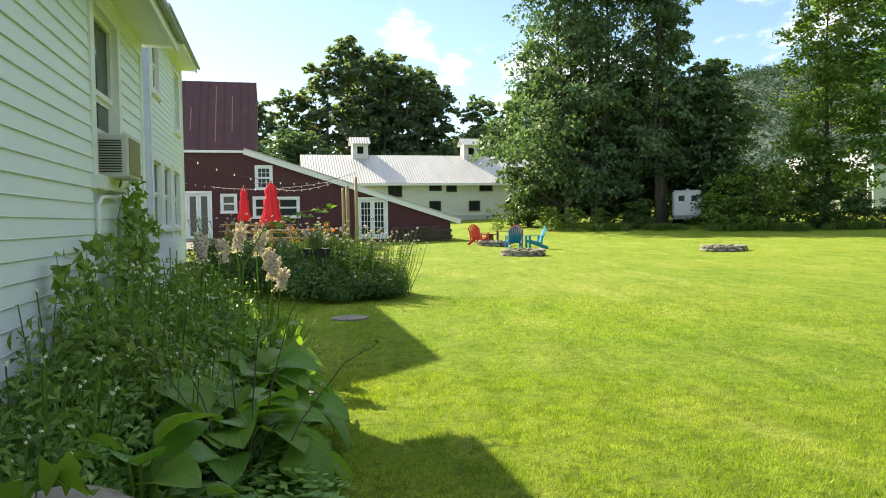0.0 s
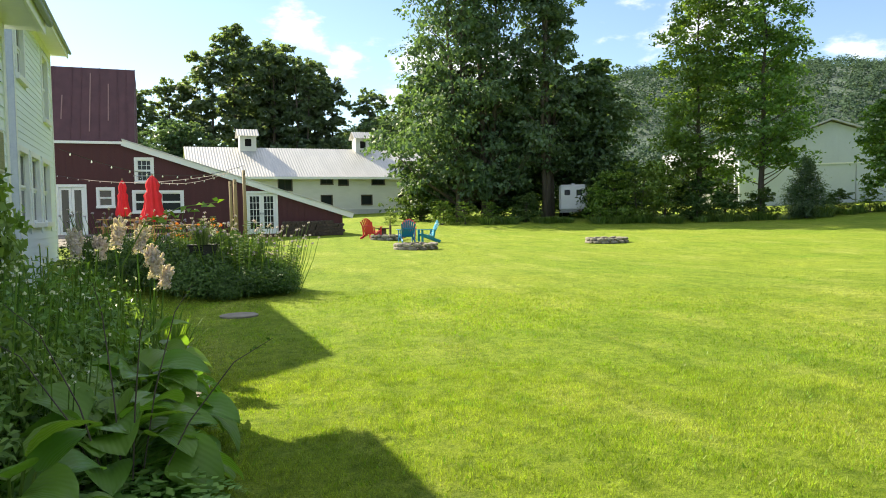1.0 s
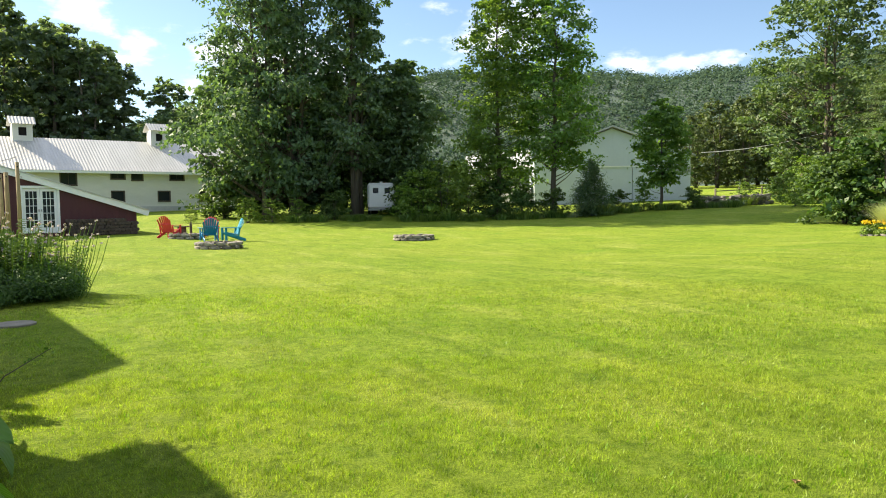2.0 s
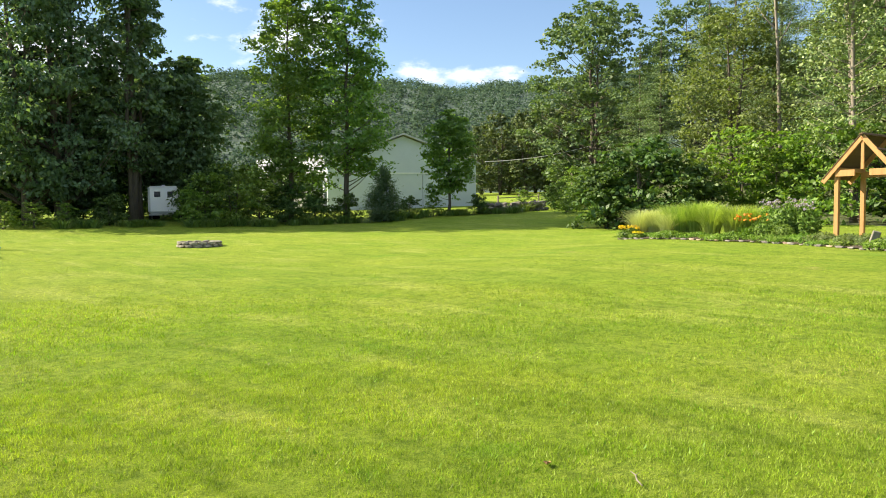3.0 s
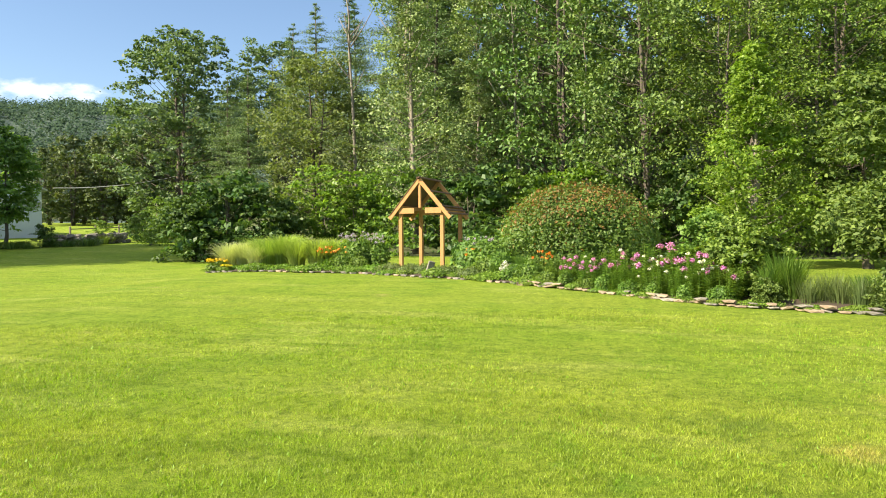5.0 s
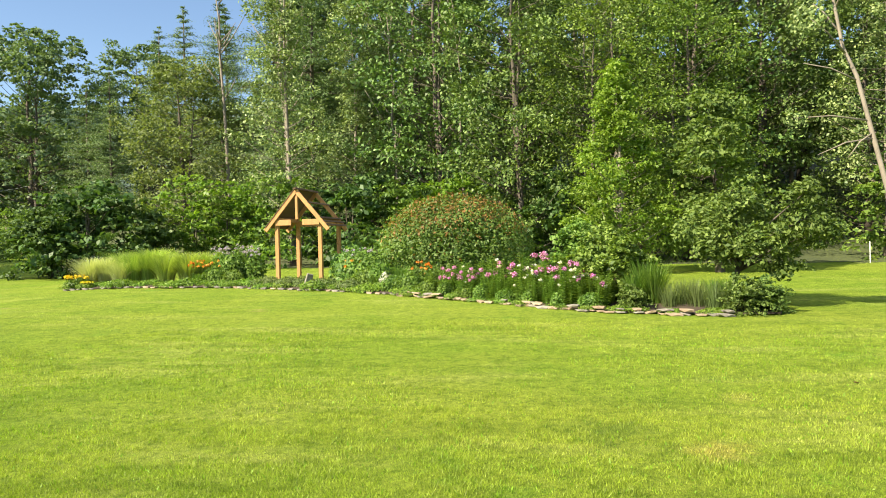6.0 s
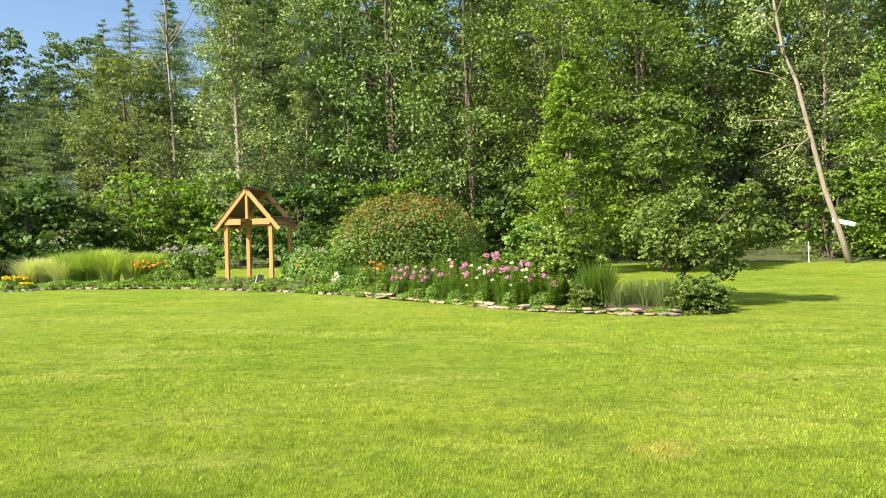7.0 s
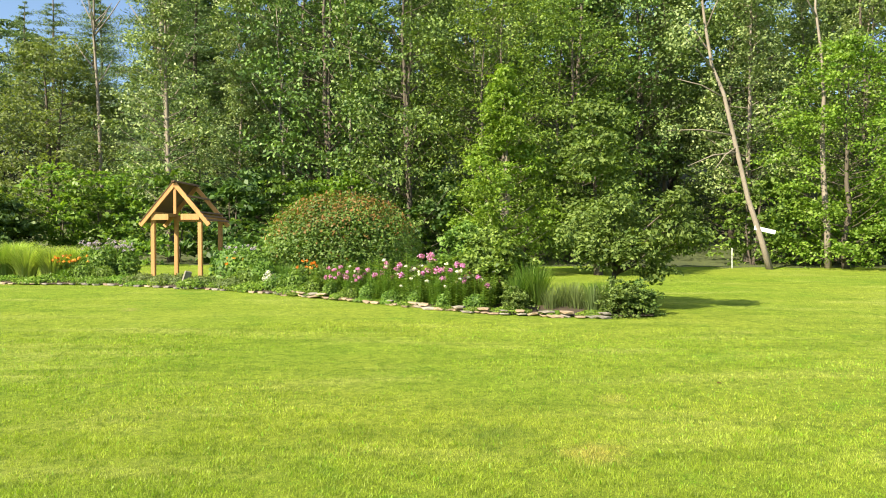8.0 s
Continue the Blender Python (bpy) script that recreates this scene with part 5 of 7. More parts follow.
def adirondack(mat, label):
    ob = thing("garden_chair", Matrix(), label, "chair", "garden chairs round the fire ring")
    for k in range(5):                       # seat slats
        bm = bmesh.new()
        t = k / 4
        box(bm, -.27, .27, -.30 + .115 * k, -.20 + .115 * k, .37 - .10 * t, .39 - .10 * t, .006)
        part("seat_slat", bm, mat, ob)
    for k in range(7):                       # fan of back slats
        u = (k - 3) / 3
        bm = bmesh.new()
        bar(bm, (u * .21, .20, .24), (u * .30, .50, .99 - .16 * u * u), .078, .02, (0, -1, .4), .005)
        part("back_slat", bm, mat, ob)
    for s in (-1, 1):
        bm = bmesh.new()
        box(bm, s * .33 - .07, s * .33 + .07, -.38, .34, .555, .58, .008)
        part("armrest", bm, mat, ob)
        bm = bmesh.new()
        bar(bm, (s * .31, -.30, 0), (s * .31, -.30, .56), .04, .10, (0, 1, 0), .006)
        part("front_leg", bm, mat, ob)
        bm = bmesh.new()
        bar(bm, (s * .28, -.32, .36), (s * .28, .56, .02), .035, .12, (0, 0, 1), .006)
        part("rear_leg", bm, mat, ob)
        bm = bmesh.new()
        bar(bm, (s * .32, .22, .16), (s * .32, .30, .56), .04, .07, (0, 1, 0), .005)
        part("arm_post", bm, mat, ob)
    bm = bmesh.new()
    bar(bm, (-.29, .385, .62), (.29, .385, .62), .025, .06, (0, 0, 1), .004)
    part("back_rail", bm, mat, ob)
    return ob


def put(ob, x, y, turn, size=1.0):
    ob.matrix_world = pose(x, y, gz(x, y), 0, 0, turn) @ Matrix.Diagonal((size, size, size, 1))
    return ob


put(adirondack(CHAIRRED, "red plastic garden chair facing the fire ring"), 9.55, 33.3, 130)
put(adirondack(CHAIRBLUE, "blue plastic garden chair seen from behind"), 10.5, 31.0, 172)
put(adirondack(CHAIRRED, "red plastic garden chair behind the blue one"), 11.5, 33.6, -20)
put(adirondack(CHAIRTEAL, "teal blue plastic garden chair, side-on"), 11.55, 31.2, -95)
stump = thing("log_stump", pose(10.55, 34.9, gz(10.55, 34.9)), "dark sawn log stump beside the chairs", "stump")
bm = bmesh.new()
lathe(bm, ((.24, 0), (.21, .1), (.20, .42), (.02, .43)), 12)
part("stump_body", bm, BARK, stump)
bm = bmesh.new()
lathe(bm, ((.36, .43), (.37, .47), (.02, .48)), 12)
part("slab_top", bm, SPLIT, stump)
for x, y in ((11.0, 35.0), (11.9, 35.4)):
    p_ = thing("marker_post", pose(x, y, gz(x, y)), "short dark wooden stake in the lawn", "post")
    bm = bmesh.new()
    box(bm, -.05, .05, -.05, .05, -.1, .62, .008)
    part("stake", bm, BARK, p_)

# ---- stone slab in the lawn ----
slab = thing("well_cover", pose(1.05, 10.95, .0), "grey stone slab set flush in the lawn", "slab")
bm = bmesh.new()
lathe(bm, ((.27, -.05), (.28, .025), (.26, .035), (.02, .037)), 22)
part("slab", bm, STONE, slab)
slab.scale = (1.0, .9, 1)

# ---- patio, tables, umbrellas, poles, lights ----
patio = tagged(new("pavement"), "grey flagstone patio before the red barn", "patio", kind="structure")
pq = np.random.default_rng(3)
flag_me = None
for i in range(9):
    for j in range(12):
        x, y = -7.2 + i * .92 + pq.normal(0, .03), 25.2 + j * 1.02 + pq.normal(0, .03)
        if flag_me is None:
            bm = bmesh.new()
            box(bm, -.44, .44, -.48, .48, -.06, .025, .012)
            o = part("flagstone", bm, STONE, patio)
            flag_me = o.data
        else:
            o = part("flagstone", flag_me, None, patio)
        o.matrix_world = pose(x, y, gz(x, y) + .015, 0, 0, pq.normal(0, 2)) @ Matrix.Diagonal((pq.uniform(.9, 1.02), pq.uniform(.9, 1.02), 1, 1))


def picnic_table():
    ob = thing("picnic_table", Matrix(), "honey-coloured wooden picnic table with fixed benches", "table", "picnic tables on the patio")
    for k in range(5):
        bm = bmesh.new()
        box(bm, -.95, .95, -.36 + .147 * k, -.36 + .147 * k + .135, .72, .76, .006)
        part("top_board", bm, TABLEWOOD, ob)
    for s in (-1, 1):
        for k in range(2):
            bm = bmesh.new()
            y = s * .72 + (k - .5) * .145
            box(bm, -.95, .95, y - .065, y + .065, .42, .46, .006)
            part("bench_board", bm, TABLEWOOD, ob)
        for e in (-.68, .68):
            bm = bmesh.new()
            bar(bm, (e, s * .62, 0), (e, s * .22, .72), .05, .10, (1, 0, 0), .005)
            part("leg", bm, TABLEWOOD, ob)
    for e in (-.68, .68):
        bm = bmesh.new()
        box(bm, e - .04, e + .04, -.80, .80, .33, .41, .005)
        part("cross_brace", bm, TABLEWOOD, ob)
    return ob


table = picnic_table()
put(table, -.05, 30.9, 3)
t2 = copy_thing(table, Matrix())
t2.matrix_basis = pose(-1.25, 33.0, gz(-1.25, 33.0), 0, 0, -4)
t3 = copy_thing(table, Matrix())
t3.matrix_basis = pose(.55, 27.3, gz(.55, 27.3), 0, 0, 8)


def umbrella(x, y, h, fabric, label, full=1.0):
    ob = thing("patio_umbrella", pose(x, y, gz(x, y)), label, "umbrella", "closed umbrellas on the patio")
    bm = bmesh.new()
    lathe(bm, ((.02, 0), (.24, .0), (.24, .07), (.05, .10), (.02, .11)), 14)
    part("base", bm, BLACK, ob)
    bm = bmesh.new()
    tube(bm, [(0, 0, .05), (0, 0, h)], [.022, .022], 8)
    part("pole", bm, POSTWOOD, ob)
    bm = bmesh.new()
    n, rows = 32, 10
    prof = ((0, .33), (.05, .42), (.14, .40), (.30, .31), (.45, .27), (.58, .30), (.66, .19), (.8, .23), (.92, .15), (1.0, .03))
    rings = []
    for t, r_ in prof:
        r_ *= full
        rings.append([bm.verts.new((math.cos(6.2832 * k / n) * r_ * (1 + .22 * math.cos(8 * 6.2832 * k / n + t * 1.5)), math.sin(6.2832 * k / n) * r_ * (1 + .22 * math.cos(8 * 6.2832 * k / n + t * 1.5)), h - fabric + fabric * t)) for k in range(n)])
    for a, b in zip(rings, rings[1:]):
        for k in range(n):
            bm.faces.new((a[k], a[(k + 1) % n], b[(k + 1) % n], b[k]))
    part("canopy", bm, CLOTH, ob, "folded red canvas canopy", smooth=True)
    bm = bmesh.new()
    lathe(bm, ((.01, h), (.03, h + .01), (.025, h + .06), (.005, h + .09)), 8)
    part("finial", bm, POSTWOOD, ob)
    return ob


umbrella(-.06, 30.9, 2.50, 1.82, "closed red canvas umbrella through a picnic table")
umbrella(-1.22, 33.0, 2.36, 1.50, "closed red canvas umbrella behind the first one", .62)
for x, y, h, r_ in ((2.52, 27.0, 2.62, .055), (2.72, 27.4, 2.70, .075), (2.98, 26.8, 3.0, .062)):
    pl = thing("light_pole", pose(x, y, gz(x, y)), "tan wooden pole carrying the string lights", "pole", "light poles by the patio")
    bm = bmesh.new()
    tube(bm, [(0, 0, -.2), (.01, 0, h * .5), (0, .01, h)], [r_ * 1.1, r_, r_ * .9], 10)
    part("shaft", bm, POSTWOOD, pl, smooth=True)
    bm = bmesh.new()
    box(bm, -.02, .02, -r_ - .04, -r_ + .01, h - .16, h - .12)
    part("hook", bm, BLACK, pl)


def string_lights(a, b, sag, n):
    ob = thing("string_lights", Matrix(), "sagging string of clear round bulbs on dark cable", "string lights", "string lights over the patio")
    a, b = Vector(a), Vector(b)
    pts = [a.lerp(b, t) - Vector((0, 0, sag * 4 * t * (1 - t))) for t in np.linspace(0, 1, 17)]
    bm = bmesh.new()
    tube(bm, pts, [.007] * 17, 4)
    part("cable", bm, WIRE, ob)
    me = None
    for k in range(n):
        t = (k + .5) / n
        p = a.lerp(b, t) - Vector((0, 0, sag * 4 * t * (1 - t)))
        if me is None:
            bm = bmesh.new()
            lathe(bm, ((.008, 0), (.010, -.02), (.018, -.035), (.020, -.048), (.012, -.062), (.003, -.066)), 8)
            o = part("bulb", bm, BULB, ob)
            me = o.data
        else:
            o = part("bulb", me, None, ob)
        o.location = p


string_lights((2.98, 26.8, 3.28), (-2.1, 19.5, 3.15), .5, 12)
string_lights((2.72, 27.4, 3.1), (-5.5, 37.8, 3.9), .55, 18)
string_lights((2.52, 27.0, 3.05), (-1.0, 37.8, 3.6), .45, 12)
string_lights((2.98, 26.8, 3.25), (4.4, 37.8, 3.2), .3, 8)

# firewood stacked along the barn
pile = thing("firewood_stack", pose(0, 0, 0), "dark stack of split firewood against the red barn", "firewood")
fq = np.random.default_rng(6)
logs = []
for k in range(3):
    bm = bmesh.new()
    lathe(bm, ((.02, -.2), (.085, -.2), (.09, .2), (.02, .2)), 6 + k, pose(0, 0, 0, 90, 0, 0))
    bm2 = bpy.data.meshes.new("split_log")
    bm.to_mesh(bm2)
    bm.free()
    bm2.materials.append(SPLIT)
    logs.append(bm2)
for row in range(5):
    for k in range(19):
        x = 6.15 + k * .165 + (row % 2) * .08
        if row * .15 > 1.0 - (x - 6.1) * .12 + fq.normal(0, .08):
            continue
        o = part("split_log", logs[int(fq.integers(0, 3))], None, pile)
        o.location, o.rotation_euler = (x, BY - .34 + fq.normal(0, .03), gz(x, BY) + .09 + row * .155), (0, fq.uniform(0, 6), fq.normal(0, .05))

# ---- cedar arch ----
arch = thing("garden_arch", Matrix.Translation((23.27, 3.46, gz(23.0, 2.8))) @ Matrix(((-.27, .963, 0, 0), (-.963, -.27, 0, 0), (0, 0, 1, 0), (0, 0, 0, 1))).to_4x4(), "fresh cedar garden arch with a gabled slatted roof", "arch")
AW, AD, AH = 1.44, 1.65, 2.02
for u, w in ((0, 0), (AW, 0), (0, AD), (AW, AD)):
    bm = bmesh.new()
    box(bm, u - .06, u + .06, w - .06, w + .06, -.25, AH + .05, .008)
    part("post", bm, CEDAR, arch)
for w in (0, AD):
    bm = bmesh.new()
    if w == 0:   # front tie beam is cut away in the middle
        box(bm, -.02, AW * .36, w - .13, w - .076, AH - .08, AH + .10, .006)
        part("tie_beam", bm, CEDAR, arch)
        bm = bmesh.new()
        box(bm, AW * .62, AW + .02, w - .13, w - .076, AH - .08, AH + .10, .006)
    else:
        box(bm, -.02, AW + .02, w - .13, w - .076, AH - .08, AH + .10, .006)
    part("tie_beam", bm, CEDAR, arch)
    for a in (-.33, AW + .33):
        bm = bmesh.new()
        bar(bm, (a, w - .16, AH - .24), (AW / 2, w - .16, AH + 1.0), .045, .13, (0, 0, 1), .006)
        part("rafter", bm, CEDAR, arch)
    if w:
        continue
    bm = bmesh.new()
    box(bm, AW / 2 - .04, AW / 2 + .04, w - .15, w - .08, AH + .10, AH + .92, .005)
    part("king_post", bm, CEDAR, arch)
for u in (0, AW):
    bm = bmesh.new()
    box(bm, u - .05, u + .05, -.05, AD + .05, AH + .06, AH + .18, .006)
    part("side_plate", bm, CEDAR, arch)
for side in (0, 1):
    for k in range(11 if side == 0 else 5):
        t = (k + .5) / 11 if side == 0 else (.05, .14, .23, .62, .97)[k]
        a = -.33 if side == 0 else AW + .33
        x = a + (AW / 2 - a) * t
        z = AH - .24 + 1.24 * t + .10
        bm = bmesh.new()
        ang = math.degrees(math.atan2(1.24, AW / 2 + .33)) * (1 if side == 0 else -1)
        wd = .077 if side == 0 else .035
        box(bm, -wd, wd, -.20, AD + .05, -.011, .011, .003, pose(x, 0, z, 0, -ang, 0))
        part("roof_board", bm, SHINGLE, arch)
bm = bmesh.new()
box(bm, AW / 2 - .05, AW / 2 + .05, -.28, AD + .12, AH + 1.04, AH + 1.08, .005)
part("ridge_board", bm, SHINGLE, arch)
sl = thing("leaning_stone", pose(21.9, 2.45, gz(21.9, 2.45), 14, -14, 25), "grey stone slab leaning at the arch", "stone")
bm = bmesh.new()
box(bm, -.035, .035, -.10, .10, -.08, .50, .015)
part("slab", bm, STONE, sl)

# ---- garden bed ----
EDGE = [Vector(p) for p in ((25.4, 11.0), (24.9, 10.2), (24.1, 7.6), (23.4, 5.2), (21.3, 1.9), (19.3, -.3), (17.5, -1.9), (15.4, -3.45), (14.2, -4.6), (13.25, -6.4), (13.2, -7.5))]
CUM = [0.0]
for a, b in zip(EDGE, EDGE[1:]):
    CUM.append(CUM[-1] + (b - a).length)


def bed_at(u, back):
    """A place u metres along the bed's front edge and back metres behind it."""
    k = max(i for i in range(len(EDGE) - 1) if CUM[i] <= u + 1e-9)
    p = EDGE[k].lerp(EDGE[k + 1], (u - CUM[k]) / (CUM[k + 1] - CUM[k]))
    p = p + p.normalized() * back
    return p.x, p.y


soil_v, soil_f = [], []
for i in range(48):
    u = CUM[-1] * i / 47.001
    for k, back in enumerate((0.0, .9, 1.8, 2.6)):
        x, y = bed_at(u, back)
        soil_v.append((x, y, gz(x, y) + .03 + (.09 if 0 < k < 3 else 0)))
    if i:
        for k in range(3):
            a = 4 * (i - 1) + k
            soil_f.append((a, a + 4, a + 5, a + 1))
tagged(new("bed_soil", mesh_from("bed_soil", soil_v, soil_f, SOIL, True)), "dark soil of the long garden bed", "soil", kind="structure")
border = thing("stone_edging", Matrix(), "low dry-laid fieldstone edging along the garden bed", "edging")
small_st = [stone_mesh(80 + k, .30, .22, .10, FLAG if k == 2 else STONE) for k in range(4)]
flat_st = [stone_mesh(90 + k, .38, .28, .08, STONE if k == 2 else FLAG) for k in range(5)]
eq = np.random.default_rng(15)
u = 0.1
while u < CUM[-1] - .9:
    far_part = u < 13.2
    x, y = bed_at(u, -.05 + eq.normal(0, .05))
    for c in range(1 if far_part or eq.random() < .5 else 2):
        o = part("stone", (small_st if far_part else flat_st)[int(eq.integers(0, 4))], None, border)
        o.location = (x + eq.normal(0, .03), y + eq.normal(0, .03), gz(x, y) + .03 + c * .07)
        k = min(range(len(CUM) - 1), key=lambda i: abs((CUM[i] + CUM[i + 1]) / 2 - u))
        d = EDGE[k + 1] - EDGE[k]
        o.rotation_euler = (eq.normal(0, .1), eq.normal(0, .1), math.atan2(d.y, d.x) + eq.normal(0, .15))
        s = eq.uniform(.4, .85) if far_part else eq.uniform(.45, 1.0)
        o.scale = (s, s * eq.uniform(.8, 1.1), s * eq.uniform(.8, 1.2))
    u += eq.uniform(.26, .42) if far_part else eq.uniform(.16, .30)


def blades_quads(n, height, spread, width, r, arch_=.5, base_r=.1):
    """Arching grass blades from one root: strips of three quads."""
    a = r.uniform(0, 2 * np.pi, n)
    d = np.stack([np.cos(a), np.sin(a), np.zeros(n)], 1)
    h = height * r.uniform(.6, 1.1, n)[:, None]
    s = spread * r.uniform(.2, 1.0, n)[:, None]
    root = d * base_r * r.random((n, 1))
    side = np.cross(d, (0, 0, 1.0)) * width
    rows = []
    for t, wd in ((0, 1), (.4, .9), (.75, .65), (1.0, .08)):
        c = root + d * s * t ** 1.7 + np.array([0, 0, 1.0]) * h * (t - arch_ * .45 * t ** 2.6)
        rows += [c - side * wd * .5, c + side * wd * .5]
    v = np.stack(rows, 1).reshape(-1, 3)
    base = np.arange(n)[:, None] * 8
    f = np.concatenate([base + np.array([[2 * k, 2 * k + 1, 2 * k + 3, 2 * k + 2]]) for k in range(3)])
    return v, f


def reed_clump(name, label, height, spread, n, mat, seed, width=.02, arch_=.5, base=.12, category="grass clump", blooms=None):
    q = np.random.default_rng(seed)
    ob = thing(name, Matrix(), label, category)
    v, f = blades_quads(n, height, spread, width, q, arch_, base)
    tagged(part("blade", mesh_from("blade", v, f, mat), None, ob), kind="stuff")
    if blooms:
        add_blooms(ob, q, *blooms)
    return ob


def add_blooms(ob, q, mat, heads, z, r_, size, petals, per=.06):
    """Flower heads on thin stems."""
    bm = bmesh.new()
    chunks = []
    for k in range(heads):
        a, d = q.uniform(0, 6.28), r_ * math.sqrt(q.random())
        c = np.array([math.cos(a) * d, math.sin(a) * d, z * q.uniform(.82, 1.08)])
        tube(bm, [(c[0] * .5, c[1] * .5, 0), tuple(c * np.array([.85, .85, .6])), tuple(c)], [.008, .006, .004], 4)
        p, o = clump(c, size, petals, q, .75, .6)
        chunks.append(leaf_quads(p, per, per * .8, o, q))
    tagged(part("stem", bm, BEDGREEN, ob), kind="stuff")
    v, f = join_quads(chunks)
    tagged(part("bloom", mesh_from("bloom", v, f, mat), None, ob), kind="stuff")


def perennial(name, label, height, r_, leaves, leaf, mat, seed, blooms=(), width=.4, category="flowers", dome=.75):
    """A leafy mound of a border plant, with flower heads."""
    q = np.random.default_rng(seed)
    ob = thing(name, Matrix(), label, category)
    a, d = q.uniform(0, 6.28, leaves), np.sqrt(q.random(leaves))
    hh = height * (1 - dome * .6 * d ** 2) * q.uniform(.1, 1, leaves) ** .7
    wob = 1 + .25 * np.sin(a * 3 + seed)
    c = np.stack([np.cos(a) * d * r_ * wob, np.sin(a) * d * r_ * wob, hh], 1)
    o = np.stack([np.cos(a) * d, np.sin(a) * d, .5 + .3 * q.random(leaves)], 1)
    v, f = leaf_quads(c, leaf, leaf * width, o, q, .5)
    part("foliage", mesh_from("foliage", v, f, mat), None, ob)
    bm = bmesh.new()
    for k in range(9):
        sa, sd = q.uniform(0, 6.28), r_ * q.uniform(.2, .8)
        tube(bm, [(math.cos(sa) * sd * .3, math.sin(sa) * sd * .3, -.02), (math.cos(sa) * sd * .7, math.sin(sa) * sd * .7, height * .3), (math.cos(sa) * sd, math.sin(sa) * sd, height * .5)], [.005, .004, .003], 4)
    tagged(part("stem", bm, BEDGREEN, ob), kind="stuff")
    for b in blooms:
        add_blooms(ob, q, *b)
    return ob




def in_bed(proto, u, back, turn=0, size=1.0, stretch=1.0):
    x, y = bed_at(u, back)
    return plant_at(proto, x, y, turn, size, stretch)


miscanthus = reed_clump("ornamental_grass", "arching clump of green ornamental grass", 1.5, .85, 1000, REED, 61, .014, .72, .25)
for u, b, t, s in ((2.9, 1.3, 150, .95), (3.5, 1.6, 210, 1.05), (4.1, 1.3, 20, .95), (4.9, 1.5, 99, .95), (5.5, 1.8, 140, .95), (2.5, 2.1, 260, 1.0), (3.8, 2.2, 310, 1.05)):
    in_bed(miscanthus, u, b, t, s * 1.1)
zebra = reed_clump("ornamental_grass", "arching clump of cream-striped ornamental grass", 1.45, .9, 900, CREAMREED, 161, .014, .78, .22)
for u, b, t, s in ((1.3, 1.2, 0, .95), (1.9, 1.4, 70, .95), (2.4, 1.0, 70, .8)):
    in_bed(zebra, u, b, t, s * 1.1)
lily = reed_clump("daylily", "daylily clump with orange trumpet flowers", .75, .5, 170, BEDGREEN, 62, .022, .8, .12, "flowers", (ORANGE, 9, .92, .42, .055, 8, .08))
for u, b, t in ((5.2, .9, 0), (5.7, 1.0, 80), (14.0, 1.5, 160), (11.3, 1.6, 200)):
    in_bed(lily, u, b, t, .85)
yellow = perennial("coreopsis", "low mound of yellow flowers at the bed's end", .42, .45, 900, .09, BEDGREEN, 63, ((YELLOW, 60, .46, .42, .04, 9, .05),))
in_bed(yellow, .75, .5)
in_bed(yellow, 1.15, .35, 90, .55)
in_bed(yellow, 16.2, .45, 90, .4)
cover = perennial("ground_cover", "low bright green ground cover behind the stones", .26, .55, 1300, .075, LIME, 64, category="plant")
for k in range(22):
    in_bed(cover, .6 + k * .62, .42 + .25 * (k % 3), k * 50, .85 + .1 * (k % 4), .8 + .2 * (k % 2))
for k in range(11):
    in_bed(cover, 13.6 + k * .8, .12 + .08 * (k % 3), k * 70, .5 + .1 * (k % 3), .9)
sedum = perennial("sedum", "olive green sedum mound with rusty tips", .42, .5, 1000, .08, OLIVE, 65, category="plant")
for u, b in ((8.0, .7), (8.8, .65), (9.3, .9), (10.2, .6), (11.3, .5)):
    in_bed(sedum, u, b, u * 60, .9)
aster = perennial("border_phlox", "tall leafy phlox with faint pink flowers", 1.2, .6, 1700, .13, BEDGREEN, 66, ((LILAC, 16, 1.22, .5, .07, 14, .05),))
for u, b, t, s in ((6.2, 1.8, 0, .95), (6.8, 1.9, 60, 1.0), (7.3, 2.2, 120, .9), (11.6, 2.2, 200, .9)):
    in_bed(aster, u, b, t, s)
leafy_mound = perennial("border_plant", "leafy green border plant in the garden bed", .85, .55, 1500, .13, BEDGREEN, 67, category="plant")
dark_mound = perennial("border_plant", "dense dark green border plant", 1.0, .6, 1700, .14, BEDDARK, 68, category="plant")
for u, b, t, s, p in ((5.9, 1.0, 0, .8, leafy_mound), (6.6, 1.0, 30, .65, leafy_mound), (11.4, 2.6, 0, 1.3, dark_mound), (12.2, 2.0, 80, 1.2, leafy_mound), (11.9, 1.0, 10, .75, leafy_mound), (12.4, 1.3, 100, .95, leafy_mound), (12.9, .7, 50, .6, leafy_mound),
                      (13.5, .8, 0, .7, leafy_mound), (14.2, .55, 0, .5, leafy_mound), (14.9, .5, 60, .5, leafy_mound), (15.5, .3, 0, .42, leafy_mound), (16.1, .35, 80, .5, leafy_mound), (16.9, .28, 150, .42, leafy_mound), (17.6, .3, 220, .48, leafy_mound), (18.5, .25, 300, .5, leafy_mound), (19.2, .28, 30, .45, leafy_mound), (20.3, 2.2, 33, .7, leafy_mound), (12.0, 2.3, 70, 1.35, leafy_mound)):
    in_bed(p, u, b, t, s)
artemisia = perennial("artemisia", "silvery white-leaved artemisia clump", .7, .3, 420, .12, PALE, 69, category="plant", width=.25)
in_bed(artemisia, 12.6, .85, 0, .8)
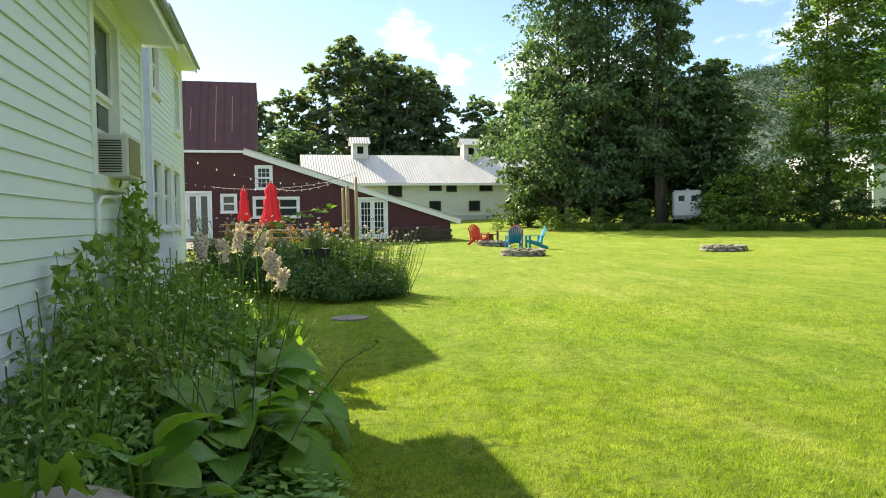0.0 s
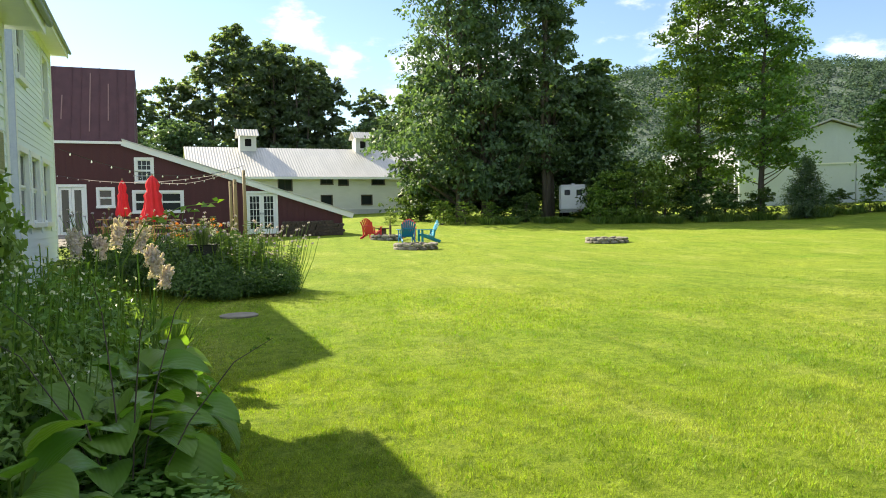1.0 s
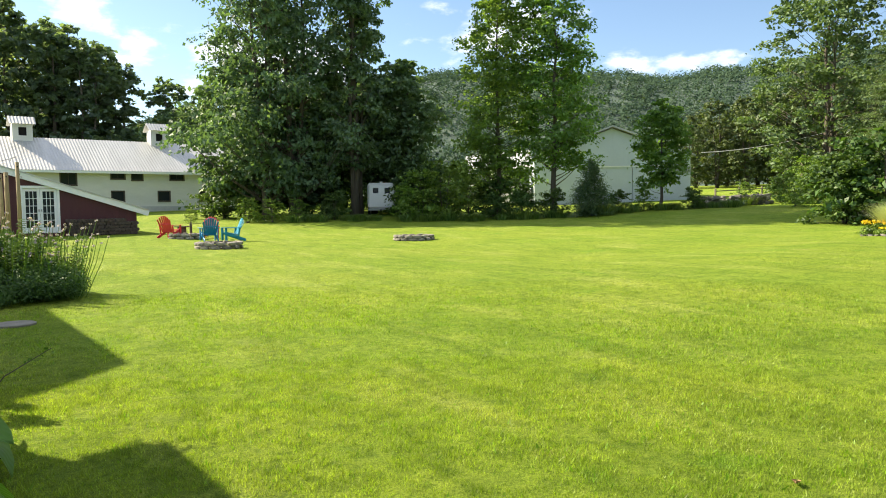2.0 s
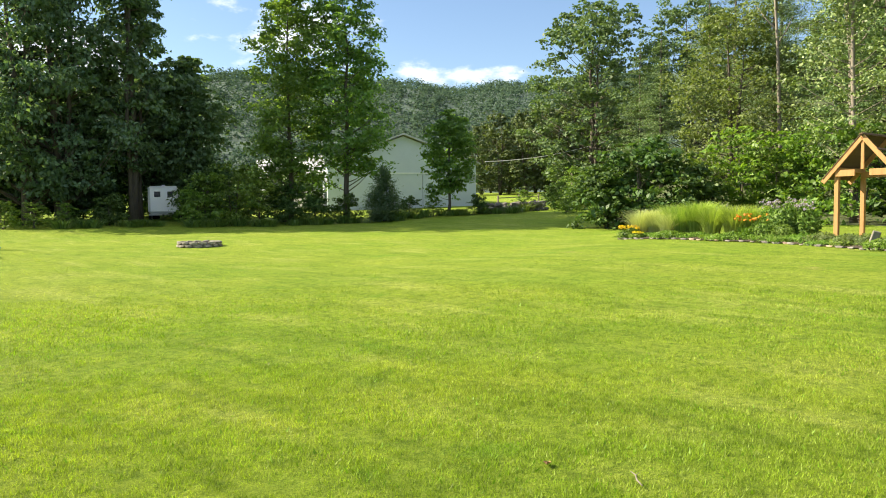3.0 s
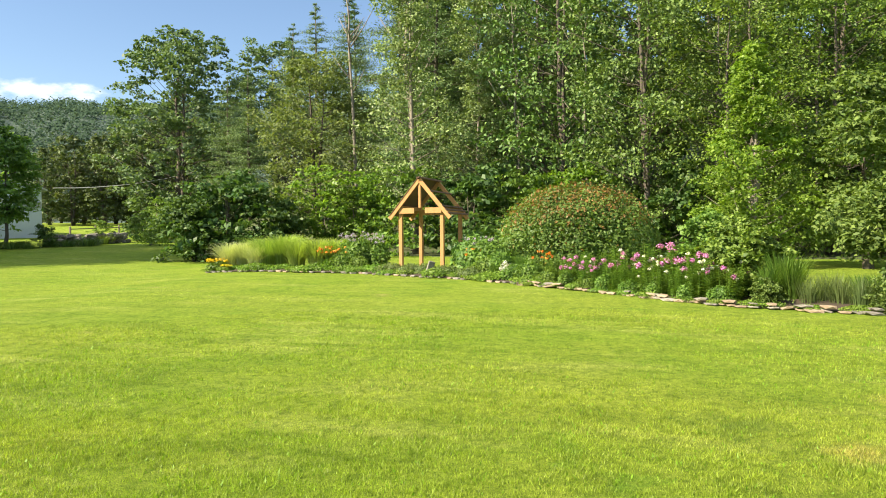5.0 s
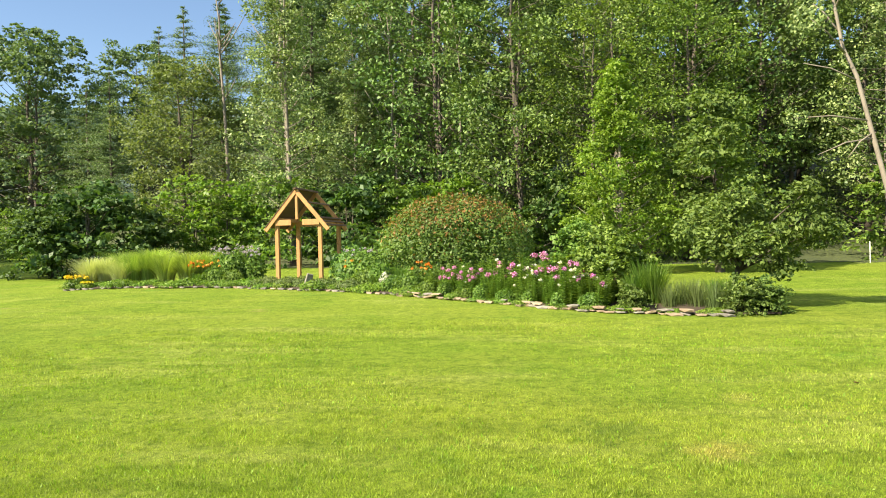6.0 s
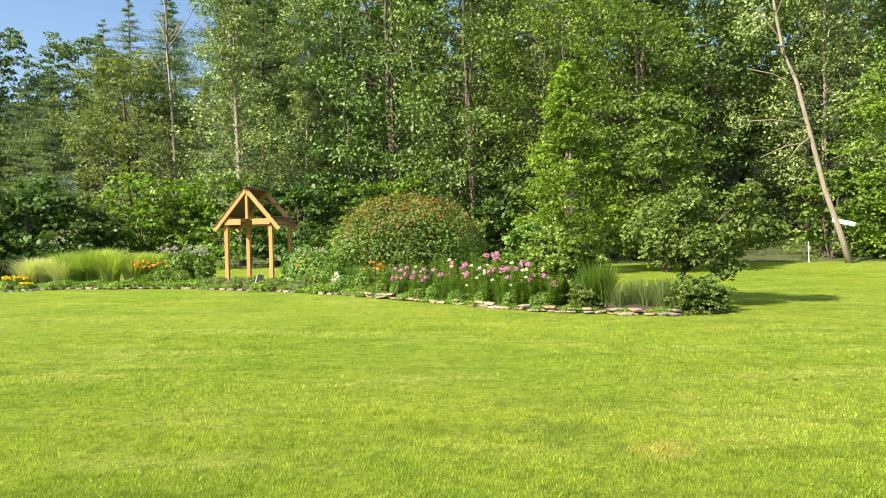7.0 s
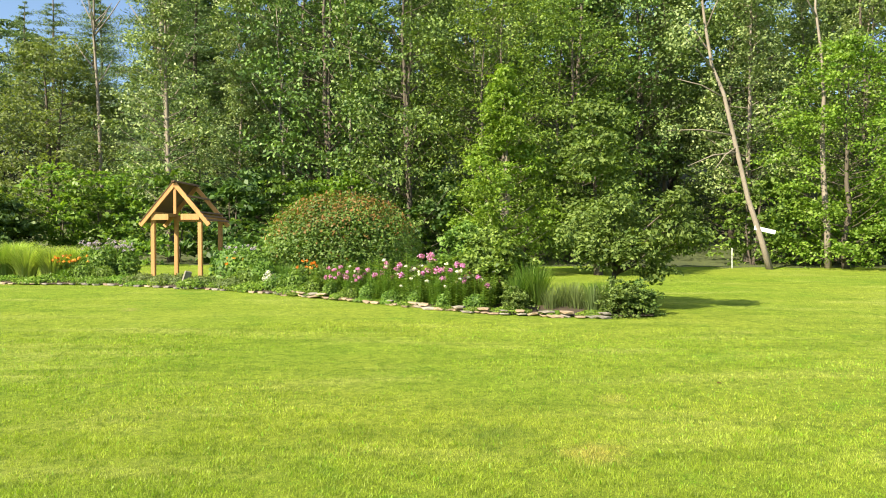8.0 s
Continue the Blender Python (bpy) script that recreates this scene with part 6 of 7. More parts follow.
def stem_plant(name, label, stems, height, r_, leaf, mat, seed, petals=None, head=.09, florets=60, share=1.0):
    """A stand of upright stems with pairs of narrow leaves and a round flower head on each."""
    q = np.random.default_rng(seed)
    ob = thing(name, Matrix(), label, "flowers")
    bm, leaves, heads = bmesh.new(), [], []
    for k in range(stems):
        a, d = q.uniform(0, 6.28), r_ * math.sqrt(q.random())
        h = height * q.uniform(.45, 1.1)
        top = np.array([math.cos(a) * d * 1.6, math.sin(a) * d * 1.6, h])
        foot = np.array([top[0] * .7, top[1] * .7, 0])
        tube(bm, [foot, (foot + top) / 2 + np.array([0, 0, .02]), top], [.007, .006, .004], 4)
        m_ = int(h / .035)
        t = np.linspace(.12, .98, m_)[:, None]
        b = (np.arange(m_) * 1.62 + q.uniform(0, 6))[:, None]
        for sg in (-1, 1):
            out = np.concatenate([np.cos(b) * sg, np.sin(b) * sg, q.uniform(.05, .55, (m_, 1))], 1)
            ln = leaf * (1.15 - .55 * t) * q.uniform(.8, 1.2, (m_, 1))
            c = foot + (top - foot) * t + out * ln * .5
            side = np.cross(out, (0, 0, 1.0))
            w = ln * .24
            vv = np.stack([c - out * ln * .5, c + side * w, c + out * ln * .5 - np.array([0, 0, .25]) * ln, c - side * w], 1).reshape(-1, 3)
            leaves.append((vv, np.arange(4 * m_).reshape(-1, 4)))
        if petals and q.random() < share:
            p, o = clump(top + np.array([0, 0, head * .3]), head * q.uniform(.7, 1.25), florets, q, .8, .5)
            heads.append(leaf_quads(p, .036, .032, o, q))
    tagged(part("stem", bm, BEDGREEN, ob), kind="stuff")
    v, f = join_quads(leaves)
    part("foliage", mesh_from("foliage", v, f, mat), None, ob)
    if heads:
        v, f = join_quads(heads)
        tagged(part("bloom", mesh_from("bloom", v, f, petals), None, ob), kind="stuff")
    return ob


phlox = stem_plant("phlox", "pink phlox in full bloom on tall stems", 16, .98, .34, .13, BEDGREEN, 70, PINK, .085, 60, .42)
wphlox = stem_plant("phlox", "white phlox in bloom among the pink", 16, .88, .34, .13, BEDGREEN, 71, PALE, .05, 30, .42)
leafy_stems = stem_plant("border_plant", "upright leafy green stems in the garden bed", 20, .9, .32, .13, BEDGREEN, 170)
for u, b, t, s in ((14.95, .6, 0, .78), (15.4, .8, 60, .82), (15.75, .6, 120, .8), (16.35, .8, 200, .95), (17.5, 1.0, 260, 1.15), (18.4, .9, 20, 1.22), (18.75, .7, 140, 1.0), (19.35, 1.0, 300, .9)):
    in_bed(phlox, u, b, t, s)
for u, b, t, s in ((17.2, .8, 0, 1.0), (17.6, .65, 90, .9), (18.1, .6, 10, .85), (19.0, .6, 50, 1.0), (19.2, .85, 170, .95), (16.0, .9, 20, .8)):
    in_bed(wphlox, u, b, t, s)
for u, b, t, s in ((16.6, .45, 0, .6), (17.0, .5, 70, .7), (17.9, .4, 120, .62), (18.3, .42, 200, .7), (18.8, .4, 30, .75), (19.3, .5, 250, .8), (16.9, 1.3, 99, 1.1), (17.9, 1.4, 10, 1.2), (15.9, 1.3, 150, 1.0), (15.1, 1.2, 210, .9), (18.9, 1.3, 77, 1.15), (14.5, .9, 40, .75)):
    in_bed(leafy_stems, u, b, t, s)
dense = grow_tree("bush", 1.45, .62, .15, 34, 170, .10, MAPLE, BARK, .03, DOME, 171, .34, .8, 3, label="dense green shrub behind the phlox", category="bush")
in_bed(dense, 19.35, 1.75, 0, 1.0)
in_bed(dense, 19.8, 1.5, 120, .95)
in_bed(dense, 18.9, 2.0, 60, 1.05)
end_bush = grow_tree("bush", .82, .55, .05, 30, 150, .085, APPLE, BARK, .02, DOME, 172, .28, .75, 4, label="low leafy bush ending the garden bed", category="bush")
in_bed(end_bush, 22.1, .25, 0, .72)
in_bed(end_bush, 22.65, .35, 100, .62)
in_bed(end_bush, 22.4, .8, 200, .66)
in_bed(end_bush, 20.05, .3, 30, .55)
tuft = reed_clump("feather_grass", "tuft of fine green garden grass", .95, .45, 320, BEDGREEN, 72, .014, .45, .12)
for u, b, t, s in ((20.3, 1.2, 0, 1.35), (20.5, 1.0, 60, 1.2), (20.1, .8, 120, 1.0), (21.6, 1.2, 40, .8), (21.9, 1.0, 10, .85), (18.0, 2.0, 99, 1.0), (13.2, 1.4, 10, .95), (12.2, .7, 200, .7)):
    in_bed(tuft, u, b, t, s)
dry = reed_clump("feather_grass", "sparse tuft of drying grass stems", .7, .35, 160, OLIVE, 73, .010, .3, .2)
for u, b, t in ((20.8, .7, 0), (21.0, 1.0, 60), (21.3, .8, 100), (21.6, .6, 33), (21.2, 1.4, 80), (21.8, .9, 140)):
    in_bed(dry, u, b, t)

# burning bush, clipped into a broad dome
bb = grow_tree("burning_bush", 2.4, 2.1, .1, 90, 110, .12, BURN, BARK, .05, lambda t: math.sqrt(max(.05, 1 - (max(0, t - .15) / .86) ** 2)), 74, .52, .75, 4, category="shrub", label="broad domed shrub turning red at its tips")
bq2 = np.random.default_rng(75)


def dome_skin(n, top_only, q):
    """Places over the shrub's bumpy dome, and the way outwards."""
    a, t = q.uniform(0, 6.28, n), q.random(n)
    up = .40 + .60 * t ** .45 if top_only else t
    bump = np.array([noise.noise((math.cos(p) * 3, math.sin(p) * 3, h * 4)) for p, h in zip(a, up)])
    flat = np.sqrt(np.maximum(0, 1 - up ** 2.6)) * (.78 + .22 * np.minimum(1, up * 3))
    k = (1 + .10 * bump + q.normal(0, .03, n)) * (1.01 if top_only else 1)
    d = np.stack([np.cos(a) * flat * 2.45, np.sin(a) * flat * 2.45, .15 + up * 2.5], 1) * k[:, None]
    return d, np.stack([np.cos(a) * flat, np.sin(a) * flat, .45 + .5 * up], 1)


for nm, count, top_only, mt, lab in (("outer_growth", 15000, False, BURN, ""), ("reddened_growth", 3200, True, BURNTOP, "reddening shoots")):
    c, o = dome_skin(count, top_only, bq2)
    v, f = leaf_quads(c, .10, .055, o, bq2)
    part(nm, mesh_from(nm, v, f, mt), None, bb, lab)
plant_at(bb, 22.9, -2.15, 0)

# ---- edge of the lawn beyond: rough grass, fence, wall, poles ----
rough = reed_clump("rough_grass", "tall rough meadow grass at the lawn's edge", .55, .6, 180, WOODLEAF, 81, .03, .5, .5)
rq = np.random.default_rng(82)
for k in range(44):
    t = k / 43
    x, y = 21 + 27 * t + rq.normal(0, .5), 46.5 - 17.5 * t + rq.normal(0, .5)
    plant_at(rough, x, y, rq.uniform(0, 360), rq.uniform(.8, 1.5), rq.uniform(.8, 1.2))
for k in range(26):
    x, y = rq.uniform(47, 66), rq.uniform(22, 34)
    plant_at(rough, x, y, rq.uniform(0, 360), rq.uniform(1.0, 2.0))
wall_s = thing("stone_wall", Matrix(), "tumbled dry stone wall beyond the lawn", "wall")
big_st = [stone_mesh(120 + k, .55, .4, .32, STONE) for k in range(4)]
for k in range(70):
    t = k / 69
    x, y = 46.5 + 5.5 * t, 31.2 - 2.2 * t
    o = part("stone", big_st[k % 4], None, wall_s)
    o.location = (x + rq.normal(0, .15), y + rq.normal(0, .2), gz(x, y) + .12 + .25 * (k % 3))
    o.rotation_euler = (rq.normal(0, .3), rq.normal(0, .3), rq.uniform(0, 3))
pole = thing("utility_pole", pose(60.5, 30.9, gz(60.5, 30.9)), "pale wooden pole at the edge of the field", "pole")
bm = bmesh.new()
tube(bm, [(0, 0, -.2), (0, 0, 1.6), (.03, 0, 3.0)], [.14, .13, .12], 8)
part("shaft", bm, PALEBARK, pole)
cable = thing("power_line", Matrix(), "thin overhead cable running to the woods", "cable")
bm = bmesh.new()
ca, cb = Vector((60.5, 40.5, 6.3)), Vector((75, 26, 11.5))
tube(bm, [ca.lerp(cb, t) - Vector((0, 0, 1.2 * 4 * t * (1 - t))) for t in np.linspace(0, 1, 13)], [.035] * 13, 4)
part("wire", bm, CONCRETE, cable)
fence = thing("field_fence", Matrix(), "grey post and rail fence beyond the lawn", "fence")
for k in range(9):
    x, y = 52 + k * 2.2, 33.5 - k * .7
    bm = bmesh.new()
    box(bm, x - .06, x + .06, y - .06, y + .06, gz(x, y) - .2, gz(x, y) + 1.2, .008)
    part("post", bm, PALEBARK, fence)
    if k:
        for zz in (.5, 1.0):
            bm = bmesh.new()
            bar(bm, (x - 2.2, y + .7, gz(x - 2.2, y + .7) + zz), (x, y, gz(x, y) + zz), .04, .08)
            part("rail", bm, PALEBARK, fence)
stake = thing("marker_post", pose(27.4, -18.9, gz(27.4, -18.9)), "thin white stake beside the birch", "post")
bm = bmesh.new()
box(bm, -.014, .014, -.014, .014, -.1, .85, .003)
part("stake", bm, TRIM, stake)

# ---- mid-lawn flower bed ----
spikes = reed_clump("hosta_flowers", "tall leaning stalks of pale lilac hosta flowers", 1.25, .7, 24, BEDDARK, 201, .006, .35, .7, "flowers", (LILAC, 30, 1.15, 1.05, .026, 11, .032))
for x, y, t, s in ((1.3, 13.9, 0, 1.0), (1.7, 14.3, 80, .95), (.5, 14.6, 160, 1.0), (-.2, 15.6, 230, 1.0), (-.8, 16.6, 300, .95), (2.1, 14.0, 20, .8)):
    plant_at(spikes, x, y, t, s * 1.15)
# the mound's shaded front is given by its dark leaf colour
mid_dark = perennial("hosta_mound", "dense mound of leaves darkened in colour as shade", .92, .85, 4000, .085, MIDSHADE, 202, category="plant", width=.36, dome=.55)
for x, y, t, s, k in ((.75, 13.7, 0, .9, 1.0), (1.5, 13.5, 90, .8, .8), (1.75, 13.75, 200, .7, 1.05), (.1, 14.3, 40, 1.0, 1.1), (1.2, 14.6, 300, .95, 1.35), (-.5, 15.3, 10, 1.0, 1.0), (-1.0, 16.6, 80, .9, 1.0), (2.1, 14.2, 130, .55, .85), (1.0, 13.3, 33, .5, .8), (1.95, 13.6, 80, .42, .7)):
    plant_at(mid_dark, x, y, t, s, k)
stalky = stem_plant("border_plant", "upright leafy stalks rising from the dark mound", 18, 1.25, .5, .15, MIDSHADE, 206, LILAC, .03, 16, .6)
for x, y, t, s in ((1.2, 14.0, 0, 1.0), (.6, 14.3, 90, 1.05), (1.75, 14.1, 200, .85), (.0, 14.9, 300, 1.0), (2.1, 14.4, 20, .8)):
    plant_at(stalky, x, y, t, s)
mid_light = perennial("catmint", "sunlit catmint mound with small leaves", .85, .7, 2600, .085, BEDDARK, 203, ((LILAC, 24, .85, .6, .03, 10, .03),), dome=.9)
for x, y, t, s in ((1.6, 13.9, 0, .9), (2.05, 14.3, 60, .8), (1.8, 14.8, 140, .85)):
    plant_at(mid_light, x, y, t, s)
tall_lily = reed_clump("daylily", "tall orange daylilies above the dark mound", .95, .5, 150, BEDGREEN, 204, .024, .6, .14, "flowers", (ORANGE, 6, 1.28, .34, .04, 6, .065))
plant_at(tall_lily, .95, 14.7, 0, 1.0)
plant_at(tall_lily, .35, 15.2, 70, .9)
planter = thing("planter", pose(.75, 14.0, gz(.75, 14.0) + .62), "dark round planter raised among the hostas", "planter")
bm = bmesh.new()
lathe(bm, ((.16, -.62), (.2, 0), (.26, .3), (.28, .32), (.24, .31), (.02, .27)), 16)
part("bowl", bm, BLACK, planter)
blue_tuft = reed_clump("blue_fescue", "blue-green tuft of grass in the planter", .5, .3, 240, ASPEN, 205, .012, .4, .1)
blue_tuft.matrix_world = pose(.75, 14.0, gz(.75, 14.0) + .88)

# ---- shaded bed under the farmhouse wall ----
def hosta_leaf_mesh(seed, length, width):
    q = np.random.default_rng(seed)
    rows, cols = 9, 6
    verts, faces = [], []
    for i in range(rows + 1):
        t = i / rows
        half = width * (math.sin(math.pi * min(1, t ** .66)) ** .62) * .5 + .002
        for j in range(cols + 1):
            s = j / cols * 2 - 1
            z = .10 * length * math.sin(t * 2.4) - .26 * length * t ** 2.2 + abs(s) ** 1.5 * half * .34 + .012 * math.sin(j * 2.2 + i * .6) * length + q.normal(0, .003)
            verts.append((s * half, t * length, z))
    for i in range(rows):
        for j in range(cols):
            a = i * (cols + 1) + j
            faces.append((a, a + 1, a + cols + 2, a + cols + 1))
    return mesh_from("leaf", verts, faces, HOSTA, True)


hosta_leaves = [hosta_leaf_mesh(300 + k, .25 + .022 * k, .245 + .02 * (k % 3)) for k in range(4)]


def hosta(x, y, n, r_, h, seed, label, size=1.0):
    q = np.random.default_rng(seed)
    ob = thing("hosta", pose(x, y, gz(x, y)), label, "plant", "hostas under the wall")
    bm = bmesh.new()
    for k in range(n):
        a = k * 2.399 + q.normal(0, .25)
        t = (k + .5) / n
        d = r_ * (.15 + .85 * t)
        z = h * (1.05 - .78 * t ** 1.3) + q.normal(0, .03)
        base = Vector((math.cos(a) * d * .75, math.sin(a) * d * .75, max(.06, z)))
        tube(bm, [(math.cos(a) * .05, math.sin(a) * .05, 0), tuple(base * .6 + Vector((0, 0, .06))), tuple(base)], [.011, .009, .006], 5)
        o = part("leaf", hosta_leaves[int(q.integers(0, 4))], None, ob)
        s = size * q.uniform(.8, 1.15)
        o.matrix_basis = Matrix.Translation(base) @ Matrix.Rotation(a - math.pi / 2 + q.normal(0, .25), 4, 'Z') @ Matrix.Rotation(radians(22 - 62 * t + q.normal(0, 9)), 4, 'X') @ Matrix.Rotation(q.normal(0, .28), 4, 'Y') @ Matrix.Diagonal((s, s, s, 1))
    tagged(part("stalk", bm, BEDGREEN, ob), kind="stuff")
    return ob


hosta(-.18, 4.8, 46, .64, .50, 401, "large ribbed green hosta spilling over the lawn")
hosta(-.30, 4.0, 44, .62, .44, 402, "large glossy hosta in the house's shade", .95)
hosta(-.62, 3.2, 22, .5, .5, 403, "green hosta with arching leaves near the stone", .85)
hosta(-.15, 5.6, 22, .5, .62, 404, "upright yellow-green hosta at the bed's edge", .85)


def fern(seed, n, length):
    """Arching divided fronds from one crown."""
    q = np.random.default_rng(seed)
    ob = thing("fern", Matrix(), "feathery green fern in the shaded bed", "fern", "ferns under the wall")
    chunks = []
    for k in range(n):
        a = k * 2.399 + q.normal(0, .3)
        d = np.array([math.cos(a), math.sin(a), 0])
        side = np.array([-d[1], d[0], 0])
        ln = length * q.uniform(.7, 1.15)
        rise = q.uniform(.45, .85)
        m_ = 26
        t = np.linspace(.12, 1, m_)
        sp = d * (ln * t[:, None] * .8) + np.array([0, 0, 1.0]) * (ln * (rise * t - .55 * t ** 2.4))[:, None]
        for sg in (-1, 1):
            wl_ = ln * .21 * np.sin(np.pi * (t * .86 + .12))
            for half in range(3):
                c = sp + side * (sg * wl_ * (.25 + .3 * half))[:, None] + d * (.02 + .01 * half) + q.normal(0, .006, (m_, 3)) - np.array([0, 0, 1.0]) * (wl_ * .12 * half)[:, None]
                nn = np.tile((0, 0, 1.0), (m_, 1)) + q.normal(0, .25, (m_, 3))
                u_ = np.tile(side * sg + d * .45, (m_, 1)) + q.normal(0, .15, (m_, 3))
                u_ /= np.linalg.norm(u_, axis=1, keepdims=True)
                v_ = np.cross(nn, u_)
                v_ /= np.linalg.norm(v_, axis=1, keepdims=True)
                L_, W_ = wl_[:, None] * .42, ln * .020
                vv = np.stack([c - u_ * L_ * .5, c + v_ * W_, c + u_ * L_ * .5, c - v_ * W_], 1).reshape(-1, 3)
                chunks.append((vv, np.arange(4 * m_).reshape(-1, 4)))
    v, f = join_quads(chunks)
    part("fronds", mesh_from("fronds", v, f, FERN), None, ob)
    return ob


fern_a = fern(500, 16, .95)
for x, y, t, s in ((-.95, 3.9, 0, .9), (-.75, 4.6, 70, .95), (-1.0, 5.2, 150, .95), (-.6, 5.5, 220, .85), (-.95, 3.0, 290, .8), (-.85, 6.3, 33, .9), (-1.05, 2.4, 120, .8), (-.5, 6.2, 190, .7), (-.55, 4.45, 15, 1.0), (-.58, 3.55, 100, 1.0), (-.8, 3.35, 200, 1.05), (-.6, 2.95, 300, .85), (-.28, 3.55, 40, .8), (-.42, 3.95, 130, .95), (-.3, 4.55, 250, .85), (-.45, 5.0, 330, .95)):
    plant_at(fern_a, x, y, t, s)
weed = perennial("fleabane", "airy fleabane with tiny white daisies", 1.12, .42, 900, .085, BEDDARK, 501, ((PALE, 20, 1.12, .5, .013, 4, .022),), width=.3, dome=.5)
for x, y, t, s in ((-1.0, 4.3, 0, 1.02), (-.95, 5.0, 70, 1.0), (-.75, 5.8, 150, .98), (-1.1, 3.5, 222, .8), (-.9, 6.6, 300, 1.05), (-.5, 5.1, 44, .82), (-.7, 7.3, 99, .98), (-1.1, 2.8, 260, .66), (-.45, 6.7, 10, .8), (-.62, 4.2, 180, .72), (-.3, 7.4, 66, .7)):
    plant_at(weed, x, y, t, s)
thick = perennial("shade_plant", "dense leafy shade plant by the wall", .82, .45, 2600, .075, BEDDARK, 502, category="plant", width=.36, dome=.7)
for x, y, t, s in ((-1.0, 4.0, 0, 1.05), (-.9, 4.7, 50, 1.1), (-1.0, 5.5, 120, 1.1), (-.7, 6.0, 190, .95), (-.85, 6.8, 260, 1.1), (-1.0, 3.2, 20, .9), (-.6, 5.0, 80, .8), (-.5, 7.0, 160, .85), (-.95, 2.5, 210, .75), (-.35, 6.3, 240, .7), (-1.0, 7.8, 290, 1.0), (-.5, 7.9, 12, .85)):
    plant_at(thick, x, y, t, s)
# plumes of cream flowers
pl_ob = thing("plume_flower", pose(-.15, 7.19, 0), "tall cream-coloured plume flowers in the sun", "flowers")
bm = bmesh.new()
chunks = []
pq2 = np.random.default_rng(510)
for x, y, z, tilt, ln in ((-.44, -.1, 1.22, -.02, .27), (-.20, .1, 1.27, .14, .30), (-.05, .0, 1.24, .22, .27), (.06, -.1, 1.06, .12, .25), (.12, .05, .97, .18, .22), (-.32, .35, 1.18, .03, .24), (.03, .3, 1.12, .1, .22)):
    x, y, z, ln = x * 1.25, y * 1.25, 1.5 - (1.5 - z) * 1.25, ln * 1.25
    tube(bm, [(x * .3, y * .3, 0), (x * .8, y, z * .6), (x, y, z - .05), (x + tilt * ln, y, z + ln * .8)], [.010, .008, .006, .003], 5)
    for side, up0, sl, rad0 in ((0, 0, 1, .026), (.06, .1, .55, .016), (-.06, .2, .5, .016), (.05, .35, .45, .014), (-.045, .45, .4, .014), (.0, .15, .5, .016)):
        m_ = int(260 * sl)
        t = pq2.random((m_, 1))
        rad = 1.5 * rad0 * (1.15 - t) * pq2.uniform(.5, 1.5, (m_, 1)) + .004
        aa = pq2.uniform(0, 6.28, (m_, 1))
        s_ = up0 + t * sl * .8
        c = np.array([x, y, z - .03]) + np.concatenate([np.cos(aa) * rad + tilt * ln * s_ * 1.3 + side * t, np.sin(aa) * rad + (side * .7 if side else .05 * (up0 > 0)) * t, ln * s_], 1)
        chunks.append(leaf_quads(c, .027, .018, np.concatenate([np.cos(aa), np.sin(aa), .4 + 0 * aa], 1), pq2))
part("stem", bm, BEDGREEN, pl_ob)
v, f = join_quads(chunks)
part("plume", mesh_from("plume", v, f, PLUME), None, pl_ob, "cream flower plumes")
# thin spent flower stalks leaning out of the bed
spent = thing("spent_stalk", pose(-.22, 3.75, 0), "thin dark spent flower stalks with dry buds", "plant")
sq = np.random.default_rng(515)
for dx, dy, top in ((.62, -.1, .86), (.30, .2, 1.12), (.10, -.1, 1.05), (-.12, .2, 1.15), (-.42, -.1, 1.10), (-.55, .1, .95)):
    bm = bmesh.new()
    path = [(dx * .15, dy * .15, .1), (dx * .45, dy * .5, top * .55), (dx * .8, dy * .9, top * .88), (dx * 1.1, dy, top)]
    tube(bm, path, [.0045, .004, .003, .0015], 5)
    part("stem", bm, BARK, spent)
    c = np.array([Vector(path[2]).lerp(Vector(path[3]), t) for t in sq.uniform(-.5, 1, 14)]) + sq.normal(0, .012, (14, 3))
    v, f = leaf_quads(c, .022, .014, np.tile((0, 0, 1.0), (14, 1)), sq)
    tagged(part("bud", mesh_from("bud", v, f, BEDGREEN), None, spent), kind="stuff")
iris = reed_clump("iris_clump", "sunlit clump of upright sword leaves", .62, .25, 46, LIME, 511, .035, .3, .12)
plant_at(iris, .02, 6.9, 0, 1.1)
plant_at(iris, .08, 6.3, 70, .8)
edge_st = thing("bed_edging", Matrix(), "grey stones edging the shaded bed", "edging")
for k in range(12):
    o = part("stone", ring_stones[k % 5], None, edge_st)
    x, y = .14 + .06 * math.sin(k), 5.6 + k * .27
    o.location, o.rotation_euler = (x, y, .05), (0, 0, 1.5 + .2 * math.sin(k * 2))
rock = thing("boulder", pose(-.78, 2.72, .28), "lichened grey boulder among the leaves", "stone")
bm = bmesh.new()
bmesh.ops.create_icosphere(bm, subdivisions=4, radius=.34)
for v_ in bm.verts:
    v_.co *= 1 + .16 * noise.noise(v_.co * 3) + .04 * noise.noise(v_.co * 12)
    v_.co.z *= .8
part("stone", bm, STONE, rock, smooth=True)
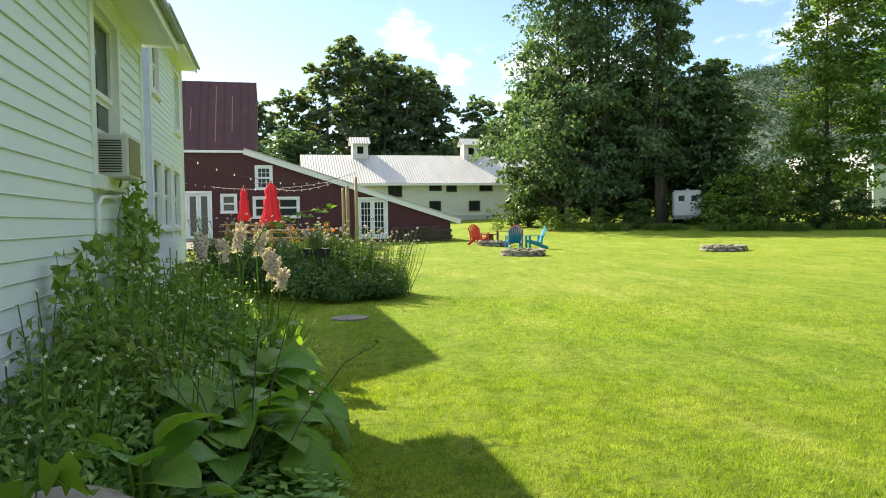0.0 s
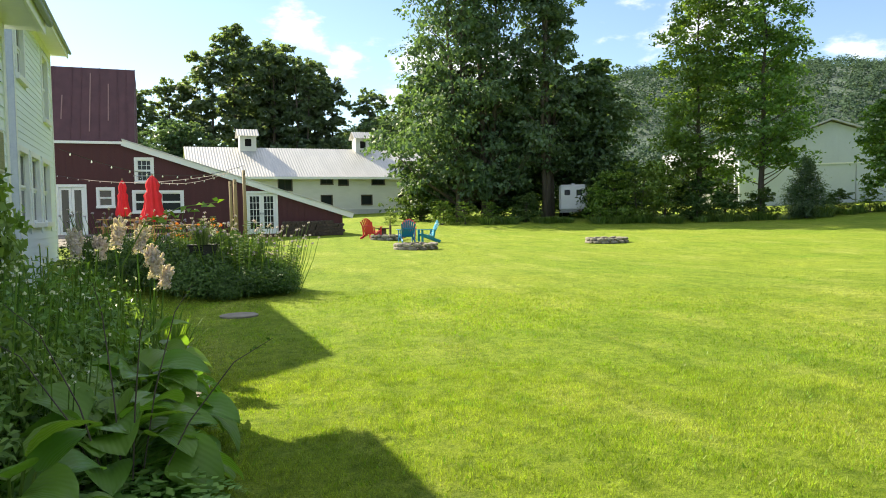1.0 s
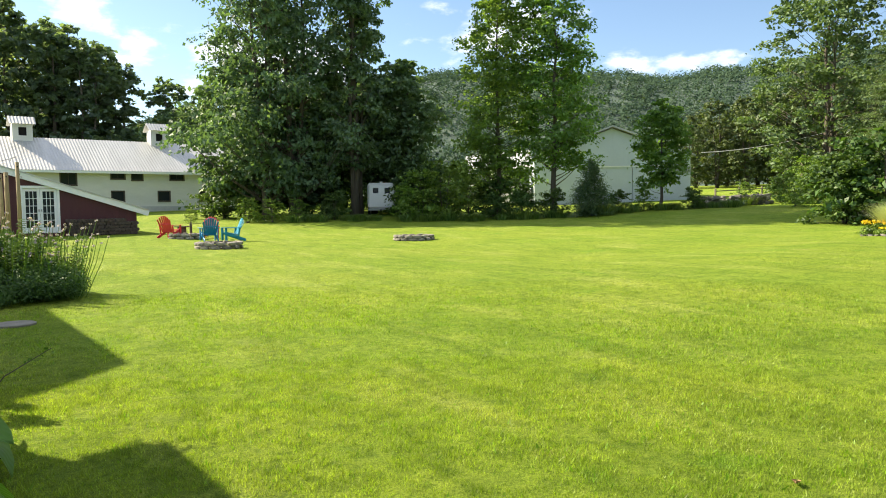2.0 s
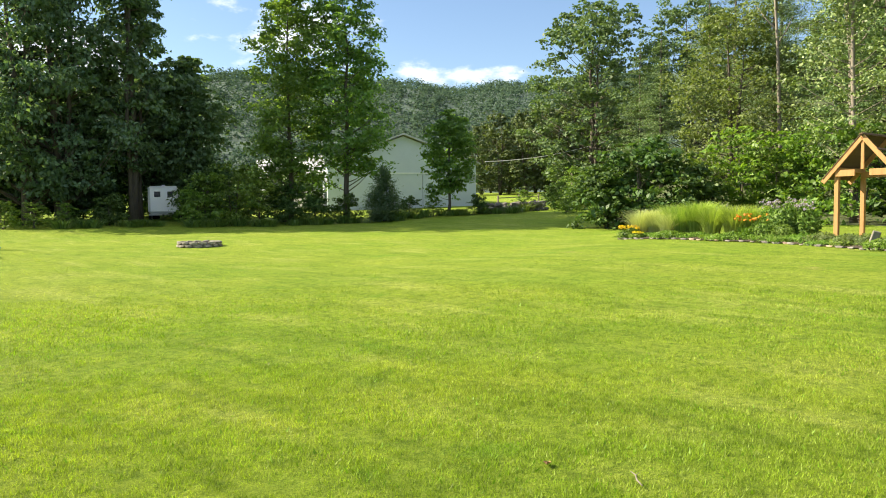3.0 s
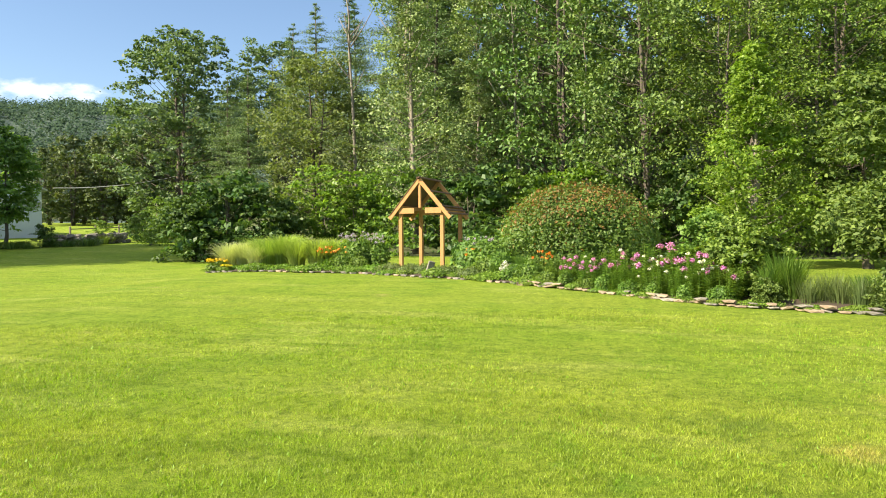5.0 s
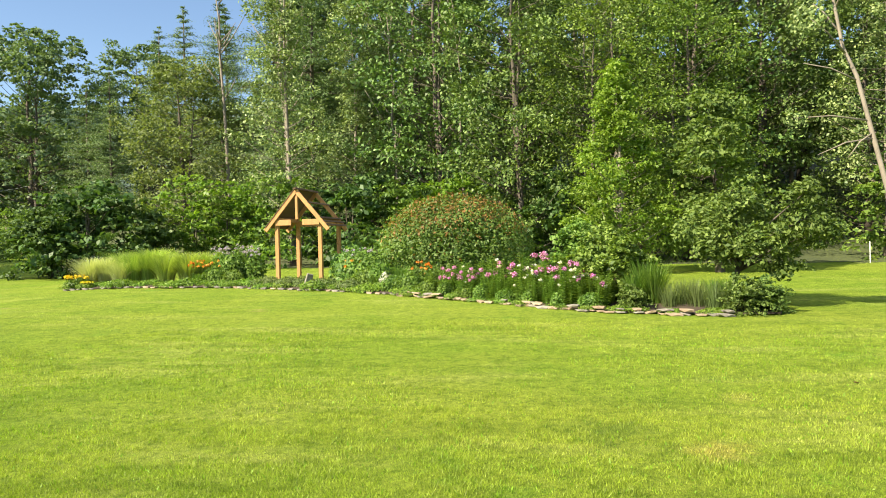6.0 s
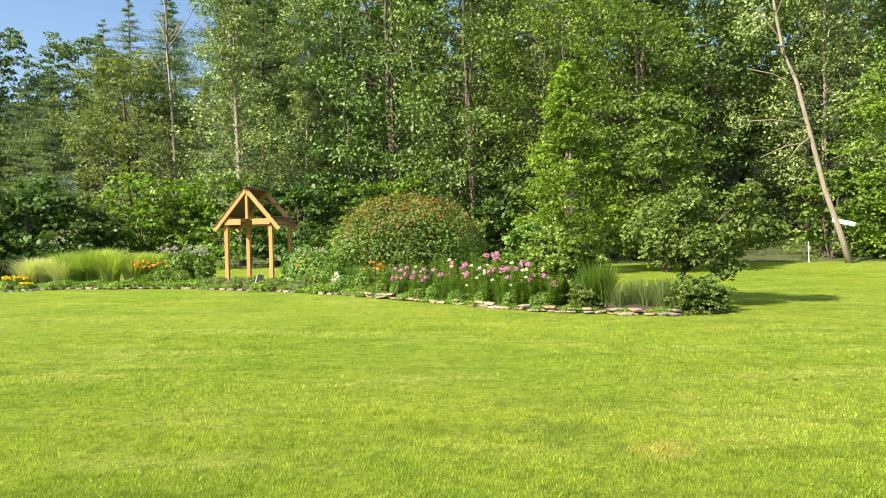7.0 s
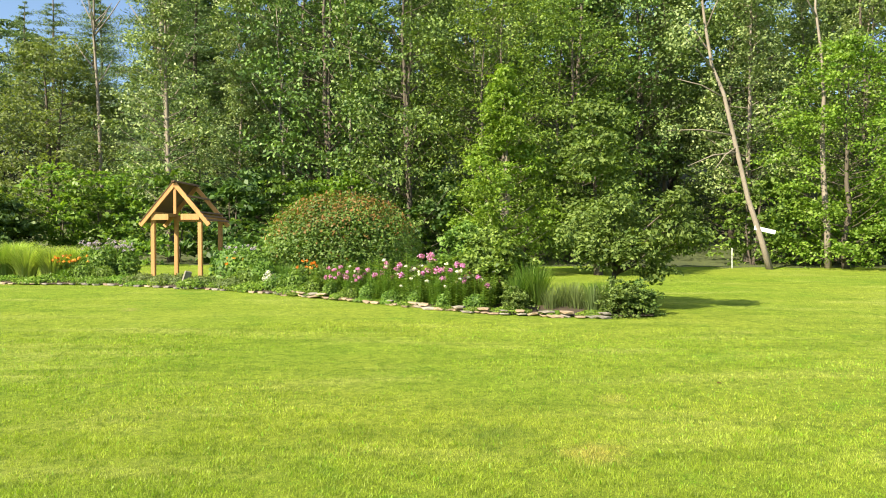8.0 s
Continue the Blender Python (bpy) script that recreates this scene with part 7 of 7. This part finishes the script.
# climbing vine with small leaves
vine = thing("climbing_vine", Matrix(), "green vine climbing the white clapboards", "vine")
bm = bmesh.new()
vq = np.random.default_rng(520)
chunks = []
for y, z1, sway in ((6.1, 1.35, .25), (6.6, 1.75, .2), (6.95, 1.95, .3), (7.3, 1.6, -.2), (4.6, 1.30, .2), (5.3, 1.35, .25), (7.7, 1.5, .2)):
    pts = [(-1.36 + vq.normal(0, .015) + .03, y + sway * t + vq.normal(0, .04), z1 * t) for t in np.linspace(0, 1, 9)]
    tube(bm, pts, [.008 - .006 * t for t in np.linspace(0, 1, 9)], 5)
    t = vq.uniform(.35, 1.02, 110)
    c = np.stack([-1.33 + vq.uniform(.0, .14, 110), y + sway * t + vq.normal(0, .13, 110), z1 * t + vq.normal(0, .04, 110)], 1)
    chunks.append(leaf_quads(c, .105, .07, np.tile((1.0, -.2, .5), (110, 1)), vq, .5))
part("stem", bm, BARK, vine)
v, f = join_quads(chunks)
part("leaves", mesh_from("leaves", v, f, BEDDARK), None, vine)
# branch arching across the view with a few bright leaves
sp = thing("arching_shoot", pose(-.35, 6.2, 0), "long arching shoot with bright yellow-green leaves", "plant")
bm = bmesh.new()
tube(bm, [(0, 0, .5), (.05, 0, 1.1), (.22, .05, 1.42), (.5, .1, 1.55), (.78, .1, 1.585)], [.008, .007, .005, .004, .002], 5)
part("stem", bm, BEDGREEN, sp)
c = np.array([(.22 + .042 * k, .07 + .03 * ((k * 7) % 3 - 1), 1.43 + .012 * k + .02 * ((k * 5) % 3 - 1)) for k in range(15)])
v, f = leaf_quads(c, .085, .055, np.tile((0, -.3, 1.0), (15, 1)), vq, .5)
part("leaves", mesh_from("leaves", v, f, LIME), None, sp)
near = perennial("bramble", "bright jagged leaves of a low bramble", .78, .26, 70, .15, LIME, 530, category="plant", width=.5)
plant_at(near, -.74, 2.42, 0)

# ---- grass: single blades, dense near the walk ----
def grass(name, r0, r1, az0, az1, n, height, width, seed, mat, label):
    q = np.random.default_rng(seed)
    r_ = np.sqrt(q.uniform(r0 ** 2, r1 ** 2, n) if r1 < 14 else (r0 + (r1 - r0) * q.random(n)) ** 2)
    a = np.radians(q.uniform(az0, az1, n))
    x, y = np.sin(a) * r_, np.cos(a) * r_
    tuft_ = np.array([noise.noise((px * 2.2, py * 2.2, 3.0)) for px, py in zip(x, y)])
    tuft_ = tuft_ + .9 * np.array([noise.noise((px * 9, py * 9, 5.0)) for px, py in zip(x, y)]) if r1 < 15 else tuft_
    keep = (x > -1.2) & ~((x < .15) & (y > 1.5) & (y < 8.5))
    x, y, tuft_ = x[keep], y[keep], tuft_[keep]
    n = len(x)
    z = ground_z(x, y)
    grow = height * (1 + .9 * np.clip(tuft_, -.8, 1.1)) * q.uniform(.5, 1.3, n)
    b = q.uniform(0, 6.283, n)
    lean_ = grow * q.uniform(.2, 1.1, n)
    bx, by = np.cos(b), np.sin(b)
    wd = width * q.uniform(.6, 1.3, n)
    c = q.uniform(0, 6.283, n)
    sx, sy = np.cos(c) * wd, np.sin(c) * wd
    v = np.stack([np.stack([x - sx, y - sy, z - .005], 1), np.stack([x + sx, y + sy, z - .005], 1), np.stack([x + bx * lean_, y + by * lean_, z + grow], 1)], 1).reshape(-1, 3)
    tagged(new(name, mesh_from(name, v, np.arange(3 * n).reshape(-1, 3), mat)), label, "grass", kind="stuff")


grass("lawn_grass", 3.1, 7.0, -10, 152, 350000, .021, .0031, 601, BLADE, "short mown lawn grass close to the house")
grass("lawn_grass", 7.0, 14.0, -8, 152, 260000, .021, .0048, 602, BLADE, "short mown lawn grass farther out")
grass("lawn_grass", 14.0, 42.0, -2, 152, 120000, .018, .0065, 603, BLADE, "mown lawn grass towards the trees")
grass("lawn_clover", 3.1, 13.0, 0, 150, 16000, .024, .009, 604, CLOVER, "clover scattered through the lawn")

# ---- litter on the lawn ----
twig = thing("fallen_twig", pose(3.66, 1.36, gz(3.66, 1.36) + .022, 0, 0, 35), "dry pale twig lying on the grass", "twig")
bm = bmesh.new()
tube(bm, [(-.10, 0, .004), (-.03, .012, .008), (.04, .004, .010), (.11, .016, .004)], [.004, .0045, .004, .002], 6)
part("stick", bm, PALEBARK, twig, smooth=True)
bm = bmesh.new()
tube(bm, [(.03, .006, .01), (.06, -.02, .016)], [.0025, .0012], 5)
part("side_shoot", bm, PALEBARK, twig, smooth=True)
DRYLEAF = solid("dry_brown_leaf", (0.20, 0.11, 0.045), (0.30, 0.18, 0.08), 20, 0.8, 0, 0.2, 60)
for x, y, turn in ((7.3, -5.07, 20), (3.6, 1.88, 110)):
    fallen = thing("fallen_leaf", pose(x, y, gz(x, y) + .016, 0, 0, turn) @ Matrix.Diagonal((.7, .7, .7, 1)), "curled dry brown leaf lying on the grass", "leaf", "fallen leaves on the lawn")
    bm = bmesh.new()
    rows = []
    for i in range(6):
        t = i / 5
        w = .032 * math.sin(math.pi * (.06 + .9 * t)) + .002
        rows.append([bm.verts.new((u * w, t * .10 - .05, .012 * abs(u) ** 2 * (1 + t) + .010 * t * t)) for u in (-1, -.5, 0, .5, 1)])
    for a, b in zip(rows, rows[1:]):
        for k in range(4):
            bm.faces.new((a[k], a[k + 1], b[k + 1], b[k]))
    part("blade", bm, DRYLEAF, fallen, smooth=True)
    bm = bmesh.new()
    tube(bm, [(0, -.05, .001), (.006, -.08, .006)], [.0015, .001], 5)
    part("leafstalk", bm, DRYLEAF, fallen)
